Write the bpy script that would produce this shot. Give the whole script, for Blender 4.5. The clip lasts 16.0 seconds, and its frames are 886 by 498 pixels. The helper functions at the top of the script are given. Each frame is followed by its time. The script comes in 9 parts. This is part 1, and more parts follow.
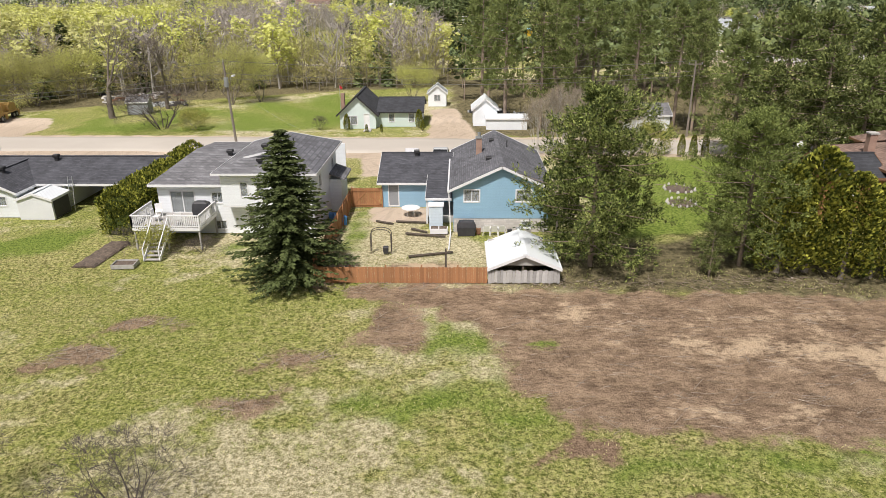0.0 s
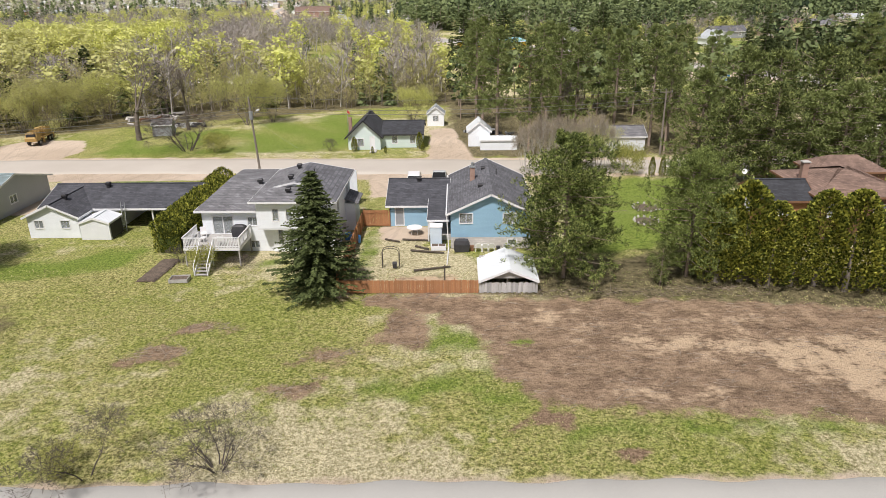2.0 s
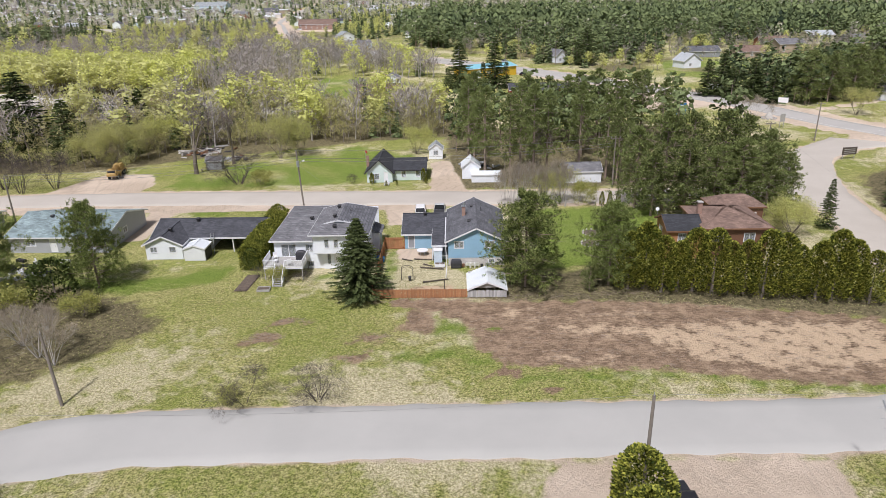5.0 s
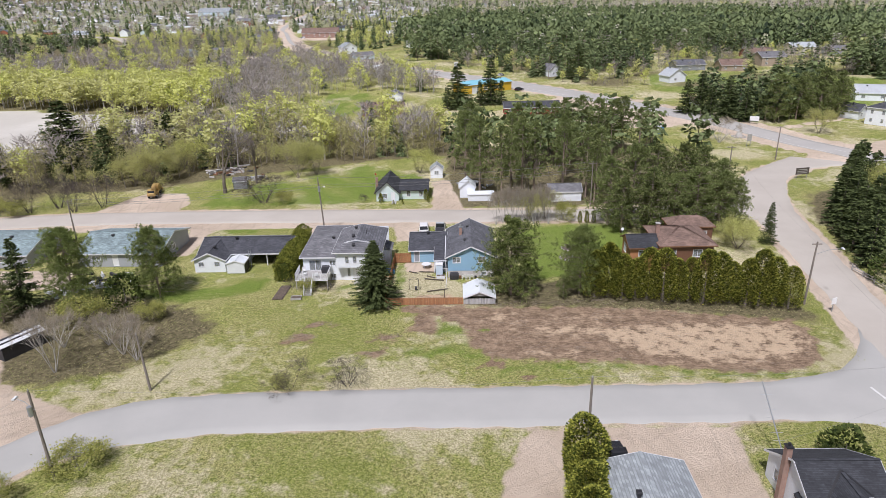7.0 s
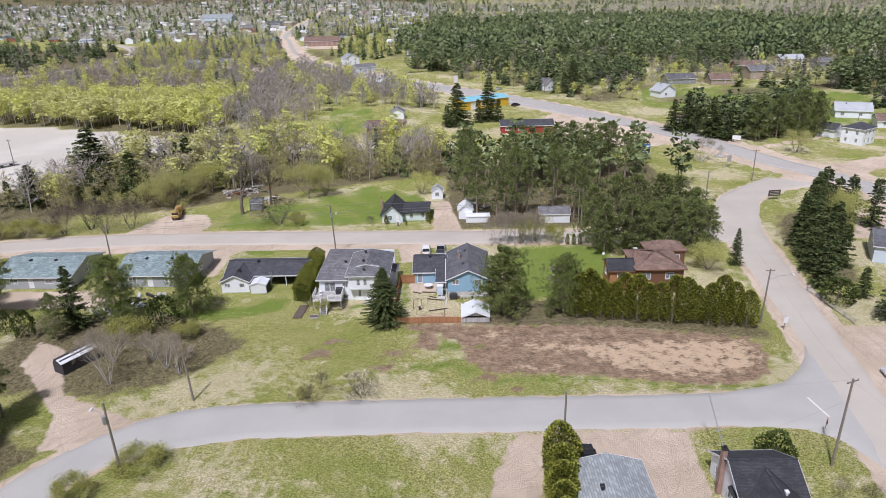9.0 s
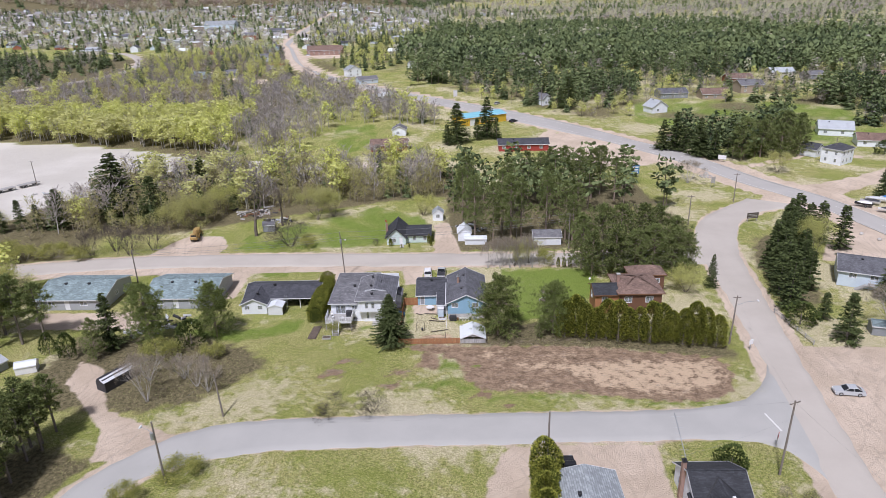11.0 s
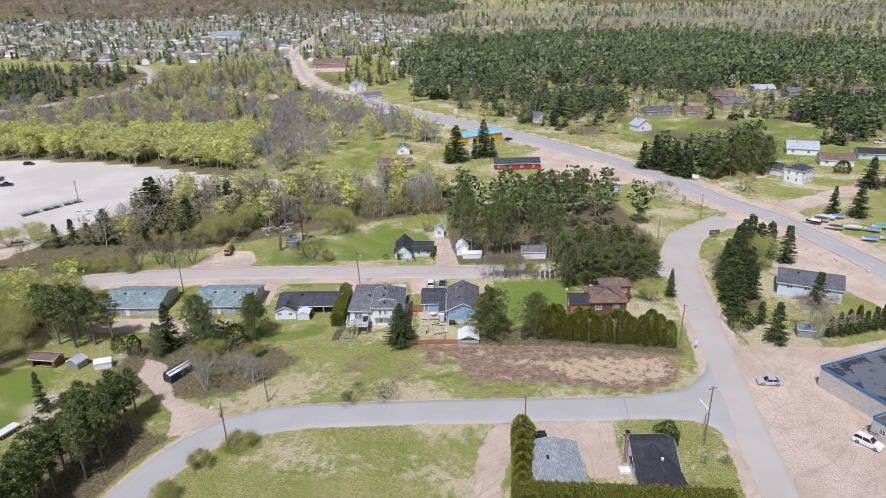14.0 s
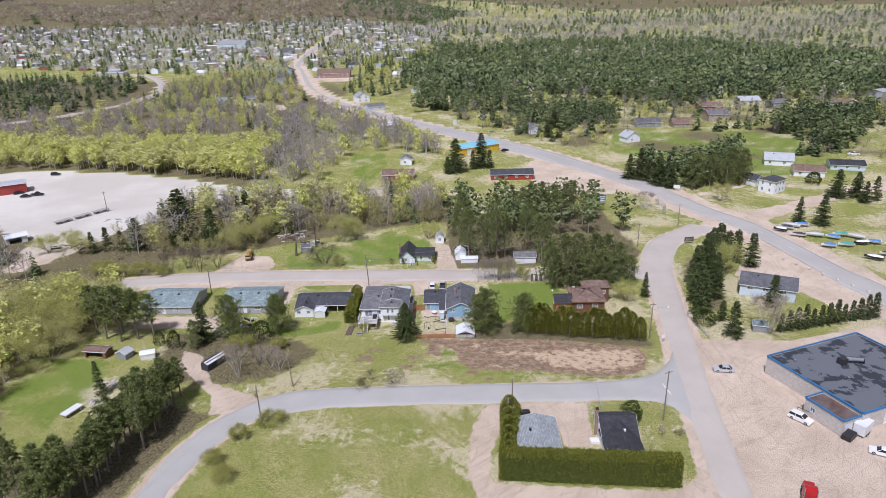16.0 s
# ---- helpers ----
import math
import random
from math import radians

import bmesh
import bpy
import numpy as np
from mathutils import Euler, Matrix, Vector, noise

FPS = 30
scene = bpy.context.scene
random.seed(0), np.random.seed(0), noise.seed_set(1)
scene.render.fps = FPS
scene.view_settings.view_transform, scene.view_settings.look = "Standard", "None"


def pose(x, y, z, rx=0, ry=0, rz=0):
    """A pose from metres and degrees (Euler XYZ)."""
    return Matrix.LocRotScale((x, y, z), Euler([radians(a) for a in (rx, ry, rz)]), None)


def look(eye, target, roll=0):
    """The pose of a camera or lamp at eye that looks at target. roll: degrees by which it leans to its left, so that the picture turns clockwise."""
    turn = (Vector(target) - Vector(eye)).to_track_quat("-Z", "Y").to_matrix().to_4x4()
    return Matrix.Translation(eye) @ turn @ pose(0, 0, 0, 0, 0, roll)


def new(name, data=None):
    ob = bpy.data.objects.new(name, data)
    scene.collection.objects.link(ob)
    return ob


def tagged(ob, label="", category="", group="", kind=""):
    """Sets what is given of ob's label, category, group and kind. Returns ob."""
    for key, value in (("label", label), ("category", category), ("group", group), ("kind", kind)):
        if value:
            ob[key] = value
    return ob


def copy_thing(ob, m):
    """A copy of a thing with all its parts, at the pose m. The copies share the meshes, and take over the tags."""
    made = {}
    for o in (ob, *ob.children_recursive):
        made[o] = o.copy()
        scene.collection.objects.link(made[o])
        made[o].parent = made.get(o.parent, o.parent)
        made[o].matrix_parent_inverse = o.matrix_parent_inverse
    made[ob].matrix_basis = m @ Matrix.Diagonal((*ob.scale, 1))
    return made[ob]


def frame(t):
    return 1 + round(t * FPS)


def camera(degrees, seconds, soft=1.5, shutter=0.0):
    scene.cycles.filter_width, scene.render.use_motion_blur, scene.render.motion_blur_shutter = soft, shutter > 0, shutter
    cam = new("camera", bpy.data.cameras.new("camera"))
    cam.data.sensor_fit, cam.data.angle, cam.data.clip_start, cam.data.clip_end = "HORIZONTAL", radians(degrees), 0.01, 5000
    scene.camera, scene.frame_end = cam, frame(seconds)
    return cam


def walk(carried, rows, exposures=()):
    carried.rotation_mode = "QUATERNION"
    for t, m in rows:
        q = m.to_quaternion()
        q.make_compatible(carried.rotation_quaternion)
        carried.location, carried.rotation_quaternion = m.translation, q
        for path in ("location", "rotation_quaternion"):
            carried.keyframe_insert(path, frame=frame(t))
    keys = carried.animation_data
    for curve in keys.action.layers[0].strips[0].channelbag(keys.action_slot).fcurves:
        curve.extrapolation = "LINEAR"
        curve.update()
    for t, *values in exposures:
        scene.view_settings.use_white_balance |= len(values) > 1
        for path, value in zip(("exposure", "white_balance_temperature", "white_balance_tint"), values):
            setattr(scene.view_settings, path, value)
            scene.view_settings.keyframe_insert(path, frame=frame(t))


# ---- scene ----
cam = camera(67.5, 16.0, 0.6)
# seconds, place, pitch, roll and heading of the drone's camera
PATH = [
    (0.0, -1.325, 4.597, 18.332, -21.51, -0.39, 1.49),
    (0.5, -1.290, 2.969, 19.911, -21.48, -0.49, 1.46),
    (1.0, -1.244, 0.965, 20.964, -21.47, -0.59, 1.42),
    (1.5, -1.188, -1.423, 21.966, -21.45, -0.68, 1.39),
    (2.0, -1.125, -4.219, 23.162, -21.44, -0.76, 1.37),
    (2.5, -1.056, -7.436, 24.644, -21.44, -0.84, 1.34),
    (3.0, -0.982, -11.060, 26.413, -21.44, -0.91, 1.32),
    (3.5, -0.905, -15.040, 28.416, -21.45, -0.97, 1.30),
    (4.0, -0.826, -19.294, 30.581, -21.45, -1.03, 1.29),
    (4.5, -0.747, -23.717, 32.838, -21.46, -1.08, 1.27),
    (5.0, -0.666, -28.187, 35.127, -21.47, -1.13, 1.26),
    (5.5, -0.587, -32.580, 37.411, -21.48, -1.17, 1.25),
    (6.0, -0.508, -36.783, 39.667, -21.49, -1.21, 1.25),
    (6.5, -0.431, -40.704, 41.894, -21.51, -1.25, 1.24),
    (7.0, -0.355, -44.281, 44.101, -21.52, -1.28, 1.24),
    (7.5, -0.281, -47.488, 46.304, -21.53, -1.31, 1.24),
    (8.0, -0.208, -50.339, 48.521, -21.54, -1.33, 1.24),
    (8.5, -0.136, -52.884, 50.767, -21.55, -1.35, 1.24),
    (9.0, -0.065, -55.208, 53.049, -21.55, -1.37, 1.25),
    (9.5, 0.006, -57.422, 55.366, -21.55, -1.39, 1.25),
    (10.0, 0.077, -59.650, 57.707, -21.55, -1.40, 1.26),
    (10.5, 0.150, -62.019, 60.053, -21.54, -1.42, 1.27),
    (11.0, 0.225, -64.645, 62.380, -21.53, -1.43, 1.27),
    (11.5, 0.305, -67.619, 64.665, -21.51, -1.44, 1.28),
    (12.0, 0.389, -70.996, 66.889, -21.49, -1.45, 1.29),
    (12.5, 0.480, -74.785, 69.042, -21.46, -1.46, 1.30),
    (13.0, 0.579, -78.952, 71.129, -21.42, -1.47, 1.31),
    (13.5, 0.689, -83.420, 73.168, -21.38, -1.48, 1.32),
    (14.0, 0.810, -88.092, 75.194, -21.33, -1.49, 1.33),
    (14.5, 0.947, -92.877, 77.248, -21.27, -1.50, 1.35),
    (15.0, 1.099, -97.736, 79.367, -21.20, -1.51, 1.36),
    (15.5, 1.271, -102.753, 81.559, -21.12, -1.53, 1.37),
    (16.0, 1.465, -108.224, 83.778, -21.03, -1.54, 1.38),
]
walk(cam, [(t, pose(x, y, z, 90 + p, 0, w) @ pose(0, 0, 0, 0, 0, r)) for t, x, y, z, p, r, w in PATH],
     [(0, -0.12, 6550, 14), (2, -0.18, 6450, 15), (4, -0.29, 6150, 16.5), (7, -0.38, 5900, 19), (16, -0.47, 5680, 22)])

# ---------------------------------------------------------------- light
SUN_AZ, SUN_EL = -160.0, 58.0
world = bpy.data.worlds.new("world")
scene.world = world
world.use_nodes = True
wn = world.node_tree.nodes
sky = wn.new("ShaderNodeTexSky")
sky.sky_type = "NISHITA"
sky.sun_disc = False
sky.sun_elevation, sky.sun_rotation = radians(SUN_EL), radians(SUN_AZ)
sky.air_density, sky.dust_density, sky.ozone_density = 1.0, 3.0, 1.0
veil = wn.new("ShaderNodeHueSaturation")
veil.inputs["Saturation"].default_value = 0.42
world.node_tree.links.new(sky.outputs[0], veil.inputs["Color"])
world.node_tree.links.new(veil.outputs[0], wn["Background"].inputs[0])
wn["Background"].inputs[1].default_value = 0.08
sun_data = bpy.data.lights.new("sun", "SUN")
sun_data.energy, sun_data.angle, sun_data.color = 5.0, radians(4), (1.0, 0.955, 0.89)
sun = new("sun", sun_data)
sun.matrix_basis = look((60 * math.sin(radians(SUN_AZ)), 60 * math.cos(radians(SUN_AZ)), 60 * math.tan(radians(SUN_EL))), (0, 0, 0))

# ---------------------------------------------------------------- materials
def node_material(name):
    m = bpy.data.materials.new(name)
    m.use_nodes = True
    nt = m.node_tree
    return m, nt, nt.nodes["Principled BSDF"]


def math_node(nt, op, a, b=None, clamp=False):
    n = nt.nodes.new("ShaderNodeMath")
    n.operation, n.use_clamp = op, clamp
    for i, v in enumerate((a, b)):
        if v is None:
            continue
        if isinstance(v, (int, float)):
            n.inputs[i].default_value = v
        else:
            nt.links.new(v, n.inputs[i])
    return n.outputs[0]


def mix_node(nt, f, a, b, mode="MIX"):
    n = nt.nodes.new("ShaderNodeMix")
    n.data_type, n.blend_type = "RGBA", mode
    for sock, v in ((n.inputs[0], f), (n.inputs[6], a), (n.inputs[7], b)):
        if isinstance(v, (int, float)):
            sock.default_value = v
        elif isinstance(v, tuple):
            sock.default_value = (*v, 1)
        else:
            nt.links.new(v, sock)
    return n.outputs[2]


def noise_node(nt, vec, scale, detail=4.0, rough=0.6):
    n = nt.nodes.new("ShaderNodeTexNoise")
    n.inputs["Scale"].default_value, n.inputs["Detail"].default_value, n.inputs["Roughness"].default_value = scale, detail, rough
    nt.links.new(vec, n.inputs["Vector"])
    return n.outputs[0]


def ramp(nt, fac, lo, hi):
    n = nt.nodes.new("ShaderNodeMapRange")
    n.interpolation_type = "SMOOTHSTEP"
    n.inputs[1].default_value, n.inputs[2].default_value = lo, hi
    nt.links.new(fac, n.inputs[0])
    return n.outputs[0]


def bump_node(nt, bsdf, height, strength, distance):
    b = nt.nodes.new("ShaderNodeBump")
    b.inputs["Strength"].default_value, b.inputs["Distance"].default_value = strength, distance
    nt.links.new(height, b.inputs["Height"])
    nt.links.new(b.outputs[0], bsdf.inputs["Normal"])


def worn(name, c1, c2, coarse=0.6, fine=9.0, rough=0.7, metal=0.0, bump=0.15, vary=0.0, pattern="", pitch=0.12, island=False):
    """A surface of two close colours in stains and grain. pattern: siding, shingle, board, block or rib, with its pitch in metres."""
    m, nt, bsdf = node_material(name)
    tc = nt.nodes.new("ShaderNodeTexCoord").outputs["Object"]
    big, small = noise_node(nt, tc, coarse, 5), noise_node(nt, tc, fine, 3)
    f = math_node(nt, "ADD", math_node(nt, "MULTIPLY", ramp(nt, big, 0.3, 0.7), 0.6), math_node(nt, "MULTIPLY", ramp(nt, small, 0.25, 0.75), 0.4), True)
    col = mix_node(nt, f, c1, c2)
    height = small
    if pattern:
        sep = nt.nodes.new("ShaderNodeSeparateXYZ")
        nt.links.new(tc, sep.inputs[0])
        x, y, z = sep.outputs
        along = math_node(nt, "ADD", x, y)
        comb = nt.nodes.new("ShaderNodeCombineXYZ")
        if pattern in ("siding", "board", "rib"):
            s = math_node(nt, "FRACT", math_node(nt, "DIVIDE", z if pattern == "siding" else along, pitch))
            groove = math_node(nt, "LESS_THAN", s, 0.14)
            col = mix_node(nt, math_node(nt, "MULTIPLY", groove, 0.22), col, tuple(v * 0.45 for v in c1))
            height = s if pattern == "siding" else math_node(nt, "SUBTRACT", 1.0, groove)
        else:
            b = nt.nodes.new("ShaderNodeTexBrick")
            nt.links.new(along, comb.inputs[0])
            nt.links.new(z, comb.inputs[1])
            nt.links.new(comb.outputs[0], b.inputs["Vector"])
            b.inputs["Scale"].default_value = 1.0
            wide, tall, joint = (0.5, pitch, 0.01) if pattern == "shingle" else (0.4, 0.2, 0.012)
            b.inputs["Brick Width"].default_value, b.inputs["Row Height"].default_value, b.inputs["Mortar Size"].default_value = wide, tall, joint
            b.inputs["Color1"].default_value, b.inputs["Color2"].default_value = (0.35, 0.35, 0.35, 1), (1, 1, 1, 1)
            b.inputs["Mortar"].default_value = (0.3, 0.3, 0.3, 1)
            col = mix_node(nt, 0.6 if pattern == "shingle" else 0.35, col, b.outputs[0], "MULTIPLY")
            height = b.outputs[1]
    if vary or island:
        src = nt.nodes.new("ShaderNodeNewGeometry").outputs["Random Per Island"] if island else nt.nodes.new("ShaderNodeObjectInfo").outputs["Random"]
        hsv = nt.nodes.new("ShaderNodeHueSaturation")
        nt.links.new(col, hsv.inputs["Color"])
        nt.links.new(math_node(nt, "ADD", math_node(nt, "MULTIPLY", src, 2 * (vary or 0.2)), 1 - (vary or 0.2)), hsv.inputs["Value"])
        col = hsv.outputs[0]
    nt.links.new(col, bsdf.inputs["Base Color"])
    bsdf.inputs["Roughness"].default_value, bsdf.inputs["Metallic"].default_value = rough, metal
    if bump:
        bump_node(nt, bsdf, height, bump, 0.02)
    return m


def leafy(name, c1, c2, c3=None, glow=0.25, tint=False, deep=1.0):
    """Foliage: each spray has its own tone, and some light passes through it. deep above 1 darkens more sprays, as
    painted shade inside the crown.
    """
    m, nt, bsdf = node_material(name)
    rnd = nt.nodes.new("ShaderNodeNewGeometry").outputs["Random Per Island"]
    col = mix_node(nt, math_node(nt, "POWER", rnd, deep), c1, c2)
    if c3:
        if tint:
            at = nt.nodes.new("ShaderNodeAttribute")
            at.attribute_name = "tint"
            f = at.outputs["Fac"]
        else:
            f = nt.nodes.new("ShaderNodeObjectInfo").outputs["Random"]
        col = mix_node(nt, math_node(nt, "MULTIPLY", f, 0.85), col, c3)
    nt.links.new(col, bsdf.inputs["Base Color"])
    bsdf.inputs["Roughness"].default_value = 0.75
    bsdf.inputs["Specular IOR Level"].default_value = 0.2
    tr = nt.nodes.new("ShaderNodeBsdfTranslucent")
    nt.links.new(col, tr.inputs[0])
    mx = nt.nodes.new("ShaderNodeMixShader")
    mx.inputs[0].default_value = glow
    nt.links.new(bsdf.outputs[0], mx.inputs[1])
    nt.links.new(tr.outputs[0], mx.inputs[2])
    nt.links.new(mx.outputs[0], nt.nodes["Material Output"].inputs[0])
    return m


def ground_material():
    m, nt, bsdf = node_material("ground")
    tc = nt.nodes.new("ShaderNodeTexCoord").outputs["Object"]
    n1, n2, n3 = noise_node(nt, tc, 0.09, 5), noise_node(nt, tc, 0.6, 6, 0.65), noise_node(nt, tc, 3.6, 8, 0.78)
    n4 = noise_node(nt, tc, 1.7, 5, 0.7)
    stretch = nt.nodes.new("ShaderNodeMapping")
    stretch.inputs["Scale"].default_value = (0.45, 1.0, 1.0)
    nt.links.new(tc, stretch.inputs[0])
    raked = noise_node(nt, stretch.outputs[0], 3.2, 8, 0.8)
    clump = noise_node(nt, tc, 0.28, 6, 0.7)

    def att(name):
        a = nt.nodes.new("ShaderNodeAttribute")
        a.attribute_name = name
        s = nt.nodes.new("ShaderNodeSeparateColor")
        nt.links.new(a.outputs["Color"], s.inputs[0])
        return s.outputs

    rough_edge = math_node(nt, "ADD", math_node(nt, "MULTIPLY", math_node(nt, "SUBTRACT", n2, 0.5), 0.7), math_node(nt, "MULTIPLY", math_node(nt, "SUBTRACT", n3, 0.5), 0.8))

    def mask(s, lo=0.35, hi=0.65):
        return ramp(nt, math_node(nt, "ADD", s, rough_edge), lo, hi)

    soil, sand, lush = att("cover_a")
    floor_, dry, red = att("cover_b")
    fine = noise_node(nt, tc, 13.0, 5, 0.75)
    tuss = noise_node(nt, tc, 5.5, 4, 0.7)
    fleck = ramp(nt, math_node(nt, "ADD", math_node(nt, "ADD", math_node(nt, "MULTIPLY", n3, 0.3), math_node(nt, "MULTIPLY", fine, 0.35)), math_node(nt, "MULTIPLY", tuss, 0.35)), 0.425, 0.575)
    sprout = mix_node(nt, fleck, (0.095, 0.13, 0.02), (0.43, 0.455, 0.13))
    olive = mix_node(nt, fleck, (0.115, 0.115, 0.03), (0.66, 0.61, 0.27))
    olive = mix_node(nt, ramp(nt, math_node(nt, "ADD", math_node(nt, "MULTIPLY", n1, 0.55), math_node(nt, "MULTIPLY", n4, 0.45)), 0.40, 0.58), olive, sprout)
    straw = mix_node(nt, fleck, (0.28, 0.25, 0.12), (0.80, 0.73, 0.49))
    drymix = ramp(nt, math_node(nt, "ADD", math_node(nt, "ADD", math_node(nt, "MULTIPLY", n2, 0.65), math_node(nt, "MULTIPLY", clump, 0.75)), math_node(nt, "SUBTRACT", dry, 0.5)), 0.50, 0.70)
    col = mix_node(nt, drymix, olive, straw)
    green = mix_node(nt, fleck, (0.075, 0.13, 0.016), (0.31, 0.39, 0.085))
    col = mix_node(nt, mask(math_node(nt, "MULTIPLY", lush, 0.88), 0.3, 0.95), col, green)
    litter = mix_node(nt, ramp(nt, math_node(nt, "ADD", math_node(nt, "MULTIPLY", n4, 0.5), math_node(nt, "MULTIPLY", fine, 0.5)), 0.38, 0.62), (0.065, 0.058, 0.03), (0.29, 0.25, 0.14))
    col = mix_node(nt, mask(floor_, 0.25, 0.85), col, litter)
    soilc = mix_node(nt, ramp(nt, math_node(nt, "ADD", math_node(nt, "MULTIPLY", math_node(nt, "ADD", n2, fine), 0.3), math_node(nt, "MULTIPLY", raked, 0.4)), 0.38, 0.62), (0.12, 0.08, 0.052), (0.50, 0.365, 0.245))
    soilc = mix_node(nt, ramp(nt, n3, 0.55, 0.75), soilc, (0.58, 0.445, 0.315))
    fair = nt.nodes.new("ShaderNodeAttribute")
    fair.attribute_name = "cover_c"
    streak = ramp(nt, math_node(nt, "ADD", math_node(nt, "ADD", fair.outputs["Fac"], math_node(nt, "MULTIPLY", math_node(nt, "SUBTRACT", n2, 0.5), 2.4)), math_node(nt, "MULTIPLY", math_node(nt, "SUBTRACT", raked, 0.5), 2.0)), 0.5, 1.1)
    soilc = mix_node(nt, streak, soilc, mix_node(nt, n3, (0.46, 0.335, 0.215), (0.78, 0.615, 0.43)))
    col = mix_node(nt, mask(soil), col, soilc)
    redc = mix_node(nt, fleck, (0.16, 0.105, 0.07), (0.40, 0.285, 0.195))
    col = mix_node(nt, mask(red), col, redc)
    grown = ramp(nt, math_node(nt, "ADD", math_node(nt, "MULTIPLY", lush, 0.8), rough_edge), 0.5, 0.8)
    col = mix_node(nt, math_node(nt, "MULTIPLY", grown, ramp(nt, soil, 0.1, 0.4)), col, green)
    yard = noise_node(nt, tc, 0.02, 4, 0.5)
    sandc = mix_node(nt, ramp(nt, n1, 0.35, 0.65), (0.57, 0.465, 0.355), (0.69, 0.575, 0.455))
    far_yard = nt.nodes.new("ShaderNodeSeparateXYZ")
    nt.links.new(tc, far_yard.inputs[0])
    gravel = math_node(nt, "MULTIPLY", math_node(nt, "MULTIPLY", ramp(nt, far_yard.outputs[1], 100, 130), ramp(nt, math_node(nt, "MULTIPLY", far_yard.outputs[1], -1.0), -290, -250)), ramp(nt, math_node(nt, "MULTIPLY", far_yard.outputs[0], -1.0), 20, 60))
    sandc = mix_node(nt, gravel, sandc, mix_node(nt, ramp(nt, yard, 0.4, 0.6), (0.60, 0.57, 0.50), (0.71, 0.68, 0.61)))
    sandc = mix_node(nt, math_node(nt, "MULTIPLY", ramp(nt, n3, 0.6, 0.85), 0.25), sandc, (0.38, 0.31, 0.24))
    for turn, size in ((1.15, (40.0, 0.9, 1.0)), (0.6, (30.0, 0.7, 1.0)), (1.75, (36.0, 0.8, 1.0))):
        way = nt.nodes.new("ShaderNodeMapping")
        way.vector_type = "TEXTURE"
        way.inputs["Rotation"].default_value, way.inputs["Scale"].default_value = (0, 0, turn), size
        bend = nt.nodes.new("ShaderNodeVectorMath")
        nt.links.new(tc, bend.inputs[0])
        sway = nt.nodes.new("ShaderNodeTexNoise")
        sway.inputs["Scale"].default_value, sway.inputs["Detail"].default_value = 0.035, 0.0
        nt.links.new(tc, sway.inputs["Vector"])
        far = nt.nodes.new("ShaderNodeVectorMath")
        far.operation = "SCALE"
        far.inputs["Scale"].default_value = 22.0
        nt.links.new(sway.outputs["Color"], far.inputs[0])
        nt.links.new(far.outputs[0], bend.inputs[1])
        nt.links.new(bend.outputs[0], way.inputs[0])
        sandc = mix_node(nt, math_node(nt, "MULTIPLY", ramp(nt, noise_node(nt, way.outputs[0], 1.0, 1, 0.4), 0.60, 0.66), math_node(nt, "SUBTRACT", 0.2, math_node(nt, "MULTIPLY", gravel, 0.15))), sandc, (0.36, 0.29, 0.225))
    edge = math_node(nt, "MULTIPLY", rough_edge, 0.45)
    col = mix_node(nt, ramp(nt, math_node(nt, "ADD", sand, edge), 0.35, 0.65), col, sandc)
    nt.links.new(col, bsdf.inputs["Base Color"])
    bsdf.inputs["Roughness"].default_value = 0.95
    bsdf.inputs["Specular IOR Level"].default_value = 0.1
    bump_node(nt, bsdf, math_node(nt, "ADD", math_node(nt, "ADD", n3, math_node(nt, "MULTIPLY", n2, 0.8)), math_node(nt, "MULTIPLY", tuss, 0.6)), 0.9, 0.25)
    return m


def glass_material():
    m, nt, bsdf = node_material("window_glass")
    bsdf.inputs["Base Color"].default_value = (0.75, 0.8, 0.82, 1)
    bsdf.inputs["Roughness"].default_value = 0.03
    bsdf.inputs["Transmission Weight"].default_value = 0.75
    bsdf.inputs["IOR"].default_value = 1.45
    return m


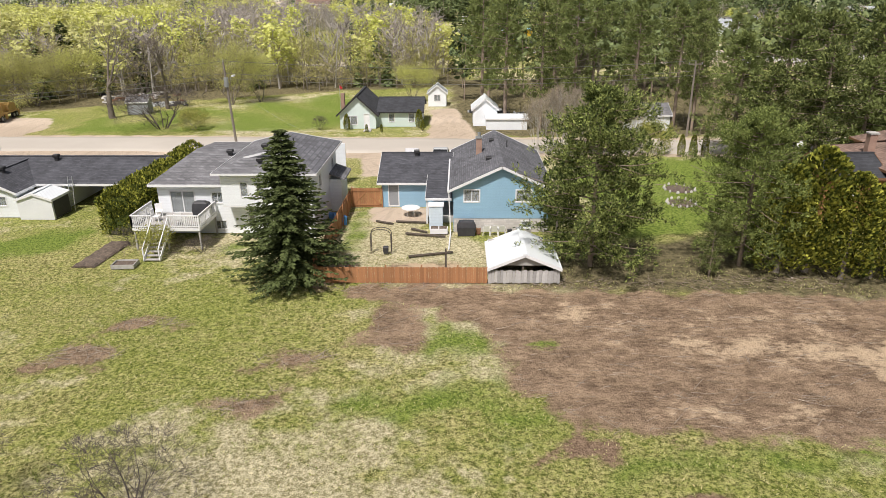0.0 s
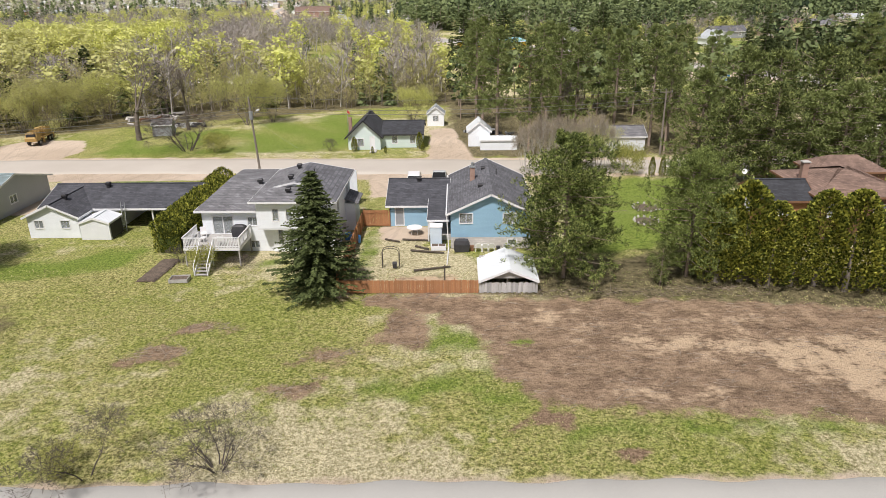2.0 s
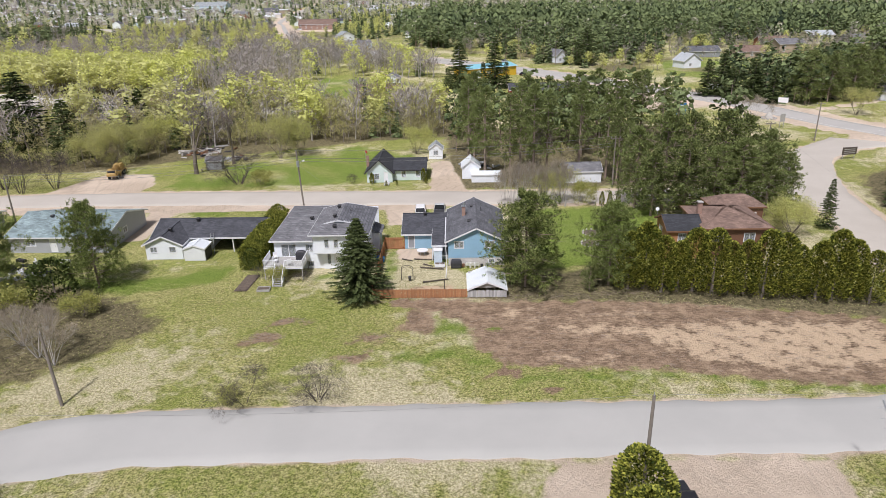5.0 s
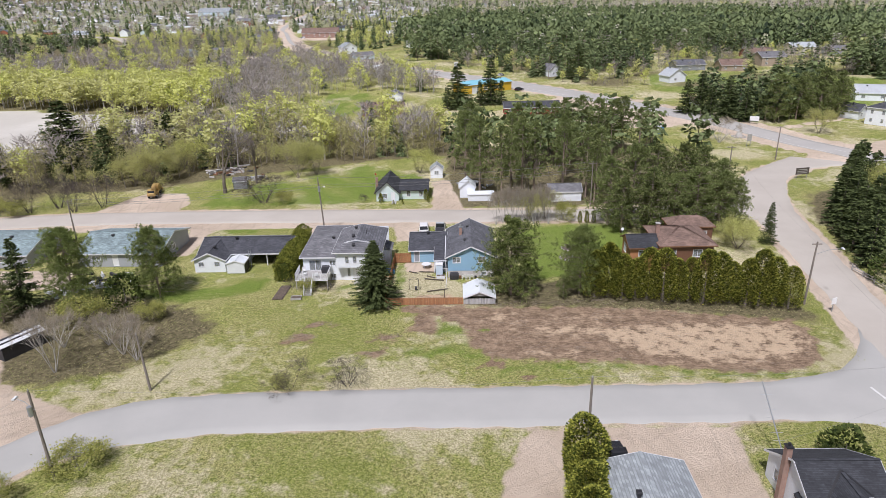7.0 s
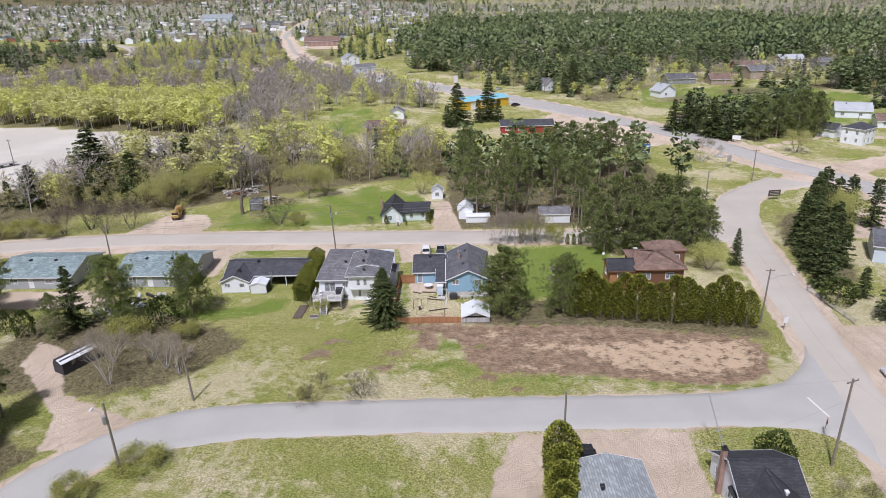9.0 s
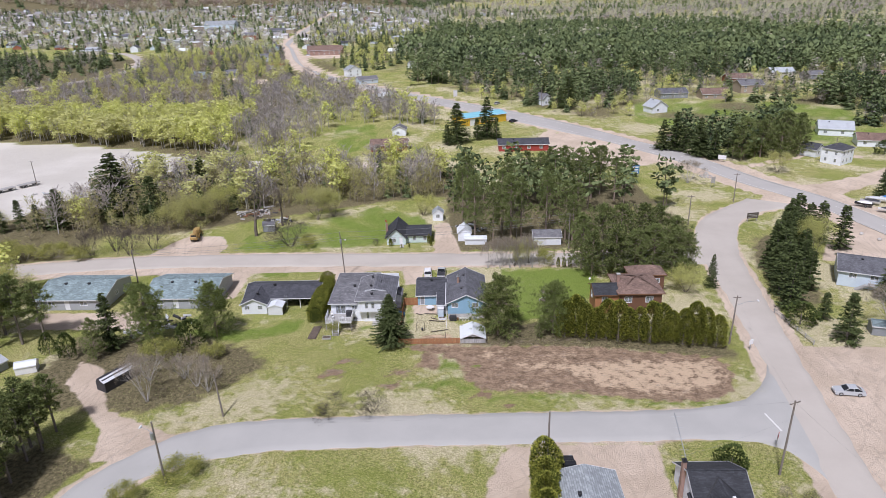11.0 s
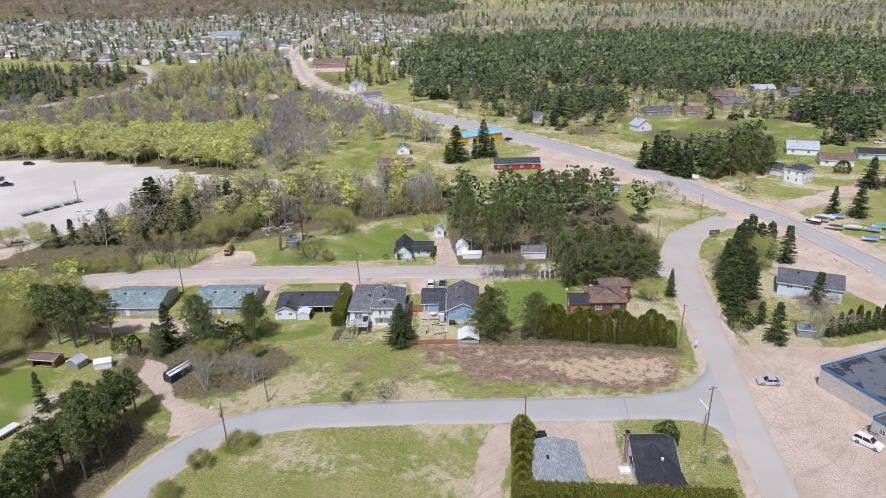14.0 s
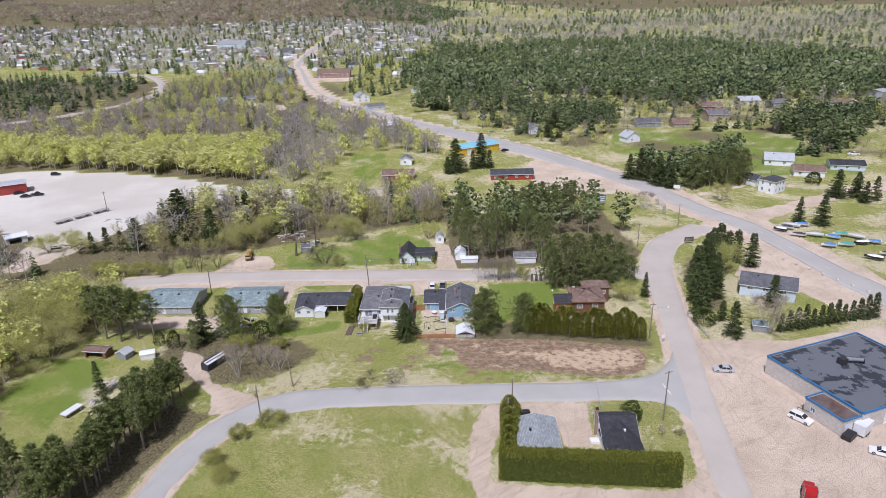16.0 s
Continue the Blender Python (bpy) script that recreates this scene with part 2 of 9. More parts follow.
MAT = {}
for key, args in {
    "asphalt": ((0.385, 0.38, 0.355), (0.45, 0.443, 0.412), 0.12, 14, 0.9),
    "asphalt_dusty": ((0.44, 0.40, 0.345), (0.52, 0.48, 0.42), 0.1, 14, 0.95),
    "asphalt_highway": ((0.39, 0.375, 0.345), (0.47, 0.45, 0.415), 0.06, 12, 0.9),
    "road_paint": ((0.75, 0.75, 0.72), (0.6, 0.6, 0.57), 2, 20, 0.8),
    "concrete": ((0.38, 0.37, 0.35), (0.5, 0.49, 0.46), 1.2, 14, 0.9),
    "trim_white": ((0.78, 0.79, 0.80), (0.70, 0.71, 0.72), 0.8, 10, 0.5),
    "paint_white": ((0.80, 0.81, 0.82), (0.70, 0.71, 0.72), 0.7, 12, 0.6),
    "metal_white": ((0.76, 0.78, 0.80), (0.66, 0.68, 0.70), 0.5, 12, 0.4),
    "plastic_white": ((0.82, 0.82, 0.82), (0.74, 0.74, 0.74), 1.5, 12, 0.4),
    "black_metal": ((0.02, 0.02, 0.022), (0.035, 0.035, 0.038), 2, 20, 0.5),
    "dark_plastic": ((0.025, 0.025, 0.03), (0.05, 0.05, 0.055), 2, 20, 0.6),
    "bark": ((0.15, 0.125, 0.10), (0.28, 0.245, 0.21), 1.5, 9, 0.95),
    "bark_pine": ((0.22, 0.17, 0.13), (0.38, 0.30, 0.24), 1.5, 8, 0.95),
    "bark_pale": ((0.38, 0.355, 0.325), (0.58, 0.555, 0.52), 1.5, 8, 0.9),
    "twig": ((0.24, 0.205, 0.17), (0.37, 0.325, 0.28), 1.0, 6, 0.95),
    "pole_wood": ((0.17, 0.145, 0.12), (0.27, 0.24, 0.205), 1.2, 10, 0.9),
    "fence_cedar": ((0.33, 0.15, 0.065), (0.42, 0.21, 0.10), 1.0, 12, 0.8),
    "weathered_wood": ((0.30, 0.29, 0.27), (0.46, 0.45, 0.43), 1.5, 12, 0.9),
    "dark_wood": ((0.06, 0.05, 0.04), (0.11, 0.09, 0.07), 1.5, 12, 0.9),
    "brown_wood": ((0.17, 0.085, 0.045), (0.24, 0.125, 0.065), 1.2, 12, 0.8),
    "bed_soil": ((0.05, 0.038, 0.028), (0.20, 0.155, 0.12), 5.0, 22, 0.95),
    "brick": ((0.27, 0.165, 0.125), (0.38, 0.26, 0.205), 1.5, 14, 0.9),
    "roof_blue_metal": ((0.20, 0.50, 0.60), (0.28, 0.58, 0.66), 0.3, 6, 0.5),
    "yellow_panel": ((0.72, 0.46, 0.03), (0.62, 0.40, 0.03), 0.4, 8, 0.6),
    "digger_yellow": ((0.50, 0.33, 0.10), (0.34, 0.23, 0.09), 1.0, 9, 0.6),
    "blue_trim": ((0.04, 0.16, 0.36), (0.05, 0.20, 0.42), 1.0, 10, 0.5),
    "red_paint": ((0.50, 0.02, 0.02), (0.42, 0.02, 0.02), 0.8, 10, 0.35),
    "red_panel": ((0.30, 0.045, 0.035), (0.38, 0.06, 0.05), 0.4, 8, 0.6),
    "car_white": ((0.80, 0.80, 0.80), (0.76, 0.76, 0.77), 0.5, 6, 0.25),
    "car_silver": ((0.50, 0.52, 0.53), (0.44, 0.46, 0.47), 0.5, 6, 0.25),
    "car_black": ((0.018, 0.018, 0.02), (0.03, 0.03, 0.032), 0.5, 6, 0.25),
    "car_red": ((0.30, 0.02, 0.02), (0.25, 0.02, 0.02), 0.5, 6, 0.25),
    "tyre": ((0.02, 0.02, 0.02), (0.035, 0.034, 0.032), 3, 20, 0.9),
    "dark_glass": ((0.02, 0.022, 0.025), (0.03, 0.033, 0.036), 1, 6, 0.08),
    "boat_teal": ((0.05, 0.30, 0.27), (0.08, 0.38, 0.33), 1, 8, 0.4),
    "boat_blue": ((0.06, 0.20, 0.50), (0.08, 0.25, 0.55), 1, 8, 0.5),
    "wire": ((0.24, 0.24, 0.23), (0.34, 0.34, 0.33), 1, 6, 0.6),
    "galvanised": ((0.45, 0.47, 0.48), (0.36, 0.38, 0.39), 1.5, 12, 0.45),
    "rubble": ((0.42, 0.40, 0.37), (0.62, 0.60, 0.57), 2, 10, 0.9),
    "flag_red": ((0.55, 0.03, 0.03), (0.48, 0.03, 0.03), 2, 10, 0.8),
    "insulation_tarp": ((0.60, 0.62, 0.63), (0.48, 0.5, 0.51), 1, 8, 0.6),
}.items():
    c1, c2, coarse, fine, rough = args
    MAT[key] = worn(key, c1, c2, coarse, fine, rough, 0.6 if key == "galvanised" else 0.0)
for key, c in {"white": (0.87, 0.91, 0.95), "blue": (0.30, 0.50, 0.66), "mint": (0.66, 0.77, 0.75), "pale_grey": (0.42, 0.44, 0.47),
               "pale_blue": (0.62, 0.72, 0.80), "cream": (0.66, 0.60, 0.50), "tan": (0.42, 0.34, 0.26), "grey": (0.30, 0.32, 0.34), "rust": (0.34, 0.12, 0.07), "brown": (0.17, 0.085, 0.05), "cedar": (0.44, 0.21, 0.10)}.items():
    MAT["siding_" + key] = worn("siding_" + key, c, tuple(v * 0.88 for v in c), 0.5, 9, 0.6, bump=0.35, pattern="siding", pitch=0.13)
for key, c in {"dark": (0.055, 0.057, 0.066), "charcoal": (0.10, 0.102, 0.112), "grey": (0.14, 0.14, 0.147), "teal": (0.19, 0.245, 0.25), "brown": (0.17, 0.115, 0.09),
               "silver": (0.33, 0.36, 0.37), "black": (0.035, 0.037, 0.042)}.items():
    MAT["shingle_" + key] = worn("shingle_" + key, c, tuple(v * (1.35 if key == "silver" else 2.1) for v in c), 0.7, 3.8, 0.9, bump=0.3, pattern="shingle", pitch=0.075)
MAT["metal_roof"] = worn("metal_roof", (0.62, 0.66, 0.68), (0.50, 0.53, 0.55), 0.4, 6, 0.35, 0.2, 0.4, pattern="rib", pitch=0.3)
MAT["white_roof"] = worn("white_roof", (0.78, 0.82, 0.84), (0.68, 0.72, 0.74), 0.4, 6, 0.4, 0.0, 0.4, pattern="rib", pitch=0.4)
MAT["block"] = worn("block", (0.56, 0.53, 0.49), (0.66, 0.63, 0.59), 0.5, 6, 0.9, pattern="block")
def patched(name, dark, light, scale, rough):
    """Flat roofing felt: pale dried patches with hard edges on dark wet felt."""
    m, nt, bsdf = node_material(name)
    tc = nt.nodes.new("ShaderNodeTexCoord").outputs["Object"]
    big, small = noise_node(nt, tc, scale, 6, 0.6), noise_node(nt, tc, 3.0, 5, 0.7)
    f = ramp(nt, math_node(nt, "ADD", big, math_node(nt, "MULTIPLY", math_node(nt, "SUBTRACT", small, 0.5), 0.08)), 0.53, 0.545)
    col = mix_node(nt, f, mix_node(nt, small, dark, tuple(v * 1.9 for v in dark)), mix_node(nt, small, light, tuple(v * 0.7 for v in light)))
    nt.links.new(col, bsdf.inputs["Base Color"])
    bsdf.inputs["Roughness"].default_value = rough
    return m


MAT["membrane"] = patched("membrane", (0.028, 0.032, 0.038), (0.17, 0.185, 0.205), 0.13, 0.55)
MAT["membrane_rust"] = worn("membrane_rust", (0.10, 0.045, 0.03), (0.19, 0.17, 0.16), 0.3, 2.2, 0.5, bump=0.1)
MAT["fence_board"] = worn("fence_board", (0.33, 0.15, 0.065), (0.42, 0.21, 0.10), 1.0, 12, 0.8, vary=0.18)
MAT["shed_board"] = worn("shed_board", (0.34, 0.33, 0.32), (0.52, 0.51, 0.50), 1.5, 12, 0.9, vary=0.25)
MAT["town_wall"] = worn("town_wall", (0.70, 0.67, 0.63), (0.50, 0.46, 0.42), 0.02, 0.3, 0.8, island=True, vary=0.35)
MAT["town_roof"] = worn("town_roof", (0.30, 0.285, 0.28), (0.56, 0.56, 0.57), 0.03, 0.3, 0.8, island=True, vary=0.6)
MAT["ground"] = ground_material()
MAT["glass"] = glass_material()
# evergreens with deep: inner shade of the crowns is put into the spray colours
MAT["needles_spruce"] = leafy("needles_spruce", (0.012, 0.022, 0.008), (0.19, 0.235, 0.08), (0.09, 0.115, 0.04), 0.1, deep=1.7)
MAT["needles_pine"] = leafy("needles_pine", (0.03, 0.05, 0.016), (0.44, 0.51, 0.15), (0.24, 0.30, 0.09), 0.26, deep=1.7)
MAT["needles_tall"] = leafy("needles_tall", (0.038, 0.056, 0.02), (0.42, 0.475, 0.16), (0.22, 0.265, 0.09), 0.25, deep=1.6)
MAT["cedar"] = leafy("cedar", (0.045, 0.068, 0.012), (0.56, 0.56, 0.095), None, 0.27, deep=1.8)
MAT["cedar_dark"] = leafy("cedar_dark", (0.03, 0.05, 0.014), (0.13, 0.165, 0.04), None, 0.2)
MAT["buds"] = leafy("buds", (0.38, 0.41, 0.11), (0.80, 0.80, 0.29), (0.48, 0.47, 0.19), 0.42)
MAT["woods_conifer"] = leafy("woods_conifer", (0.016, 0.03, 0.014), (0.22, 0.285, 0.125), (0.20, 0.245, 0.10), 0.1, True, 1.6)
MAT["woods_buds"] = leafy("woods_buds", (0.54, 0.58, 0.15), (0.88, 0.90, 0.31), (0.60, 0.59, 0.28), 0.4, True)
MAT["woods_bare"] = leafy("woods_bare", (0.20, 0.18, 0.17), (0.57, 0.535, 0.51), (0.42, 0.37, 0.33), 0.25, True)
MAT["woods_pale"] = leafy("woods_pale", (0.40, 0.43, 0.25), (0.74, 0.73, 0.52), (0.56, 0.53, 0.45), 0.35, True)
MAT["woods_haze"] = leafy("woods_haze", (0.33, 0.33, 0.11), (0.62, 0.60, 0.23), (0.42, 0.37, 0.22), 0.33, True)
MAT["woods_brown"] = leafy("woods_brown", (0.23, 0.18, 0.15), (0.52, 0.42, 0.345), (0.36, 0.33, 0.22), 0.2, True)
MAT["twigs"] = leafy("twigs", (0.12, 0.10, 0.085), (0.30, 0.255, 0.22), None, 0.1)
MAT["twigs_dark"] = leafy("twigs_dark", (0.06, 0.05, 0.042), (0.17, 0.145, 0.12), None, 0.05)
MAT["twigs_pale"] = leafy("twigs_pale", (0.26, 0.22, 0.17), (0.50, 0.44, 0.34), None, 0.2)
MAT["buds_dull"] = leafy("buds_dull", (0.22, 0.24, 0.06), (0.50, 0.49, 0.15), None, 0.3)
MAT["bark_dark"] = worn("bark_dark", (0.055, 0.045, 0.038), (0.12, 0.10, 0.085), 2.0, 9, 0.95)
MAT["bark_elm"] = worn("bark_elm", (0.10, 0.082, 0.066), (0.20, 0.17, 0.14), 1.5, 9, 0.95)
MAT["grass_tuft"] = leafy("grass_tuft", (0.22, 0.28, 0.06), (0.70, 0.63, 0.34), None, 0.45)
MAT["sticks"] = worn("sticks", (0.24, 0.18, 0.13), (0.42, 0.36, 0.29), 2, 9, 0.95, island=True, vary=0.35)


# ---------------------------------------------------------------- mesh tools
def to_mesh(name, verts, faces, material, smooth=False):
    me = bpy.data.meshes.new(name)
    me.from_pydata(verts, [], faces)
    if smooth:
        me.shade_smooth()
    me.materials.append(material)
    return me


def quad_mesh(name, verts, faces, material, tint=None):
    """Fast mesh from arrays: verts (n, 3), faces (m, 3 or 4)."""
    me = bpy.data.meshes.new(name)
    k = faces.shape[1]
    me.vertices.add(len(verts))
    me.vertices.foreach_set("co", np.ascontiguousarray(verts, np.float32).ravel())
    me.loops.add(faces.size)
    me.loops.foreach_set("vertex_index", np.ascontiguousarray(faces, np.int32).ravel())
    me.polygons.add(len(faces))
    me.polygons.foreach_set("loop_start", np.arange(0, faces.size, k, dtype=np.int32))
    if tint is not None:
        me.attributes.new("tint", "FLOAT", "POINT").data.foreach_set("value", np.ascontiguousarray(tint, np.float32))
    me.update(calc_edges=True)
    me.materials.append(material)
    return me


class Geo:
    """Gathers the faces of one part."""

    def __init__(self):
        self.v, self.f = [], []

    def add(self, verts, faces):
        n = len(self.v)
        self.v += [tuple(p) for p in verts]
        self.f += [tuple(i + n for i in f) for f in faces]
        return self

    def box(self, x0, y0, z0, x1, y1, z1):
        return self.add([(x0, y0, z0), (x1, y0, z0), (x1, y1, z0), (x0, y1, z0), (x0, y0, z1), (x1, y0, z1), (x1, y1, z1), (x0, y1, z1)],
                        [(3, 2, 1, 0), (4, 5, 6, 7), (0, 1, 5, 4), (1, 2, 6, 5), (2, 3, 7, 6), (3, 0, 4, 7)])

    def beam(self, p, q, w, h):
        """A square bar from p to q."""
        p, q = Vector(p), Vector(q)
        d = (q - p).normalized()
        up = Vector((0, 0, 1)) if abs(d.z) < 0.95 else Vector((0, 1, 0))
        s = d.cross(up).normalized() * w / 2
        u = s.cross(d).normalized() * h / 2
        c = [e + a * s + b * u for e in (p, q) for a, b in ((-1, -1), (1, -1), (1, 1), (-1, 1))]
        return self.add(c, [(3, 2, 1, 0), (4, 5, 6, 7), (0, 1, 5, 4), (1, 2, 6, 5), (2, 3, 7, 6), (3, 0, 4, 7)])

    def tube(self, p, q, r0, r1=None, n=8):
        r1 = r0 if r1 is None else r1
        p, q = Vector(p), Vector(q)
        d = (q - p).normalized()
        s = d.cross(Vector((0, 0, 1)) if abs(d.z) < 0.95 else Vector((0, 1, 0))).normalized()
        u = s.cross(d)
        ring = [(math.cos(a) * s + math.sin(a) * u) for a in (2 * math.pi * i / n for i in range(n))]
        return self.add([p + r0 * e for e in ring] + [q + r1 * e for e in ring],
                        [(i, (i + 1) % n, n + (i + 1) % n, n + i) for i in range(n)] + [tuple(range(n - 1, -1, -1)), tuple(range(n, 2 * n))])

    def slab(self, poly, th):
        """A plate under the polygon poly, th thick, straight down."""
        n = len(poly)
        return self.add([tuple(p) for p in poly] + [(p[0], p[1], p[2] - th) for p in poly],
                        [tuple(range(n)), tuple(range(2 * n - 1, n - 1, -1))] + [(i + n, (i + 1) % n + n, (i + 1) % n, i) for i in range(n)])

    def loft(self, rings):
        n = len(rings[0])
        vs, fs = [p for r in rings for p in r], []
        for k in range(len(rings) - 1):
            fs += [(k * n + i, k * n + (i + 1) % n, (k + 1) * n + (i + 1) % n, (k + 1) * n + i) for i in range(n)]
        fs += [tuple(range(n - 1, -1, -1)), tuple(range((len(rings) - 1) * n, len(rings) * n))]
        return self.add(vs, fs)

    def part(self, name, material, parent=None, label="", smooth=False, at=None):
        ob = new(name, to_mesh(name, self.v, self.f, MAT[material], smooth))
        if parent is not None:
            ob.parent = parent
        if at is not None:
            ob.matrix_basis = at
        if label:
            tagged(ob, label)
        return ob


def thing(name, x, y, rz=0.0, label="", category="", group="", z=0.0):
    ob = new(name)
    ob.empty_display_size = 0.3
    ob.matrix_basis = pose(x, y, z, 0, 0, rz)
    return tagged(ob, label, category, group)


def smooth_line(pts, n=12):
    """A rounded line through the points."""
    p = [np.array(q, float) for q in pts]
    p = [2 * p[0] - p[1]] + p + [2 * p[-1] - p[-2]]
    out = []
    for i in range(1, len(p) - 2):
        for k in range(n):
            t = k / n
            a, b, c, d = p[i - 1], p[i], p[i + 1], p[i + 2]
            out.append(0.5 * (2 * b + (c - a) * t + (2 * a - 5 * b + 4 * c - d) * t * t + (3 * b - a - 3 * c + d) * t ** 3))
    return np.array(out + [p[-2]])


def spaced(line, n):
    s = np.concatenate([[0], np.cumsum(np.hypot(*np.diff(line, axis=0).T))])
    u = np.linspace(0, s[-1], n)
    return np.stack([np.interp(u, s, line[:, 0]), np.interp(u, s, line[:, 1])], 1)


# ---------------------------------------------------------------- the lie of the land
def rise(x, y):
    """Height of the ground: flat in the near district, wooded hills beyond the town."""
    x, y = np.asarray(x, float), np.asarray(y, float)
    z = 22 * np.clip((y - 720) / 620, 0, 1) ** 1.25 * np.clip((180 - x) / 420, 0, 1)
    z = z + 74 * np.exp(-(((x + 480) / 400) ** 2 + ((y - 1820) / 260) ** 2)) + 52 * np.exp(-(((x - 60) / 360) ** 2 + ((y - 2350) / 300) ** 2))
    z = z + 60 * np.exp(-(((x + 1150) / 270) ** 2 + ((y - 1640) / 260) ** 2))
    z = z + 60 * np.clip((y - 2600) / 1500, 0, 1) * (1 + 0.3 * np.sin(x / 400)) + 40 * np.clip((y - 3400) / 800, 0, 1)
    return z * np.clip((y - 480) / 200, 0, 1)


R1_OUT = [(-59, -34), (-57.8, -12.9), (-56.2, -1.6), (-54.3, 3.4), (-51.8, 8.6), (-49.3, 12), (-45.5, 15.7), (-41.8, 18.7), (-34.1, 21.2), (-23, 22), (-11.9, 22.4), (10.4, 22.8), (32.5, 23.1), (42.9, 24.7), (47.7, 27.2), (51.4, 31.3), (53.9, 36)]
R1_IN = [(-54, -34), (-52.6, -13), (-51.2, -7), (-48.9, 0.2), (-47.6, 3.2), (-45.5, 7.0), (-43.4, 9.2), (-39, 11.6), (-30, 13.9), (-21.8, 14.6), (-11.3, 15.1), (4.5, 15.3), (20.3, 15.7), (38, 15.8), (45, 14.5), (47.8, 11.6), (49.6, 6)]
R2_L = [(45.5, -45), (47.0, -14.4), (47.8, -4.6), (48.9, 3.2), (50.4, 19.4), (53.7, 36), (56.9, 58.8), (58.8, 73.9), (60.2, 86.9), (62.1, 96.4), (65.8, 106.6), (72.5, 116.5), (89.5, 131.5)]
R2_R = [(50.5, -45), (52.6, -14.5), (54.1, -2.2), (56.3, 12.8), (59.2, 31.4), (63.5, 55.1), (67.5, 77.7), (69.3, 86.5), (73.3, 98.3), (79.9, 111.4), (91.2, 120), (104, 122)]
HW_L = [(126, 15), (119.2, 58.3), (116, 71.6), (113.7, 86.7), (111.2, 101.6), (107, 120), (101.5, 135.1), (94.5, 149), (82.9, 179.9), (66.1, 211.6), (47.4, 239.5), (25.3, 270.9), (-0.9, 306.3), (-41.3, 364.8), (-90, 440), (-134, 545), (-182, 720), (-203, 800), (-216, 1000), (-222, 1300)]
HW_R = [(137, 25), (127.3, 71.9), (123.3, 84.9), (120.2, 99.6), (113.5, 131), (103.7, 150.9), (91.4, 188.8), (77.5, 213.9), (61, 246), (39.8, 280), (16, 312), (-25, 362), (-57, 405), (-103, 478), (-145, 570), (-190, 735), (-211, 810), (-226, 1000), (-234, 1300)]
BK_L = [(-140, 70), (-118, 77), (-98.2, 81.5), (-81.1, 83.5), (-63.2, 84), (-36.2, 83.5), (-9.4, 82.6), (25.9, 82.2), (61.5, 80.7)]
BK_R = [(-143, 76), (-120, 84), (-101.2, 88.5), (-84.1, 91), (-65.9, 91.8), (-37.7, 91.6), (-9.8, 90.6), (26.8, 89.3), (62.5, 91.6)]
LANE_M = [(-343, 391), (-316, 416), (-288, 482), (-290, 544), (-317, 624), (-370, 709), (-419, 737)]
ROADS = [(R1_OUT, R1_IN), (R2_L, R2_R), (HW_L, HW_R), (BK_L, BK_R), (LANE_M, LANE_M)]
LINES = [(spaced(smooth_line(a), 160) + spaced(smooth_line(b), 160)) / 2 for a, b in ROADS]
HALF = [4.0, 4.6, 7.0, 4.4, 4.3]


def inside(px, py, poly):
    """Signed nearness to a polygon: positive inside, in metres."""
    d = np.full(px.shape, 1e9)
    ins = np.zeros(px.shape, bool)
    n = len(poly)
    for i in range(n):
        (x0, y0), (x1, y1) = poly[i], poly[(i + 1) % n]
        ex, ey = x1 - x0, y1 - y0
        t = np.clip(((px - x0) * ex + (py - y0) * ey) / (ex * ex + ey * ey + 1e-9), 0, 1)
        d = np.minimum(d, np.hypot(px - x0 - t * ex, py - y0 - t * ey))
        cond = ((y0 > py) != (y1 > py)) & (px < (x1 - x0) * (py - y0) / (y1 - y0 + 1e-12) + x0)
        ins ^= cond
    return np.where(ins, d, -d)


def near_line(px, py, line):
    d = np.full(px.shape, 1e9)
    for i in range(0, len(line) - 1):
        (x0, y0), (x1, y1) = line[i], line[i + 1]
        ex, ey = x1 - x0, y1 - y0
        t = np.clip(((px - x0) * ex + (py - y0) * ey) / (ex * ex + ey * ey + 1e-9), 0, 1)
        d = np.minimum(d, np.hypot(px - x0 - t * ex, py - y0 - t * ey))
    return d


SOIL = [[(-11.5, 44.2), (-4.9, 44.9), (4.7, 43.9), (18, 43.6), (27, 42.6), (38, 40.4), (46.6, 38.8), (47.2, 34.6), (45.5, 29), (41.3, 25.6), (34.7, 25.2), (29.4, 26), (20.4, 28.2), (12.3, 28.6), (4.5, 28.8), (1.5, 32.4), (0.8, 37), (-2.5, 41), (-7, 42.3)],
        [(-22, 37.8), (-17.5, 38.6), (-17.8, 39.6), (-21, 39.4)], [(-24, 33.6), (-19.5, 34.5), (-20, 36.3), (-23.5, 36)], [(-12, 33.8), (-7.5, 34.8), (-8.5, 36), (-12, 35.3)],
        [(-13.2, 29.6), (-9.8, 31), (-10.2, 32.3), (-13, 31)], [(-6.5, 36), (-3.3, 36.5), (-3.3, 41.5), (-6.5, 41.5)], [(-10.5, 47.5), (-6, 46.2), (-1, 46.2), (-1, 48.5), (-6, 48.2)]]
RED = [[(2.2, 27.2), (5.5, 26.8), (5.8, 28.2), (3.4, 28.8)], [(6.5, 24.8), (8.6, 24.6), (8.6, 25.3), (6.5, 25.4)]]
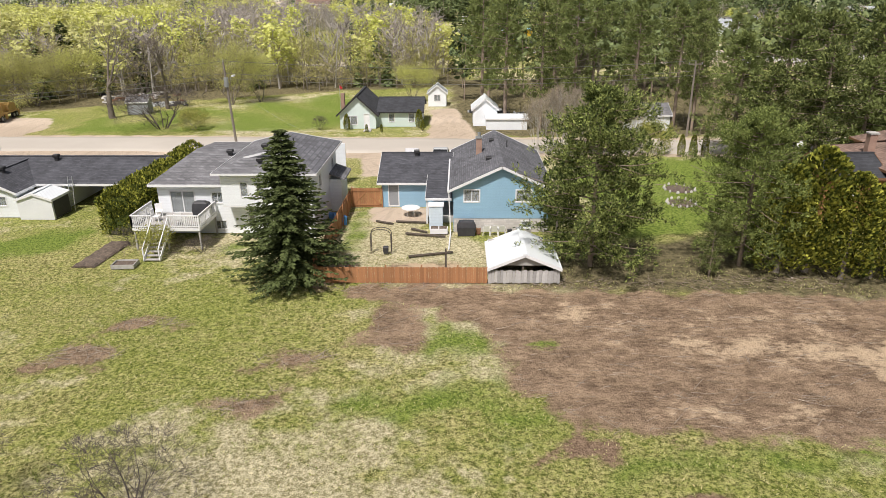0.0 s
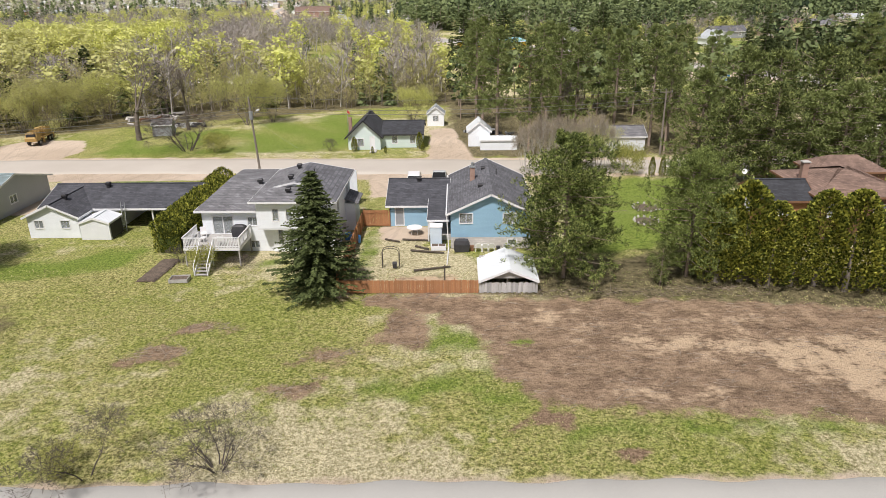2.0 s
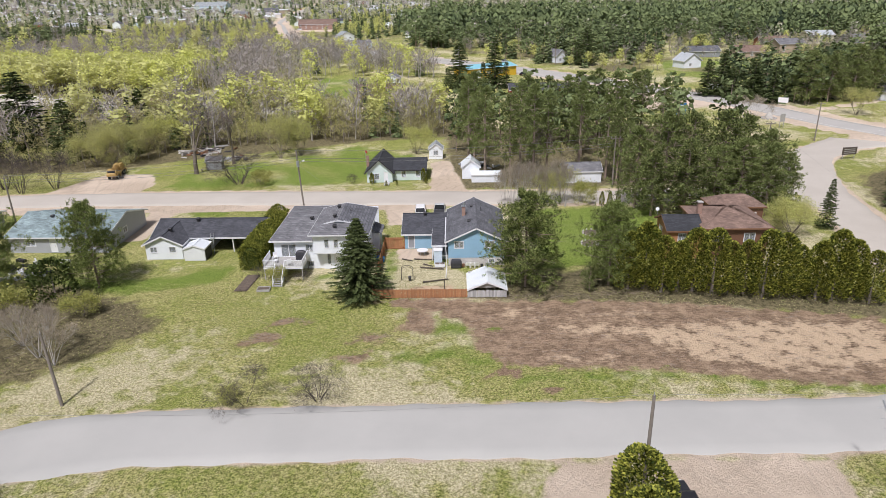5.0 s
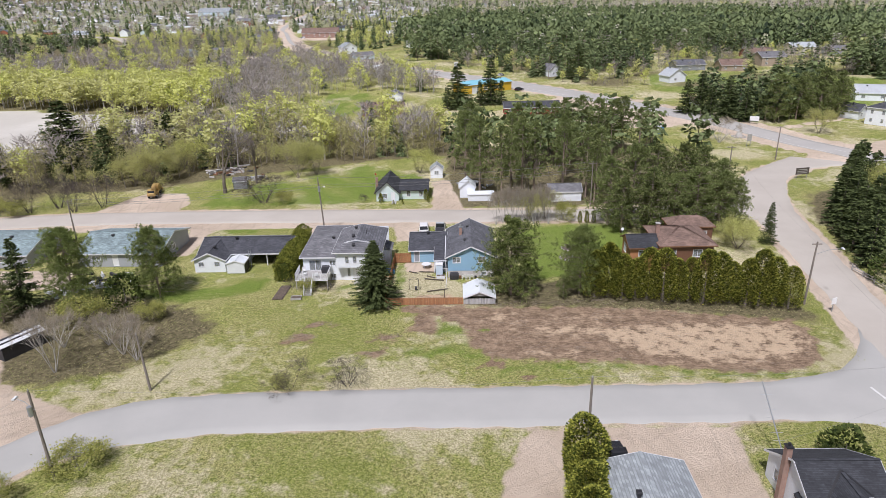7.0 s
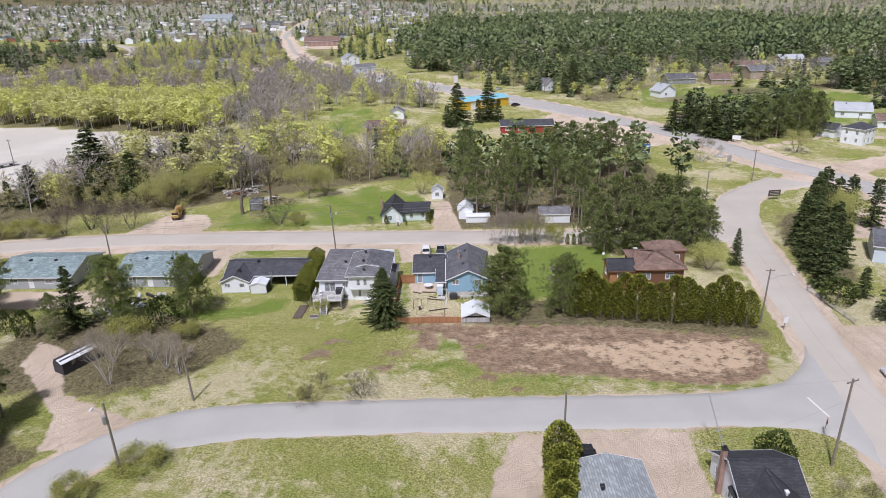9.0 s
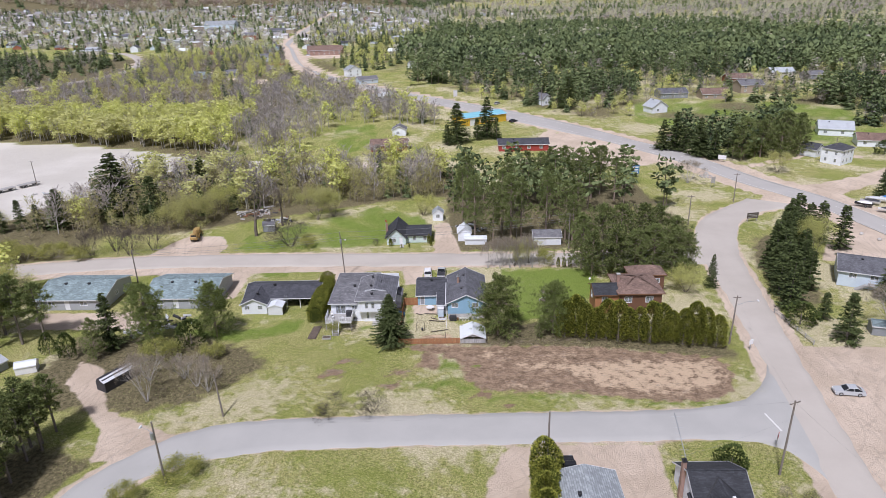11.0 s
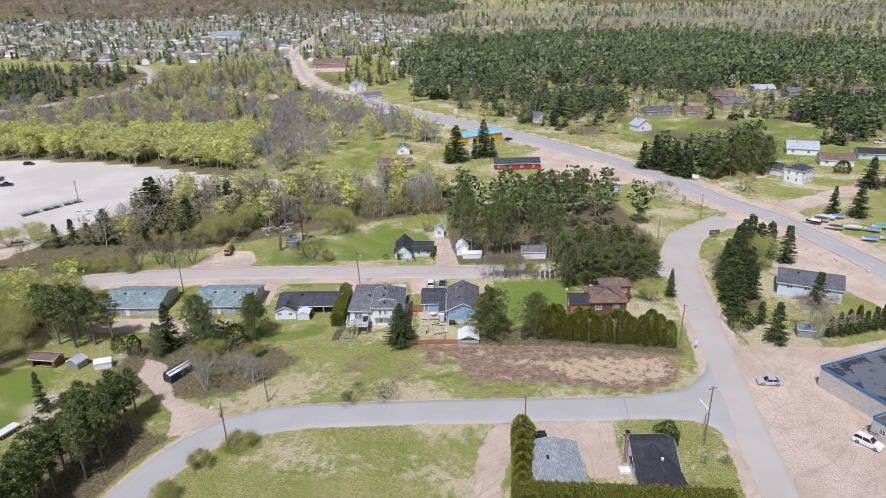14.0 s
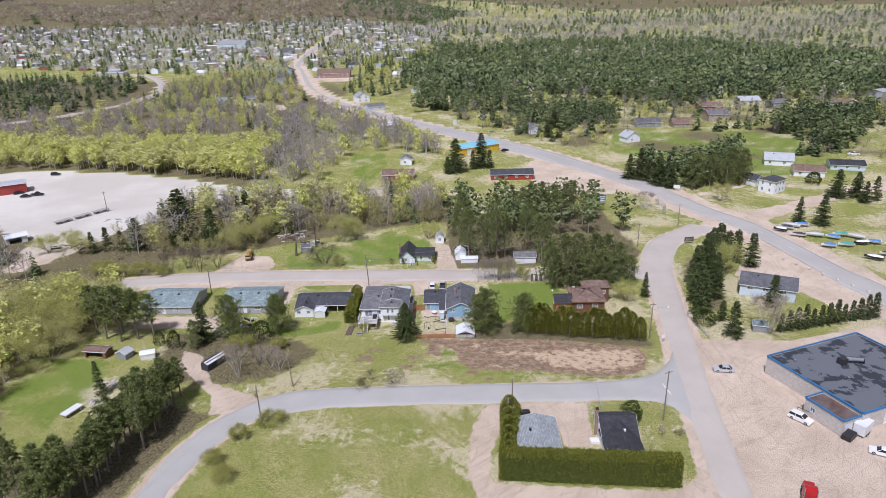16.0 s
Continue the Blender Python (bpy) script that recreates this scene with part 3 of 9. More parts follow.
SAND = [[(-181, 138), (-260, 225), (-227, 238), (-180, 231), (-134, 214), (-97, 193), (-53, 187), (-11, 186), (-11, 177), (-51, 176), (-90, 177), (-129, 178), (-143, 164), (-160, 127)],
        [(-160, 127), (-143, 164), (-129, 180), (-118, 150), (-128, 142), (-140, 106), (-150, 90)],
        [(113, 143), (139, 156), (163, 171), (197, 187), (260, 210), (255, 195), (185, 170), (157, 157), (132, 142), (111, 128)],
        [(41, 238), (67, 215), (84, 180), (64, 172), (40, 179), (34, 215)],
        [(54, 13), (58, 30), (60, 42), (68, 42), (85, 41), (114, 49), (160, 60), (160, -60), (48, -60), (53, -14), (55, 0)],
        [(87, 82), (100, 103), (113, 92), (120, 66), (112, 50), (106, 55), (103, 66), (95, 80)],
        [(7, 14.5), (12, 14.5), (9, 4), (7.4, -1), (6.6, -9), (8.5, -10.4), (40.5, -12.9), (45, -8), (47, -12), (43, -17), (5, -16), (2.5, -8), (3.5, 6)],
        [(14, 15), (29, 15), (28, 5), (27.5, 0), (22, 0), (21, 8), (14, 10)],
        [(-69, 40), (-64, 38), (-57, 25), (-48, 20.5), (-43, 18), (-47, 13), (-53, 12), (-55, 19), (-62, 27), (-68, 33)],
        [(-52.5, 66), (-53.5, 83), (-49, 83), (-48.5, 66)], [(-13.5, 84), (-8, 84), (-7.5, 72), (-11.5, 72)], [(-100, 76), (-96, 79), (-35, 80), (-4, 80), (-4, 84), (-100, 86)],
        [(-33, 70), (-31, 82), (-22, 82), (-21, 72)], [(-80, 90), (-74, 107), (-64, 106), (-60, 98), (-62, 90)], [(-5.5, 90), (-5.8, 113), (-2, 114), (1.5, 90)],
        [(-9, 57.5), (-9, 61.5), (-2, 61), (-2, 57.5)], [(-88, 53), (-88, 60), (-66, 60), (-64, 52)], [(-221, 465), (-207, 498), (-170, 452), (-108, 405), (-108, 425), (-170, 470), (-212, 515)],
        [(-150, 620), (-110, 615), (-105, 645), (-160, 650)], [(95, 170), (104, 166), (139, 186), (150, 178), (152, 181), (139, 190), (104, 170)]]
PALE = [[(16, 36.5), (30, 38.6), (45, 38.4), (46, 33), (43, 28.5), (33, 27.5), (24, 29), (21, 32)], [(12, 39.6), (22, 39.8), (22, 41.2), (12, 41)], [(-10.4, 46), (-8.2, 60.5), (-3, 56), (0.5, 53), (0.5, 46)], [(7, 38), (17, 38.3), (26, 36.8), (44, 37), (43.5, 34.5), (37, 32.5), (29, 33.3), (20, 34.4), (12, 35.6)], [(9, 29.8), (16, 29.6), (17, 31), (10, 31.4)], [(3.5, 39.8), (9, 39.6), (8.5, 42), (3, 42)]]
LUSH = [[(-3.4, 35), (-0.8, 35), (0.6, 36.8), (0.4, 39), (-3, 39.6)], [(-7, 29.6), (-4, 30), (1, 31), (1.2, 34), (-3, 33), (-7, 32)], [(0.5, 28), (3, 28), (3.4, 31), (0, 31.2)],
        [(4, 25.3), (12, 26.5), (20, 26.8), (30, 24.8), (42, 24.3), (46, 26), (42, 25.4), (30, 26), (20, 28), (11, 28), (5, 27.4)], [(1, 36), (4.5, 36), (4, 37.5), (1, 37.5)],
        [(10, 53), (10, 80), (33, 80), (31, 66), (20, 55)], [(-57, 94), (-58, 108), (-44, 116), (-24, 131), (-8, 118), (-8, 98), (-19, 96)], [(-10.6, 50), (-10.6, 60), (-8.8, 60), (-8.4, 50)],
        [(-56, 229), (-58, 262), (-38, 262), (-35, 226), (-43, 200)], [(-105, 18), (-106, 38), (-86, 36), (-82, 22), (-86, 6)], [(-21, 49.5), (-17, 51), (-16, 53), (-19, 52.8)],
        [(-48, 78), (-40, 77), (-38, 80.5), (-46, 81.5)], [(-70, 76), (-58, 76), (-57, 80), (-68, 80)], [(-58, 52), (-40, 52), (-31, 57), (-31, 50), (-44, 46)],
        [(86, 250), (130, 230), (210, 250), (190, 300), (100, 310)], [(140, 195), (190, 195), (200, 230), (150, 235)]]
LAWN = [[(70, 262), (130, 226), (260, 235), (440, 330), (430, 520), (60, 540), (-50, 470), (10, 345)], [(-60, 480), (60, 540), (-30, 620), (-150, 700), (-200, 640), (-120, 560)], [(-620, 720), (-240, 660), (-100, 1000), (-560, 1200)]]
FLOOR = [[(-75, 26), (-52, 24), (-43, 27), (-34, 38), (-39, 44), (-52, 50), (-75, 50)], [(1, 44.5), (6, 52), (20, 54), (23, 50), (50, 46), (50, 38.0), (38, 39.6), (30, 41.4), (18, 42.7), (6, 43)], [(-2, 91.5), (60, 92.5), (64, 104), (60, 150), (-4, 150)],
         [(-62, 16), (-52.5, 12), (-56, 0), (-59.5, -14), (-66, -40), (-120, -40), (-84, 0), (-66, 14)], [(67, 55), (72, 86), (78, 98), (90, 104), (84, 84), (76, 60)], [(-300, 95), (-80, 108), (-60, 118), (-20, 135), (0, 140), (0, 176), (-128, 174), (-160, 120), (-300, 130)]]


def axis(lo, a, b, hi, fine, grow):
    """Grid lines, close together between a and b and ever wider outside."""
    mid = list(np.arange(a, b, fine))
    out, s, p = [], fine, b
    while p < hi:
        out.append(p)
        s *= grow
        p += s
    left, s, p = [], fine, a
    while p > lo:
        s *= grow
        p -= s
        left.append(p)
    return np.array(left[::-1] + mid + out)


gx, gy = axis(-2600, -62, 70, 2600, 1.0, 1.04), axis(-400, -14, 66, 4600, 1.0, 1.032)
GX, GY = np.meshgrid(gx, gy)
rng = np.random.default_rng(5)
wob = 0.6 * np.sin(GX * 1.7 + 2 * np.sin(GY * 0.9)) + 0.5 * np.sin(GY * 2.1 + 1.3 * np.sin(GX * 1.1))


def cover(polys, soft=1.0, wobble=0.5):
    a = np.zeros(GX.shape)
    for p in polys:
        a = np.maximum(a, np.clip(0.5 + (inside(GX, GY, p) + wobble * wob) / (2 * soft), 0, 1))
    return a


GZ = rise(GX, GY) - 0.0
GZ = GZ + 0.05 * np.sin(GX * 0.31) * np.sin(GY * 0.27) * (np.abs(GX) < 120) - 0.05
soil, sand, lush, floor_, red, pale = cover(SOIL, 1.3, 0.8), cover(SAND, 0.9, 0.3), cover(LUSH, 1.0, 0.8), cover(FLOOR, 1.8, 1.0), cover(RED, 0.6), cover(PALE, 1.6, 0.8)
for line, half in zip(LINES, HALF):
    d = near_line(GX, GY, line)
    sand = np.maximum(sand, np.clip((half + (4.5 if half > 6 else 1.1 if half < 4.2 else 1.5) - d + 0.3 * wob) / 1.6, 0, 1) * (0.75 if half < 4.2 else 0.95))
    floor_ = floor_ * np.clip((d - half) / 1.5, 0, 1)
hw_far = near_line(GX, GY, LINES[2][::3])
floor_ = np.maximum(floor_, np.clip((GY - 330) / 80, 0, 1) * 0.85 * np.clip((hw_far - 60) / 40, 0, 1) * np.where((GX > -60) & (GY < 560), 0.1, np.where((GX > -240) & (GY < 900), 0.35, 1.0)))
floor_ = np.maximum(floor_, cover(LAWN, 8.0, 2.0) * np.clip(0.2 + 0.55 * np.sin(GX * 0.083 + 2 * np.sin(GY * 0.05)) * np.sin(GY * 0.071 + 1.5 * np.sin(GX * 0.04)) + 0.15, 0, 0.75))
lush = np.maximum(lush, cover(LAWN, 8.0, 2.0) * (0.5 + 0.35 * np.sin(GX * 0.06) * np.sin(GY * 0.045 + 1)))
floor_ = np.maximum(floor_, np.clip((GX * -1 - 92) / 10, 0, 1) * 0.8 * (1 - sand) * (1 - lush))
floor_ = floor_ * (1 - 0.8 * cover([[(-660, 690), (-240, 640), (-40, 700), (-40, 1000), (-60, 1330), (-560, 1330), (-840, 1180)]], 10.0, 0.0))
far_lawn = (GX < -80) | (GY > 90)
lush = lush * np.where(far_lawn, np.clip(0.88 + 0.5 * np.sin(0.31 * GX + 2 * np.sin(0.17 * GY)) * np.sin(0.27 * GY + 1.5 * np.sin(0.21 * GX)), 0.2, 1), 1)
wooded = cover([[(-60, 620), (-30, 480), (60, 482), (230, 424), (440, 405), (800, 420), (1700, 2100), (1700, 2700), (-80, 2700), (-50, 1250)]], 10.0, 0.0)
floor_, lush = np.maximum(floor_ * (1 - 0.7 * wooded), 0.4 * wooded), np.maximum(lush, 0.35 * wooded)
dry = np.clip(0.38 * cover([PALE[2]], 1.5, 0.8) + 0.335 + 0.11 * np.sin(GX * 0.19 + 1 + 2.3 * np.sin(GY * 0.071) + 1.1 * np.sin(GX * 0.053)) + 0.11 * np.cos(GY * 0.23 + 2.1 * np.sin(GX * 0.083 + 0.6) + 1.7 * np.sin(GY * 0.041)) + 0.07 * np.clip((34 - GY) / 12, 0, 1) - 0.09 * np.clip((14 - GY) / 6, 0, 1) - 0.09 * np.clip((-14 - GX) / 12, 0, 1), 0, 1)
ny, nx = GX.shape
idx = np.arange(nx * ny).reshape(ny, nx)
gf = np.stack([idx[:-1, :-1], idx[:-1, 1:], idx[1:, 1:], idx[1:, :-1]], -1).reshape(-1, 4)
gme = quad_mesh("ground", np.stack([GX, GY, GZ], -1).reshape(-1, 3), gf, MAT["ground"])
for nm, chans in (("cover_a", (soil, sand, lush)), ("cover_b", (floor_, dry, red))):
    col = np.ones((nx * ny, 4), np.float32)
    for i, c in enumerate(chans):
        col[:, i] = c.ravel()
    gme.attributes.new(nm, "FLOAT_COLOR", "POINT").data.foreach_set("color", col.ravel())
gme.attributes.new("cover_c", "FLOAT", "POINT").data.foreach_set("value", pale.astype(np.float32).ravel())
gme.shade_smooth()
tagged(new("ground", gme), "rough spring field of olive grass, bare brown soil and sandy drives", "ground", kind="structure")


def strip(name, ea, eb, mat, z, label, n=160):
    a, b = spaced(smooth_line(ea), n), spaced(smooth_line(eb), n)
    rows, k = [], 6
    for i in range(n):
        p = [a[i] + (b[i] - a[i]) * j / k for j in range(k + 1)]
        wig = 0.12 * math.sin(i * 1.3) + 0.1 * math.sin(i * 0.57)
        d = (b[i] - a[i]) / np.linalg.norm(b[i] - a[i])
        p[0], p[-1] = p[0] + d * wig, p[-1] - d * wig
        row = [(q[0], q[1], float(rise(q[0], q[1])) + z + 0.07 * (1 - (2 * j / k - 1) ** 2)) for j, q in enumerate(p)]
        lip = [(q[0], q[1], float(rise(q[0], q[1])) - 0.18) for q in (p[0] - d * 0.25, p[-1] + d * 0.25)]
        rows.append([lip[0]] + row + [lip[1]])
    v = [q for r in rows for q in r]
    k += 2
    f = [(i * (k + 1) + j, i * (k + 1) + j + 1, (i + 1) * (k + 1) + j + 1, (i + 1) * (k + 1) + j) for i in range(n - 1) for j in range(k)]
    ob = new(name, to_mesh(name, v, f, MAT[mat], True))
    return tagged(ob, label, "road", kind="structure")


road_1 = strip("road_1", R1_IN, R1_OUT, "asphalt", 0.02, "worn grey asphalt street curving past the empty lot")
road_2 = strip("road_2", R2_R, R2_L, "asphalt_dusty", 0.035, "dusty tan asphalt road running up to the highway")
road_3 = strip("road_3", HW_R, HW_L, "asphalt_highway", 0.05, "wide grey two-lane highway leading into the town", 300)
road_5 = strip("road_5", [(-345, 395), (-319, 418), (-291, 483), (-293, 543), (-320, 621), (-373, 706), (-420, 732)], [(-341, 388), (-313, 414), (-284, 482), (-286, 545), (-314, 626), (-366, 712), (-418, 742)], "asphalt_dusty", 0.3, "pale gravel lane winding over the river flats", 120)
road_4 = strip("road_4", BK_R, BK_L, "asphalt_dusty", 0.02, "pale dusty back street in front of the houses")


# ---------------------------------------------------------------- trees
def sprays(base, way, length, width, rnd):
    """Pointed leaf sprays: base (n, 3), way (n, 3) unit, length and width (n,)."""
    up = rnd.normal(size=base.shape)
    side = np.cross(way, up)
    side /= np.linalg.norm(side, axis=1, keepdims=True) + 1e-9
    mid = base + way * (length * 0.55)[:, None]
    v = np.stack([base, mid + side * (width * 0.5)[:, None], base + way * length[:, None], mid - side * (width * 0.5)[:, None]], 1)
    return v.reshape(-1, 3)


def quads(n):
    return np.arange(n * 4).reshape(-1, 4)


def unit(a):
    return a / (np.linalg.norm(a, axis=-1, keepdims=True) + 1e-9)


def sticks_mesh(segs, n=4):
    """Tapered bars for a list of (p, q, r0, r1)."""
    p = np.array([s[0] for s in segs], float)
    q = np.array([s[1] for s in segs], float)
    r0 = np.array([s[2] for s in segs])
    r1 = np.array([s[3] for s in segs])
    d = unit(q - p)
    ref = np.where(np.abs(d[:, 2:3]) < 0.9, np.array([[0.0, 0, 1]]), np.array([[0.0, 1, 0]]))
    s = unit(np.cross(d, ref))
    u = np.cross(s, d)
    a = 2 * np.pi * np.arange(n) / n
    ring = np.cos(a)[None, :, None] * s[:, None] + np.sin(a)[None, :, None] * u[:, None]
    v = np.concatenate([p[:, None] + ring * r0[:, None, None], q[:, None] + ring * r1[:, None, None]], 1)
    i = np.arange(n)
    f = np.stack([i, (i + 1) % n, n + (i + 1) % n, n + i], 1)
    return v.reshape(-1, 3), (f[None] + (2 * n * np.arange(len(segs)))[:, None, None]).reshape(-1, 4)


def spruce_shape(seed, h, r, n=420, leaf=0.42):
    rnd = np.random.default_rng(seed)
    t = rnd.uniform(0.03, 1.0, n) ** 0.9
    t = np.sort(np.round(t * 30) / 30 * 0.75 + t * 0.25)
    az = rnd.uniform(0, 2 * np.pi, n)
    L = (r * (1 - t) ** 0.8 * rnd.uniform(0.6, 1.12, n) + 0.12) * np.where(t < 0.1, 0.8, 1)
    bs, ws, ls, wd = [], [], [], []
    for k in range(n):
        m = max(3, int(L[k] / (leaf * 0.36)))
        s = (np.arange(m) + rnd.uniform(0.2, 0.9, m)) / m
        out = np.array([math.cos(az[k]), math.sin(az[k]), 0])
        sag = -0.26 * s + 0.18 * s ** 2
        pos = out[None] * (s * L[k])[:, None]
        pos[:, 2] += h * t[k] + sag * L[k]
        for sgn in (-1, 1, 0.3):
            w = out[None] * 0.8 + np.array([-out[1], out[0], 0])[None] * sgn * rnd.uniform(0.4, 1, m)[:, None] + np.array([0, 0, -0.25])[None] + rnd.normal(0, 0.2, (m, 3))
            bs.append(pos), ws.append(unit(w)), ls.append(rnd.uniform(0.6, 1.15, m) * leaf * (1.1 - 0.4 * s)), wd.append(np.full(m, leaf * 0.3))
    top = np.array([[0, 0, h * 0.95]]).repeat(8, 0)
    bs.append(top), ws.append(unit(np.c_[rnd.normal(0, 0.3, (8, 2)), np.ones(8)])), ls.append(np.full(8, h * 0.06)), wd.append(np.full(8, 0.16))
    return sprays(np.concatenate(bs), np.concatenate(ws), np.concatenate(ls), np.concatenate(wd), rnd), [((0, 0, -0.1), (0, 0, h * 0.5), 0.02 * h, 0.012 * h), ((0, 0, h * 0.5), (0, 0, h * 0.97), 0.012 * h, 0.02)]


def pine_shape(seed, h, r, bare=0.3, limbs=64, per=7, leaf=0.4, each=11, slim=0.3):
    rnd = np.random.default_rng(seed)
    segs = [((0, 0, -0.1), (0, 0, h * 0.4), 0.017 * h, 0.014 * h), ((0, 0, h * 0.4), (rnd.normal(0, 0.1), rnd.normal(0, 0.1), h * 0.96), 0.014 * h, 0.03)]
    bs, ws, ls = [], [], []
    for k in range(limbs):
        t = bare + (1 - bare) * ((k + rnd.uniform(0, 1)) / limbs) ** 0.9
        prof = math.sin(math.pi * min(1, (0.12 + 0.88 * (t - bare) / (1 - bare)) ** 0.75)) ** 0.6
        L = r * (0.25 + 0.75 * prof) * rnd.uniform(0.55, 1.15) * (1 if t < 0.93 else 0.5)
        az = k * 2.4 + rnd.normal(0, 0.5)
        lift = rnd.uniform(-0.1, 0.35) + 0.4 * max(0, t - 0.7)
        out = np.array([math.cos(az), math.sin(az), lift])
        p0 = np.array([0, 0, h * t * 0.97])
        p1 = p0 + out * L
        segs.append((tuple(p0), tuple(p0 + out * L * 0.6 + np.array([0, 0, -0.03 * L])), 0.05, 0.03))
        segs.append((tuple(p0 + out * L * 0.6 + np.array([0, 0, -0.03 * L])), tuple(p1), 0.03, 0.012))
        for j in range(per):
            c = p0 + out * L * rnd.uniform(0.3, 1.08) + rnd.normal(0, 0.2, 3) * np.array([1.2, 1.2, 0.9]) * max(0.7, L * 0.5)
            w = rnd.normal(size=(each, 3)) + np.array([out[0], out[1], 1.1]) * 0.8
            bs.append(np.repeat(c[None], each, 0) + rnd.normal(0, 0.12, (each, 3))), ws.append(unit(w)), ls.append(rnd.uniform(0.7, 1.2, each) * leaf)
    ls = np.concatenate(ls)
    return sprays(np.concatenate(bs), np.concatenate(ws), ls, ls * slim, rnd), segs


def cedar_shape(seed, h, r, n=1500, leaf=0.34, block=None):
    """An egg-shaped cedar, or with block=(length, width) a clipped hedge."""
    rnd = np.random.default_rng(seed)
    if block:
        lx, ly = block
        m = int(n * 0.45)
        top = np.c_[rnd.uniform(0, lx, m), rnd.uniform(0, ly, m), np.full(m, h)]
        per = 2 * (lx + ly)
        s = rnd.uniform(0, per, n - m)
        px = np.select([s < lx, s < lx + ly, s < 2 * lx + ly], [s, lx, 2 * lx + ly - s], 0.0)
        py = np.select([s < lx, s < lx + ly, s < 2 * lx + ly], [0 * s, s - lx, ly], per - s)
        side = np.c_[px, py, rnd.uniform(0, 1, n - m) ** 0.85 * h]
        nr = np.c_[np.where((s >= lx) & (s < lx + ly), 1.0, np.where(s >= 2 * lx + ly, -1.0, 0)), np.where(s < lx, -1.0, np.where((s >= lx + ly) & (s < 2 * lx + ly), 1.0, 0)), np.zeros(n - m)]
        pos = np.concatenate([top, side])
        nr = np.concatenate([np.repeat([[0.0, 0, 1]], m, 0), nr])
        u = pos[:, 0] + 0.25 * np.sin(pos[:, 0] * 0.9 + seed)
        row = np.abs(np.sin(u * np.pi / 1.25))
        own = 0.5 + 0.5 * np.sin(np.floor(u / 1.25) * 2.9 + seed)
        shoulder = np.clip(1 - np.abs(pos[:, 1] / ly - 0.5) * 2, 0, 1) ** 0.5
        bulge = np.where(nr[:, 2] > 0.5, (0.35 + 0.65 * own) * 0.9 * row * shoulder - 0.4 * (1 - shoulder), 0.5 * row - 0.28 + 0.1 * np.sin(pos[:, 2] * 3.1 + pos[:, 0]))
        pos = pos + nr * (bulge - 0.1 + rnd.normal(0, 0.11, n))[:, None]
        way = unit(nr * 0.7 + np.array([0, 0, 0.8]) + rnd.normal(0, 0.45, (n, 3)))
    else:
        t = rnd.uniform(0.0, 1, n) ** 0.85
        prof = np.clip(np.sin(np.pi * np.clip(0.26 + 0.74 * t, 0, 1)) ** 0.5, 0.04, 1)
        az = rnd.uniform(0, 2 * np.pi, n)
        lump = 1 + 0.12 * np.sin(3 * az + seed) + 0.1 * np.sin(9 * t + 2 * az)
        rad = r * prof * lump * np.sqrt(rnd.uniform(0.55, 1.05, n))
        pos = np.c_[rad * np.cos(az), rad * np.sin(az), h * (0.07 + 0.93 * t)]
        way = unit(np.c_[np.cos(az), np.sin(az), np.full(n, 1.1)] + rnd.normal(0, 0.35, (n, 3)))
    ls = rnd.uniform(0.6, 1.2, n) * leaf
    return sprays(pos, way, ls, ls * 0.62, rnd), [((0, 0, -0.1), (0, 0, h * 0.6), 0.03 * h, 0.02)]


def branching(seed, h, spread, stems=1, levels=4, forks=3, lean=0.0, girth=0.016):
    """Limbs that fork again and again; returns bars and the tips."""
    rnd = np.random.default_rng(seed)
    segs, tips = [], []

    def grow(p, d, L, r, lev):
        steps = 2 if lev < 2 else 1
        for _ in range(steps):
            q = p + d * L / steps
            segs.append((tuple(p), tuple(q), max(r, 0.012 * h / 10), max(r * 0.8, 0.009 * h / 10)))
            p, r = q, r * 0.8
            d = unit(d + rnd.normal(0, 0.1, 3))
        if lev >= levels:
            tips.append((p, d))
            return
        m = forks + (rnd.random() < 0.45)
        for i in range(m):
            e = unit(d + rnd.normal(0, 1, 3) * spread * (0.8 + 0.12 * lev) + np.array([0, 0, 0.18]))
            grow(p, e, L * rnd.uniform(0.58, 0.82), r * rnd.uniform(0.5, 0.68), lev + 1)
        if lev < 2:
            grow(p, unit(d + rnd.normal(0, 0.15, 3)), L * 0.75, r * 0.7, lev + 1)

    for s in range(stems):
        az = 2 * np.pi * s / stems + rnd.uniform(0, 1)
        d = np.array([0, 0, 1.0]) if stems == 1 else unit(np.array([math.cos(az) * 0.5, math.sin(az) * 0.5, 1]))
        p = np.array([0.0, 0, -0.1]) if stems == 1 else np.array([math.cos(az) * 0.2, math.sin(az) * 0.2, -0.1])
        grow(p, unit(d + np.array([lean, 0, 0])), h * (0.34 if stems == 1 else 0.38), girth * h if stems == 1 else 0.011 * h, 0)
    return segs, tips


def bud_leaves(seed, tips, per, leaf, scatter, segs=()):
    rnd = np.random.default_rng(seed)
    tips = list(tips) + [((np.array(a) + np.array(b)) / 2, None) for a, b, r, _ in segs if r < 0.05]
    base = np.repeat(np.array([t[0] for t in tips]), per, 0) + rnd.normal(0, scatter, (len(tips) * per, 3))
    way = unit(rnd.normal(size=base.shape) + np.array([0, 0, 0.4]))
    ls = rnd.uniform(0.6, 1.3, len(base)) * leaf
    return sprays(base, way, ls, ls * 0.7, rnd)


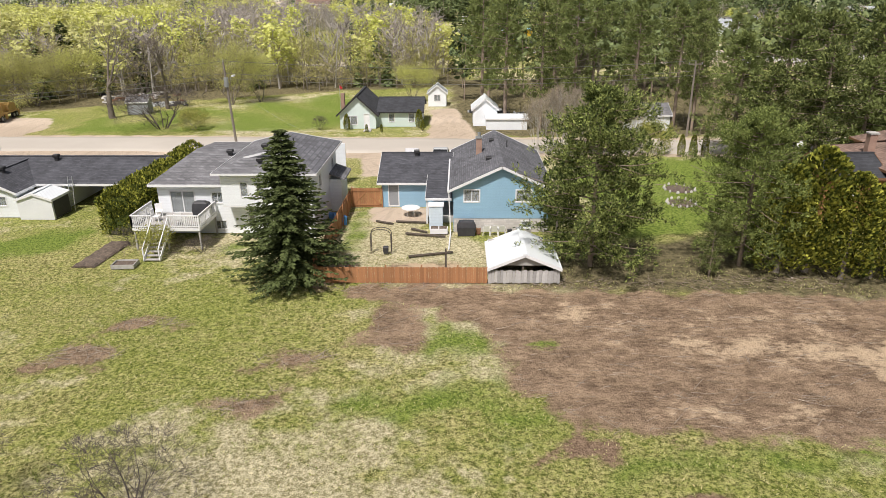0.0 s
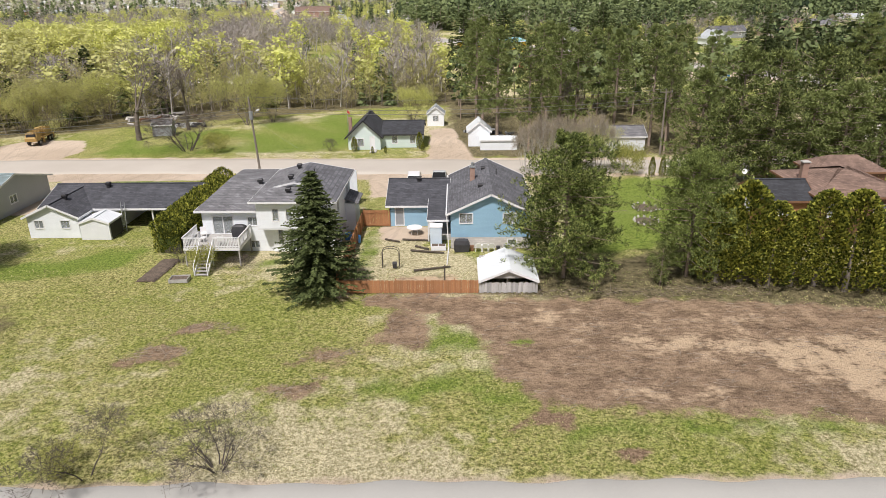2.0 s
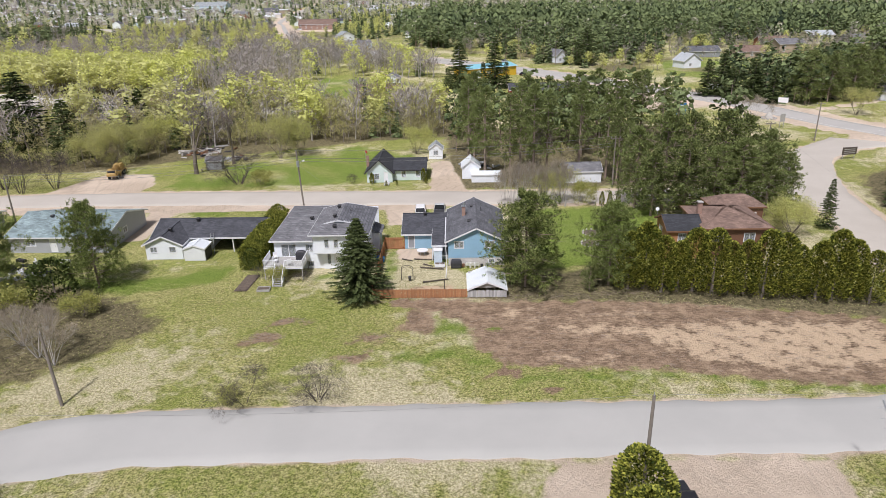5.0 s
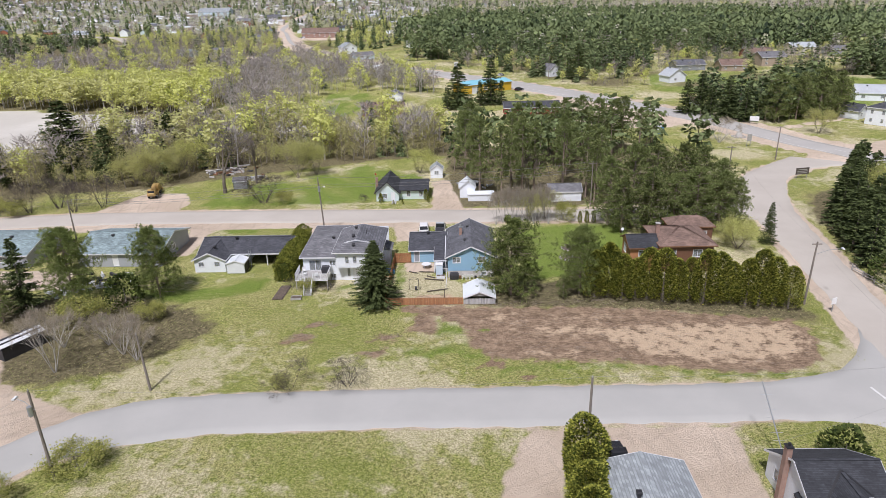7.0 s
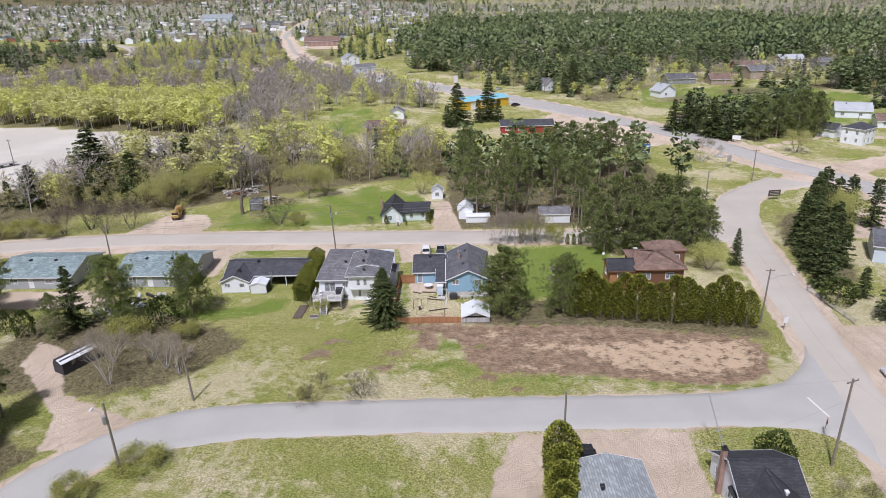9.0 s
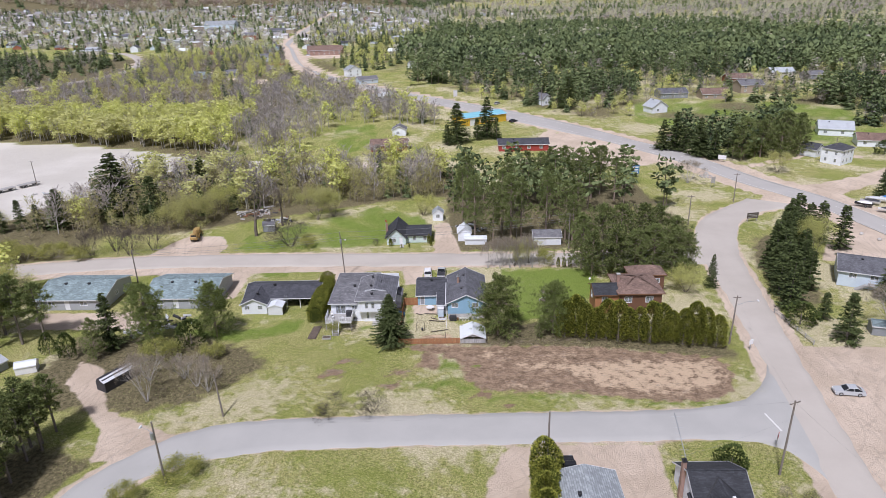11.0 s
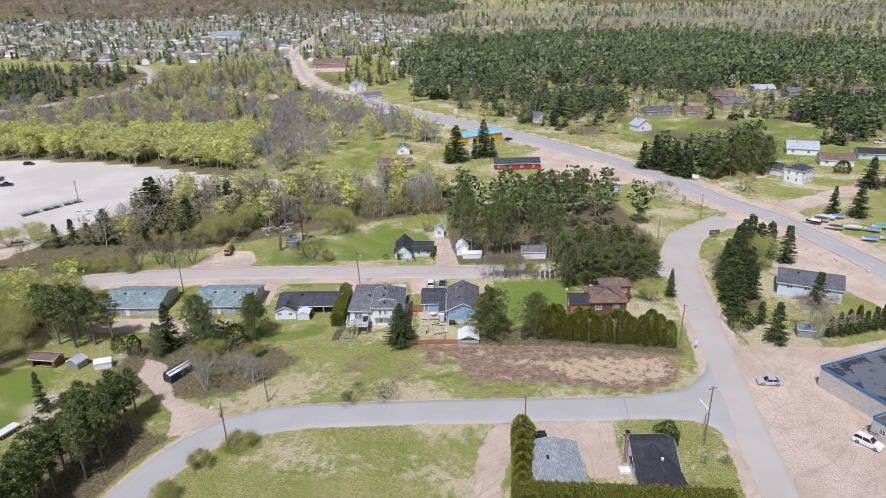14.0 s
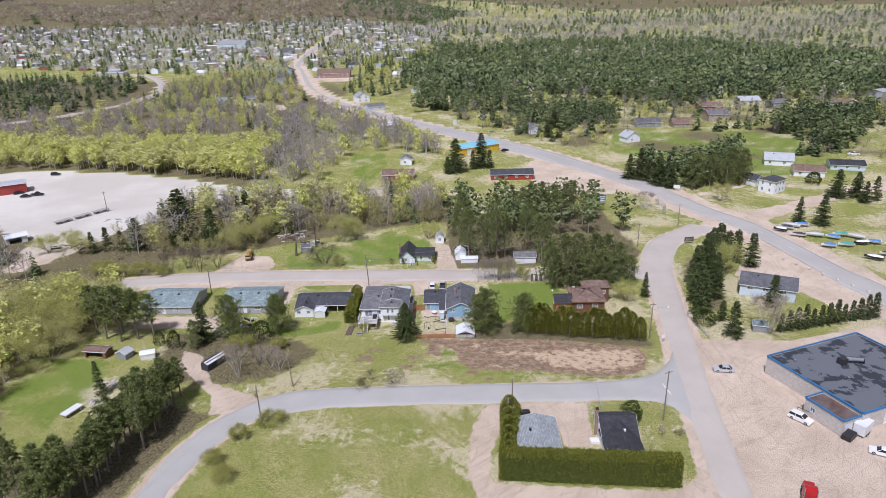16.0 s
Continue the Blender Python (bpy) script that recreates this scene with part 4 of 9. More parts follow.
def twig_sprays(seed, tips, per, length, width):
    rnd = np.random.default_rng(seed)
    p, d = np.repeat(np.array([t[0] for t in tips]), per, 0), np.repeat(np.array([t[1] for t in tips]), per, 0)
    way = unit(d + rnd.normal(0, 0.55, p.shape) + np.array([0, 0, 0.1]))
    ls = rnd.uniform(0.5, 1.3, len(p)) * length
    return sprays(p - d * (rnd.uniform(0, 0.6, len(p)) * length)[:, None], way, ls, np.full(len(p), width), rnd)


def flat_sprays(base, way, normal, length, width):
    """Sprays whose flat side faces along normal."""
    side = unit(np.cross(way, normal))
    mid = base + way * (length * 0.5)[:, None]
    return np.stack([base, mid + side * (width * 0.5)[:, None], base + way * length[:, None], mid - side * (width * 0.5)[:, None]], 1).reshape(-1, 3)


KINDS = {}


def tree_kind(key, name, leaf_v, segs, leaf_mat, bark, n=4):
    tv, tf = sticks_mesh(segs, n)
    KINDS[key] = (name, quad_mesh("crown", leaf_v, quads(len(leaf_v) // 4), MAT[leaf_mat]) if leaf_v is not None else None, quad_mesh("trunk", tv, tf, MAT[bark]))


for i in range(2):
    v, s = spruce_shape(11 + i, 10, 2.9, 260, 0.5)
    tree_kind("spruce%d" % i, "spruce_tree", v, s, "needles_spruce", "bark")
    v, s = spruce_shape(15 + i, 10, 3.0, 640, 0.33)
    tree_kind("yardspruce%d" % i, "spruce_tree", v, s, "needles_spruce", "bark")
    v, s = spruce_shape(61 + i, 10, 2.1, 150, 0.65)
    tree_kind("fir%d" % i, "spruce_tree", v, s, "needles_spruce", "bark")
for i in range(2):
    v, s = pine_shape(71 + i, 12, 4.7, 0.05, 105, 16, 0.25, 28, 0.3)
    tree_kind("yard%d" % i, "pine_tree", v, s, "needles_pine", "bark_pine")
for i in range(3):
    v, s = pine_shape(21 + i, 12, 3.4, 0.08, 74, 9, 0.38, 13)
    tree_kind("pine%d" % i, "pine_tree", v, s, "needles_tall", "bark_pine")
    v, s = pine_shape(31 + i, 20, 4.0, 0.26, 56, 9, 0.5, 13)
    tree_kind("tall%d" % i, "tall_pine_tree", v, s, "needles_tall", "bark_pine")
    v, s = pine_shape(81 + i, 14, 2.4, 0.36, 44, 6, 0.5, 13)
    tree_kind("row%d" % i, "red_pine_tree", v, s, "needles_tall", "bark")
for i in range(2):
    v, s = cedar_shape(41 + i, 9, 2.0, 4600, 0.34)
    tree_kind("cedar%d" % i, "cedar_tree", v, s, "cedar", "bark")
    v, s = cedar_shape(45 + i, 3, 1.3, 900, 0.28)
    tree_kind("bush%d" % i, "cedar_bush", v, s, "cedar_dark", "bark")
    s, tips = branching(51 + i, 10, 0.5, 1, 4, 3)
    tree_kind("bare%d" % i, "bare_tree", twig_sprays(i, tips, 9, 1.3, 0.024), s, "twigs", "bark", 5)
    s, tips = branching(151 + i, 10, 0.5, 1, 5, 2, 0.0, 0.034)
    tree_kind("elm%d" % i, "bare_tree", twig_sprays(i, tips, 5, 0.7, 0.022), s, "twigs", "bark_elm", 6)
    s, tips = branching(91 + i, 4, 0.85, 2, 4, 3)
    tree_kind("apple%d" % i, "apple_tree", twig_sprays(i, tips, 5, 0.3, 0.02), s, "twigs_dark", "bark_dark", 5)
    s, tips = branching(55 + i, 8, 0.36, 7, 3, 2)
    tree_kind("clump%d" % i, "bare_clump_tree", twig_sprays(i, tips, 14, 1.0, 0.03), s, "twigs_pale", "bark_pale", 4)
    s, tips = branching(58 + i, 10, 0.55, 5, 4, 2)
    tree_kind("bud%d" % i, "budding_tree", bud_leaves(5 + i, tips, 12, 0.2, 0.45, s), s, "buds", "bark", 4)
    s, tips = branching(64 + i, 3, 0.7, 11, 3, 2)
    tree_kind("shrub%d" % i, "bare_shrub", twig_sprays(i, tips, 6, 0.32, 0.018), s, "twigs_dark", "bark_dark", 3)
    s, tips = branching(68 + i, 3, 0.6, 6, 2, 3)
    tree_kind("leafshrub%d" % i, "budding_shrub", bud_leaves(8 + i, tips, 36, 0.14, 0.3), s, "buds_dull", "twig", 3)
NOMINAL = {"spruce": 10, "yardspruce": 10, "yard": 12, "fir": 10, "pine": 12, "tall": 20, "row": 14, "cedar": 9, "bush": 3, "bare": 12, "elm": 12, "apple": 4.6, "clump": 9, "bud": 11, "shrub": 3, "leafshrub": 3}
LABELS = {"yard": ("broad bushy pine with boughs down to the ground", "pine tree"), "yardspruce": ("dense dark green spruce in front of the white house", "spruce tree"), "spruce": ("dense dark green spruce with drooping boughs", "spruce tree"), "fir": ("narrow dark spruce at the wood's edge", "spruce tree"), "pine": ("bushy green pine with boughs to the ground", "pine tree"),
          "tall": ("tall pine with bare lower trunk and dark crown", "pine tree"), "row": ("slender red pine with a high crown", "pine tree"), "cedar": ("olive green cedar of an unclipped row", "cedar tree"),
          "bush": ("rounded dark green evergreen bush", "bush"), "bare": ("leafless tree with fine grey-brown twigs", "bare tree"), "elm": ("big leafless tree with thick spreading limbs", "bare tree"), "apple": ("small gnarled leafless apple tree by the street", "apple tree"), "clump": ("leafless birch clump with pale stems", "birch tree"),
          "bud": ("tree with thin yellow-green spring leaves", "tree"), "shrub": ("leafless brown shrub in the field grass", "shrub"), "leafshrub": ("shrub with sparse yellow-green buds", "shrub")}
tree_count = {}


def plant(kind, x, y, h, wide=1.0, turn=None, label="", group=""):
    n = tree_count[kind] = tree_count.get(kind, -1) + 1
    variants = 3 if kind in ("pine", "tall", "row") else 2
    name, crown, trunk = KINDS["%s%d" % (kind, n % variants)]
    s = h / NOMINAL[kind]
    text, cat = LABELS[kind]
    t = tagged(new(name), label or text, cat, group)
    t.matrix_basis = pose(x, y, float(rise(x, y)) - 0.05, 0, 0, turn if turn is not None else (n * 137.5) % 360) @ Matrix.Diagonal((s * wide, s * wide, s, 1))
    for part_name, me in (("trunk", trunk), ("crown", crown)):
        if me is not None:
            new(part_name, me).parent = t
    return t


# near the houses
plant("yardspruce", -12.5, 45.3, 10.2, 1.45, 20)
plant("yard", 7.9, 48.0, 12.6, 1.0, 40)
plant("yard", 18.4, 48.2, 11.0, 0.95)
plant("yard", -46.8, 49.0, 11.6, 0.85)
plant("yard", -58.8, 46.5, 12.6, 0.9)
plant("pine", 15.6, 46.2, 4.0, 0.8)
plant("bush", 6.6, 55.5, 5.0, 0.75)
plant("bud", 17.5, 83.0, 6.5, 0.8)
plant("bud", 14.0, 81.5, 6.5, 0.8)
plant("leafshrub", 21.5, 82.5, 4.0, 0.9)
for k in range(9):
    plant("clump", 7.6 + k * 1.25 + (k % 3) * 0.2, 86.0 + (k % 2) * 1.2 - 5.5, 7.2 + (k * 7 % 5) * 0.4, 0.45)
for i in range(15):
    x = 20.5 + i * 1.92
    plant("cedar", x, 47.0 - 0.155 * (x - 20.5) + 0.45 * math.sin(i * 2.1), 7.5 + 1.1 * math.sin(i * 1.7), 1.08, group="cedar row beside the bare lot")
plant("bud", 49.5, 66.0, 5.6, 1.5)
plant("spruce", 55.6, 68.0, 7.8, 0.8)
plant("bush", 25.5, 59.0, 2.6)
plant("bush", 26.2, 56.8, 2.4)
# the two small trees and the shrub by the street
plant("apple", -20.3, 22.9, 4.2, 1.1, 30)
plant("shrub", -13.7, 23.6, 3.1, 1.35)
plant("leafshrub", -21.8, 23.4, 1.5, 1.2)
plant("leafshrub", -38.5, 9.0, 2.6, 1.8, label="low brown and yellow-green shrub by the street")
plant("leafshrub", -43.8, 3.5, 3.4, 0.9)
plant("leafshrub", -46.5, -4.5, 3.6, 0.9)
plant("leafshrub", -43.5, -8.5, 2.6, 1.5)
# garden of the corner lot
plant("bush", 36.9, 8.6, 4.2, 1.15)
plant("bare", 41.6, 2.6, 3.4, 0.8)
plant("shrub", 38.0, -3.0, 1.6, 1.2)
plant("shrub", 45.2, 3.0, 1.4, 1.2)
# left of the field
plant("clump", -51.2, 27.2, 9.6, 0.62, 10)
for x, y, h in ((-44.5, 31.6, 7.5), (-47.6, 34.0, 6.2), (-42.0, 30.0, 6.8), (-53.5, 33.5, 6.0)):
    plant("clump", x, y, h * 0.8, 0.95, label="grey leafless thicket in the brown grass")
plant("spruce", -65.5, 45.0, 11.5, 1.0)
plant("bush", -50.5, 45.6, 5.2, 1.15)
plant("pine", -66.5, 41.0, 8.5, 0.9)
plant("bush", -72.0, 41.5, 5.0, 0.7)
plant("bush", -76.5, 43.0, 4.4, 0.7)
plant("leafshrub", -54.5, 40.5, 4.0, 1.3)
plant("leafshrub", -45.0, 41.0, 3.0, 1.2)
for x, y, h in ((-92.7, 47.3, 15.4), (-88.0, 45.6, 16.0), (-84.1, 47.0, 14.8), (-96.5, 50.0, 14.5), (-80.5, 48.5, 12.5), (-90, 51, 14)):
    plant("row", x, y, h, 1.25)
plant("fir", -80.7, 20.3, 9.0, 0.9)
prnd = random.Random(8)
for i in range(34):
    t = i / 33
    plant("row", -60.5 - 6.5 * t + prnd.uniform(-2.4, 1.6) - (i % 3) * 2.2, 18.5 - 37 * t + prnd.uniform(-1, 1), 12.0 + prnd.uniform(-2.0, 1.5), 1.12, group="pine row along the street")
for x, y in ((-80, -12), (-74, -13.5), (-85, -8), (-78, -18), (-88, -16), (-71, -20), (-83, -22)):
    plant("row", x, y, 12.0 + prnd.uniform(-1, 1.5), 1.2)
for x, y, h in ((-100, 56, 10), (-104, 50, 11), (-108, 58, 12), (-99, 62, 10), (-112, 52, 12), (-106, 64, 11), (-103, 43, 9), (-110, 44, 10), (-116, 60, 12), (-119, 50, 12), (-101, 36, 8), (-108, 36, 9), (-112, 26, 9), (-107, 18, 8)):
    plant("bud", x, y, h, 1.35)
# across the back street
plant("elm", -54.8, 105.8, 16.5, 1.05, 200, "big leafless tree with a wide crown of twigs")
plant("elm", -49.5, 114.0, 14.0, 0.9)
plant("elm", -60.5, 131.5, 14.5, 0.9)
plant("bare", 15.9, 98.1, 13.0, 0.35, 60, "tall bare white-stemmed dead tree among the pines")
plant("shrub", -43.6, 97.9, 6.2, 1.5, label="leafless many-stemmed tree on the lawn")
plant("leafshrub", -38.6, 96.6, 3.2, 1.0)
plant("bud", -40.2, 118.5, 10.0, 0.95)
plant("bud", -36.0, 121.0, 8.5, 0.9)
plant("bud", -9.5, 121.0, 6.5, 1.0)
plant("shrub", -20.8, 96.5, 2.0, 0.9)
for x, y, h in ((-16.9, 96.0, 2.3), (-7.0, 97.6, 2.6), (-14.0, 94.6, 1.1), (-12.0, 94.8, 1.1), (-6.4, 95.6, 1.4)):
    plant("cedar", x, y, h, 0.85, label="small clipped dark cedar beside the cottage")
for k in range(3):
    plant("cedar", 24.2 + k * 1.35, 80.4, 2.6, 0.7, label="slim dark cedar at the edge of the lawn")
for x, y, h in ((5.1, 99.1, 21), (9.7, 95.8, 20), (14.3, 97.1, 21.5), (17.2, 99.5, 20), (28.6, 98.2, 19), (2.0, 104, 22), (12.5, 104.5, 21), (24.5, 105, 20), (29.6, 93.5, 16.5), (31.5, 99, 18),
                (3.5, 117, 22), (15, 117.5, 21), (27, 116, 19)):
    plant("tall", x, y, h * 0.86, 0.95, group="pines across the back street")
for x, y, h in ((29.5, 79.5, 15), (33.6, 77.9, 18), (38.0, 79.2, 17.5), (42.7, 77.7, 18), (46.5, 79.5, 17), (50.2, 78.0, 14.5), (53.0, 76.8, 10.5), (36.0, 74.0, 14), (44.5, 74.0, 14), (31.0, 75.0, 12), (49.0, 74.2, 13), (40.2, 73.5, 13)):
    plant("pine", x, y, h * 0.92, 0.95 if h > 15 else 1.1, group="pines behind the brown house")
for x, y, h in ((42.5, 135, 16), (38, 133, 16.5), (34, 135, 17), (29.5, 137, 16), (22.5, 138, 15), (46, 139, 16), (26, 131, 16), (49, 132, 14)):
    plant("tall", x, y, h, 1.15)
# corner plot right of the cross road
for x, y, h, kd in ((67.0, 56.5, 9, "fir"), (69.5, 61, 11, "fir"), (70.5, 66.5, 11.5, "spruce"), (72.2, 72, 12, "fir"), (73.5, 77.5, 12, "spruce"), (77, 82, 12, "fir"), (80.1, 87, 13, "fir"), (84, 93, 12, "fir"), (88, 98, 12, "spruce"),
                    (71.5, 43.5, 9.8, "spruce"), (92, 94, 11, "fir"), (95, 89.5, 11, "spruce"), (78, 74.5, 11, "fir"), (75.5, 66, 9, "fir"), (72, 52.5, 6, "fir"), (66.5, 50.5, 4.5, "bush"), (89, 60.5, 9.5, "spruce"), (84, 88, 10, "fir"), (68.5, 64, 9, "spruce"), (71.5, 69.5, 10, "fir"), (74.5, 80, 11, "spruce"), (82, 91, 11, "spruce"), (79, 84.5, 11, "spruce"), (90, 96, 10, "fir"), (76, 70, 10, "spruce")):
    plant("fir" if kd == "spruce" else kd, x, y, h, 1.45, group="conifers on the corner plot")
plant("bud", 84.5, 82.5, 11, 0.7)
plant("clump", 81.5, 45.5, 11, 1.05)
for k in range(13):
    plant("fir", 84.5 + k * 2.35, 45.6 + k * 0.62, 5.4 + (k * 5 % 4) * 0.5 + (2 if k == 12 else 0), 1.25, group="conifer hedge behind the flat building")
plant("spruce", 129.4, 129.8, 10.5, 1.0)
plant("spruce", 136.9, 127.5, 11.5, 1.3)
for x, y, h, w, kd in ((83.1, 197.8, 12, 1.3, "spruce"), (87.5, 196.4, 15, 1.05, "spruce"), (93.3, 186.2, 14.5, 1.3, "spruce"), (97.0, 180.2, 11, 1.3, "fir"), (90.0, 193.0, 10, 1.4, "fir"), (106.3, 178.5, 16, 1.1, "pine"), (109.5, 184, 15, 1.1, "pine"), (115.3, 182.7, 14.5, 1.2, "pine"), (119.0, 188, 15, 1.1, "pine"), (122.2, 182.0, 13, 1.2, "pine"),
                       (126.0, 188, 16.5, 1.1, "pine"), (129.4, 183.5, 14, 1.15, "pine"), (133.2, 190.9, 15, 1.1, "pine"), (128.0, 196, 15, 1.1, "pine"), (120.0, 196, 13, 1.1, "pine"), (101.0, 188.0, 12, 1.2, "fir"), (1.1, 217.3, 17, 1.5, "spruce"), (14.3, 225.4, 18, 1.2, "spruce"), (9.9, 222.3, 10, 1.2, "fir"), (18.5, 224, 9.5, 1.3, "fir"), (-3.0, 214, 9, 1.3, "fir"),
                       (160.7, 161.9, 12, 1.5, "spruce"), (168.5, 161.4, 11, 1.5, "spruce"), (167.7, 153.5, 9, 1.3, "spruce"), (173.8, 157.0, 10, 1.4, "fir"), (161.1, 182.0, 5.5, 1.3, "bush"), (61.6, 297.5, 17, 1.4, "spruce"), (57.5, 300, 11, 1.2, "fir")):
    plant(kd, x, y, h, w, group="conifers along the highway")
plant("bud", 112.1, 161.0, 7.5, 1.1)
plant("clump", 77.5, 150, 8, 1.2)
# left conifers behind the back street
for x, y, h, w in ((-102.6, 126.5, 19, 1.75), (-99.0, 119, 11, 1.5), (-89.0, 120.5, 13.5, 1.55), (-85.5, 121.5, 8.5, 1.2), (-84.0, 147, 12.5, 1.3), (-87.5, 148, 10, 1.1), (-119.8, 113.7, 8, 1.3), (-125.0, 114.0, 9, 1.3), (-116.0, 118, 11, 1.5), (-113.0, 113.0, 8.5, 1.3), (-129.5, 112.0, 8, 1.2)):
    plant("spruce" if w > 1.4 else "fir", x, y, h, w)
for x, y, h, w in ((-76.4, 114.5, 9.5, 1.15), (-79.5, 113.0, 7.5, 1.1), (-73.5, 117.5, 8.5, 1.1), (-140.5, 117.0, 6.5, 1.5), (-146.5, 113.5, 6.5, 1.6), (-134.0, 112.0, 6, 1.5), (-70.0, 126.0, 9, 1.0)):
    plant("bud", x, y, h, w)
for x, y, h in ((-84, 93, 7), (-89, 96, 8), (-79, 96, 7.5), (-94, 93, 7)):
    plant("shrub", x, y, h, 0.75, label="grey leafless thicket by the back street")
for x, y, h in ((-96, 91, 3.5), (-103, 92, 4), (-110, 90, 4), (-116, 92, 4.5)):
    plant("leafshrub", x, y, h, 1.4)


# ---------------------------------------------------------------- woods, too many trees to count
def small_shape(kind, seed):
    """A light tree one metre high: crown quads and trunk quads."""
    rnd = np.random.default_rng(seed)
    if kind == "conifer":
        parts = []
        for k in range(11):
            t = 0.04 + 0.94 * k / 11
            R = (0.21 * (1 - t) ** 0.9 + 0.012) * rnd.uniform(0.8, 1.15)
            m = int(11 * (1 - t)) + 5
            az = 2 * np.pi * (np.arange(m) + rnd.uniform(0, 0.9, m)) / m
            out = np.c_[np.cos(az), np.sin(az), rnd.uniform(-0.6, -0.15, m)]
            base = np.c_[0.01 * np.cos(az), 0.01 * np.sin(az), t + 0.05 + rnd.normal(0, 0.02, m)]
            L = R * rnd.uniform(0.65, 1.3, m)
            parts.append(flat_sprays(base, unit(out), np.c_[rnd.normal(0, 0.4, (m, 2)), np.ones(m)], L, np.full(m, 0.03 + 5.0 * R / m)))
        v = np.concatenate(parts)
        seg = [((0, 0, 0), (0, 0, 0.9), 0.012, 0.004)]
    elif kind == "pine":
        parts = []
        for k in range(17):
            a, m = k * 2.4 + seed, 8
            z = 0.36 + 0.6 * k / 17 + rnd.normal(0, 0.02)
            off = 0.17 * math.sin(math.pi * min(1, max(0.08, (1.04 - z) * 1.35))) * rnd.uniform(0.55, 1.25)
            c = np.array([off * math.cos(a), off * math.sin(a), z])
            pos = c + rnd.normal(0, 1, (m, 3)) * np.array([0.045, 0.045, 0.018])
            face = unit(rnd.normal(0, 0.6, (m, 3)) + np.array([math.cos(a) * 0.7, math.sin(a) * 0.7, 0.5]))
            way = unit(np.cross(face, rnd.normal(size=(m, 3))))
            L = rnd.uniform(0.06, 0.12, m)
            parts.append(flat_sprays(pos - way * (L * 0.5)[:, None], way, face, L, L * rnd.uniform(0.45, 0.8, m)))
        v = np.concatenate(parts)
        seg = [((0, 0, 0), (rnd.normal(0, 0.02), rnd.normal(0, 0.02), 0.92), 0.012, 0.004)]
    elif kind in ("bud", "haze", "bare"):
        # trunk, rising limbs, a fine haze of twigs and, but for the bare ones, small young leaves
        seg = [((0, 0, 0), (rnd.normal(0, 0.02), rnd.normal(0, 0.02), 0.86), 0.011, 0.004)]
        slim = {"bud": 0.15, "haze": 0.17, "bare": 0.18}[kind]
        limbs = 15 if kind == "bud" else 13
        tw, lf = [], []
        for k in range(limbs):
            a, z = k * 2.4 + seed + rnd.uniform(-0.4, 0.4), 0.2 + 0.58 * k / limbs
            reach = slim * math.sin(math.pi * min(0.92, 0.3 + 0.62 * k / limbs)) ** 0.8 * rnd.uniform(0.7, 1.25)
            p = np.array([0, 0, z])
            q = p + np.array([math.cos(a) * reach, math.sin(a) * reach, rnd.uniform(0.11, 0.24)])
            if k % 2:
                seg.append((tuple(p), tuple(q), 0.005, 0.002))
            for j in range({"bud": 3, "haze": 6, "bare": 13}[kind]):
                w = unit(rnd.normal(size=3) * 0.45 + np.array([math.cos(a) * 0.45, math.sin(a) * 0.45, 1.0]))
                tw.append((p + (q - p) * rnd.uniform(0.25, 1.0), w))
            for j in range({"bud": 20, "haze": 14, "bare": 0}[kind]):
                lf.append((p + (q - p) * rnd.uniform(0.45, 1.2) + rnd.normal(0, 0.034, 3) + np.array([0, 0, 0.03]), a))
        b, w = np.array([t[0] for t in tw]), np.array([t[1] for t in tw])
        v = sprays(b, w, rnd.uniform(0.07, 0.17, len(b)), rnd.uniform(0.007, 0.015, len(b)), rnd)
        if lf:
            n = len(lf)
            ls = rnd.uniform(0.032, 0.062, n) if kind == "bud" else rnd.uniform(0.018, 0.036, n)
            turn = np.array([t[1] for t in lf])
            face = unit(rnd.normal(size=(n, 3)) * 0.6 + np.c_[np.cos(turn), np.sin(turn), np.full(n, 0.5)])
            way = unit(np.cross(face, rnd.normal(size=(n, 3))))
            v = np.concatenate([v, flat_sprays(np.array([t[0] for t in lf]) - way * (ls * 0.5)[:, None], way, face, ls, ls * 0.8)])
    elif kind == "farcone":
        parts = []
        for k in range(5):
            t = 0.1 + 0.84 * k / 5
            m = 6 if k < 3 else 4
            R = (0.2 * (1 - t) ** 0.85 + 0.025) * rnd.uniform(0.85, 1.15)
            az = 2 * np.pi * (np.arange(m) + rnd.uniform(0, 0.7, m)) / m + k
            out = unit(np.c_[np.cos(az), np.sin(az), rnd.uniform(-2.4, -1.2, m)])
            base = np.c_[0.01 * np.cos(az), 0.01 * np.sin(az), t + 0.14 + rnd.normal(0, 0.025, m)]
            base[:, :2] *= 1 + 40 * R * 0.45
            parts.append(flat_sprays(base, out, np.c_[np.cos(az) * 0.5 + rnd.normal(0, 0.3, m), np.sin(az) * 0.5 + rnd.normal(0, 0.3, m), np.ones(m)], (R + 0.09) * rnd.uniform(0.9, 1.4, m), np.full(m, 0.04 + 5.0 * R / m)))
        v = np.concatenate(parts)
        seg = [((0, 0, 0), (0, 0, 0.3), 0.012, 0.008)]
    else:
        m = 36
        t, az = np.sort(rnd.uniform(0.25, 1, m)), np.arange(m) * 2.4 + rnd.uniform(-0.4, 0.4, m)
        rr = 0.21 * np.sin(np.pi * np.clip(0.2 + 0.72 * (t - 0.25) / 0.75, 0, 1)) ** 0.7 * rnd.uniform(0.5, 1.1, m)
        pos = np.c_[rr * np.cos(az), rr * np.sin(az), t - 0.05]
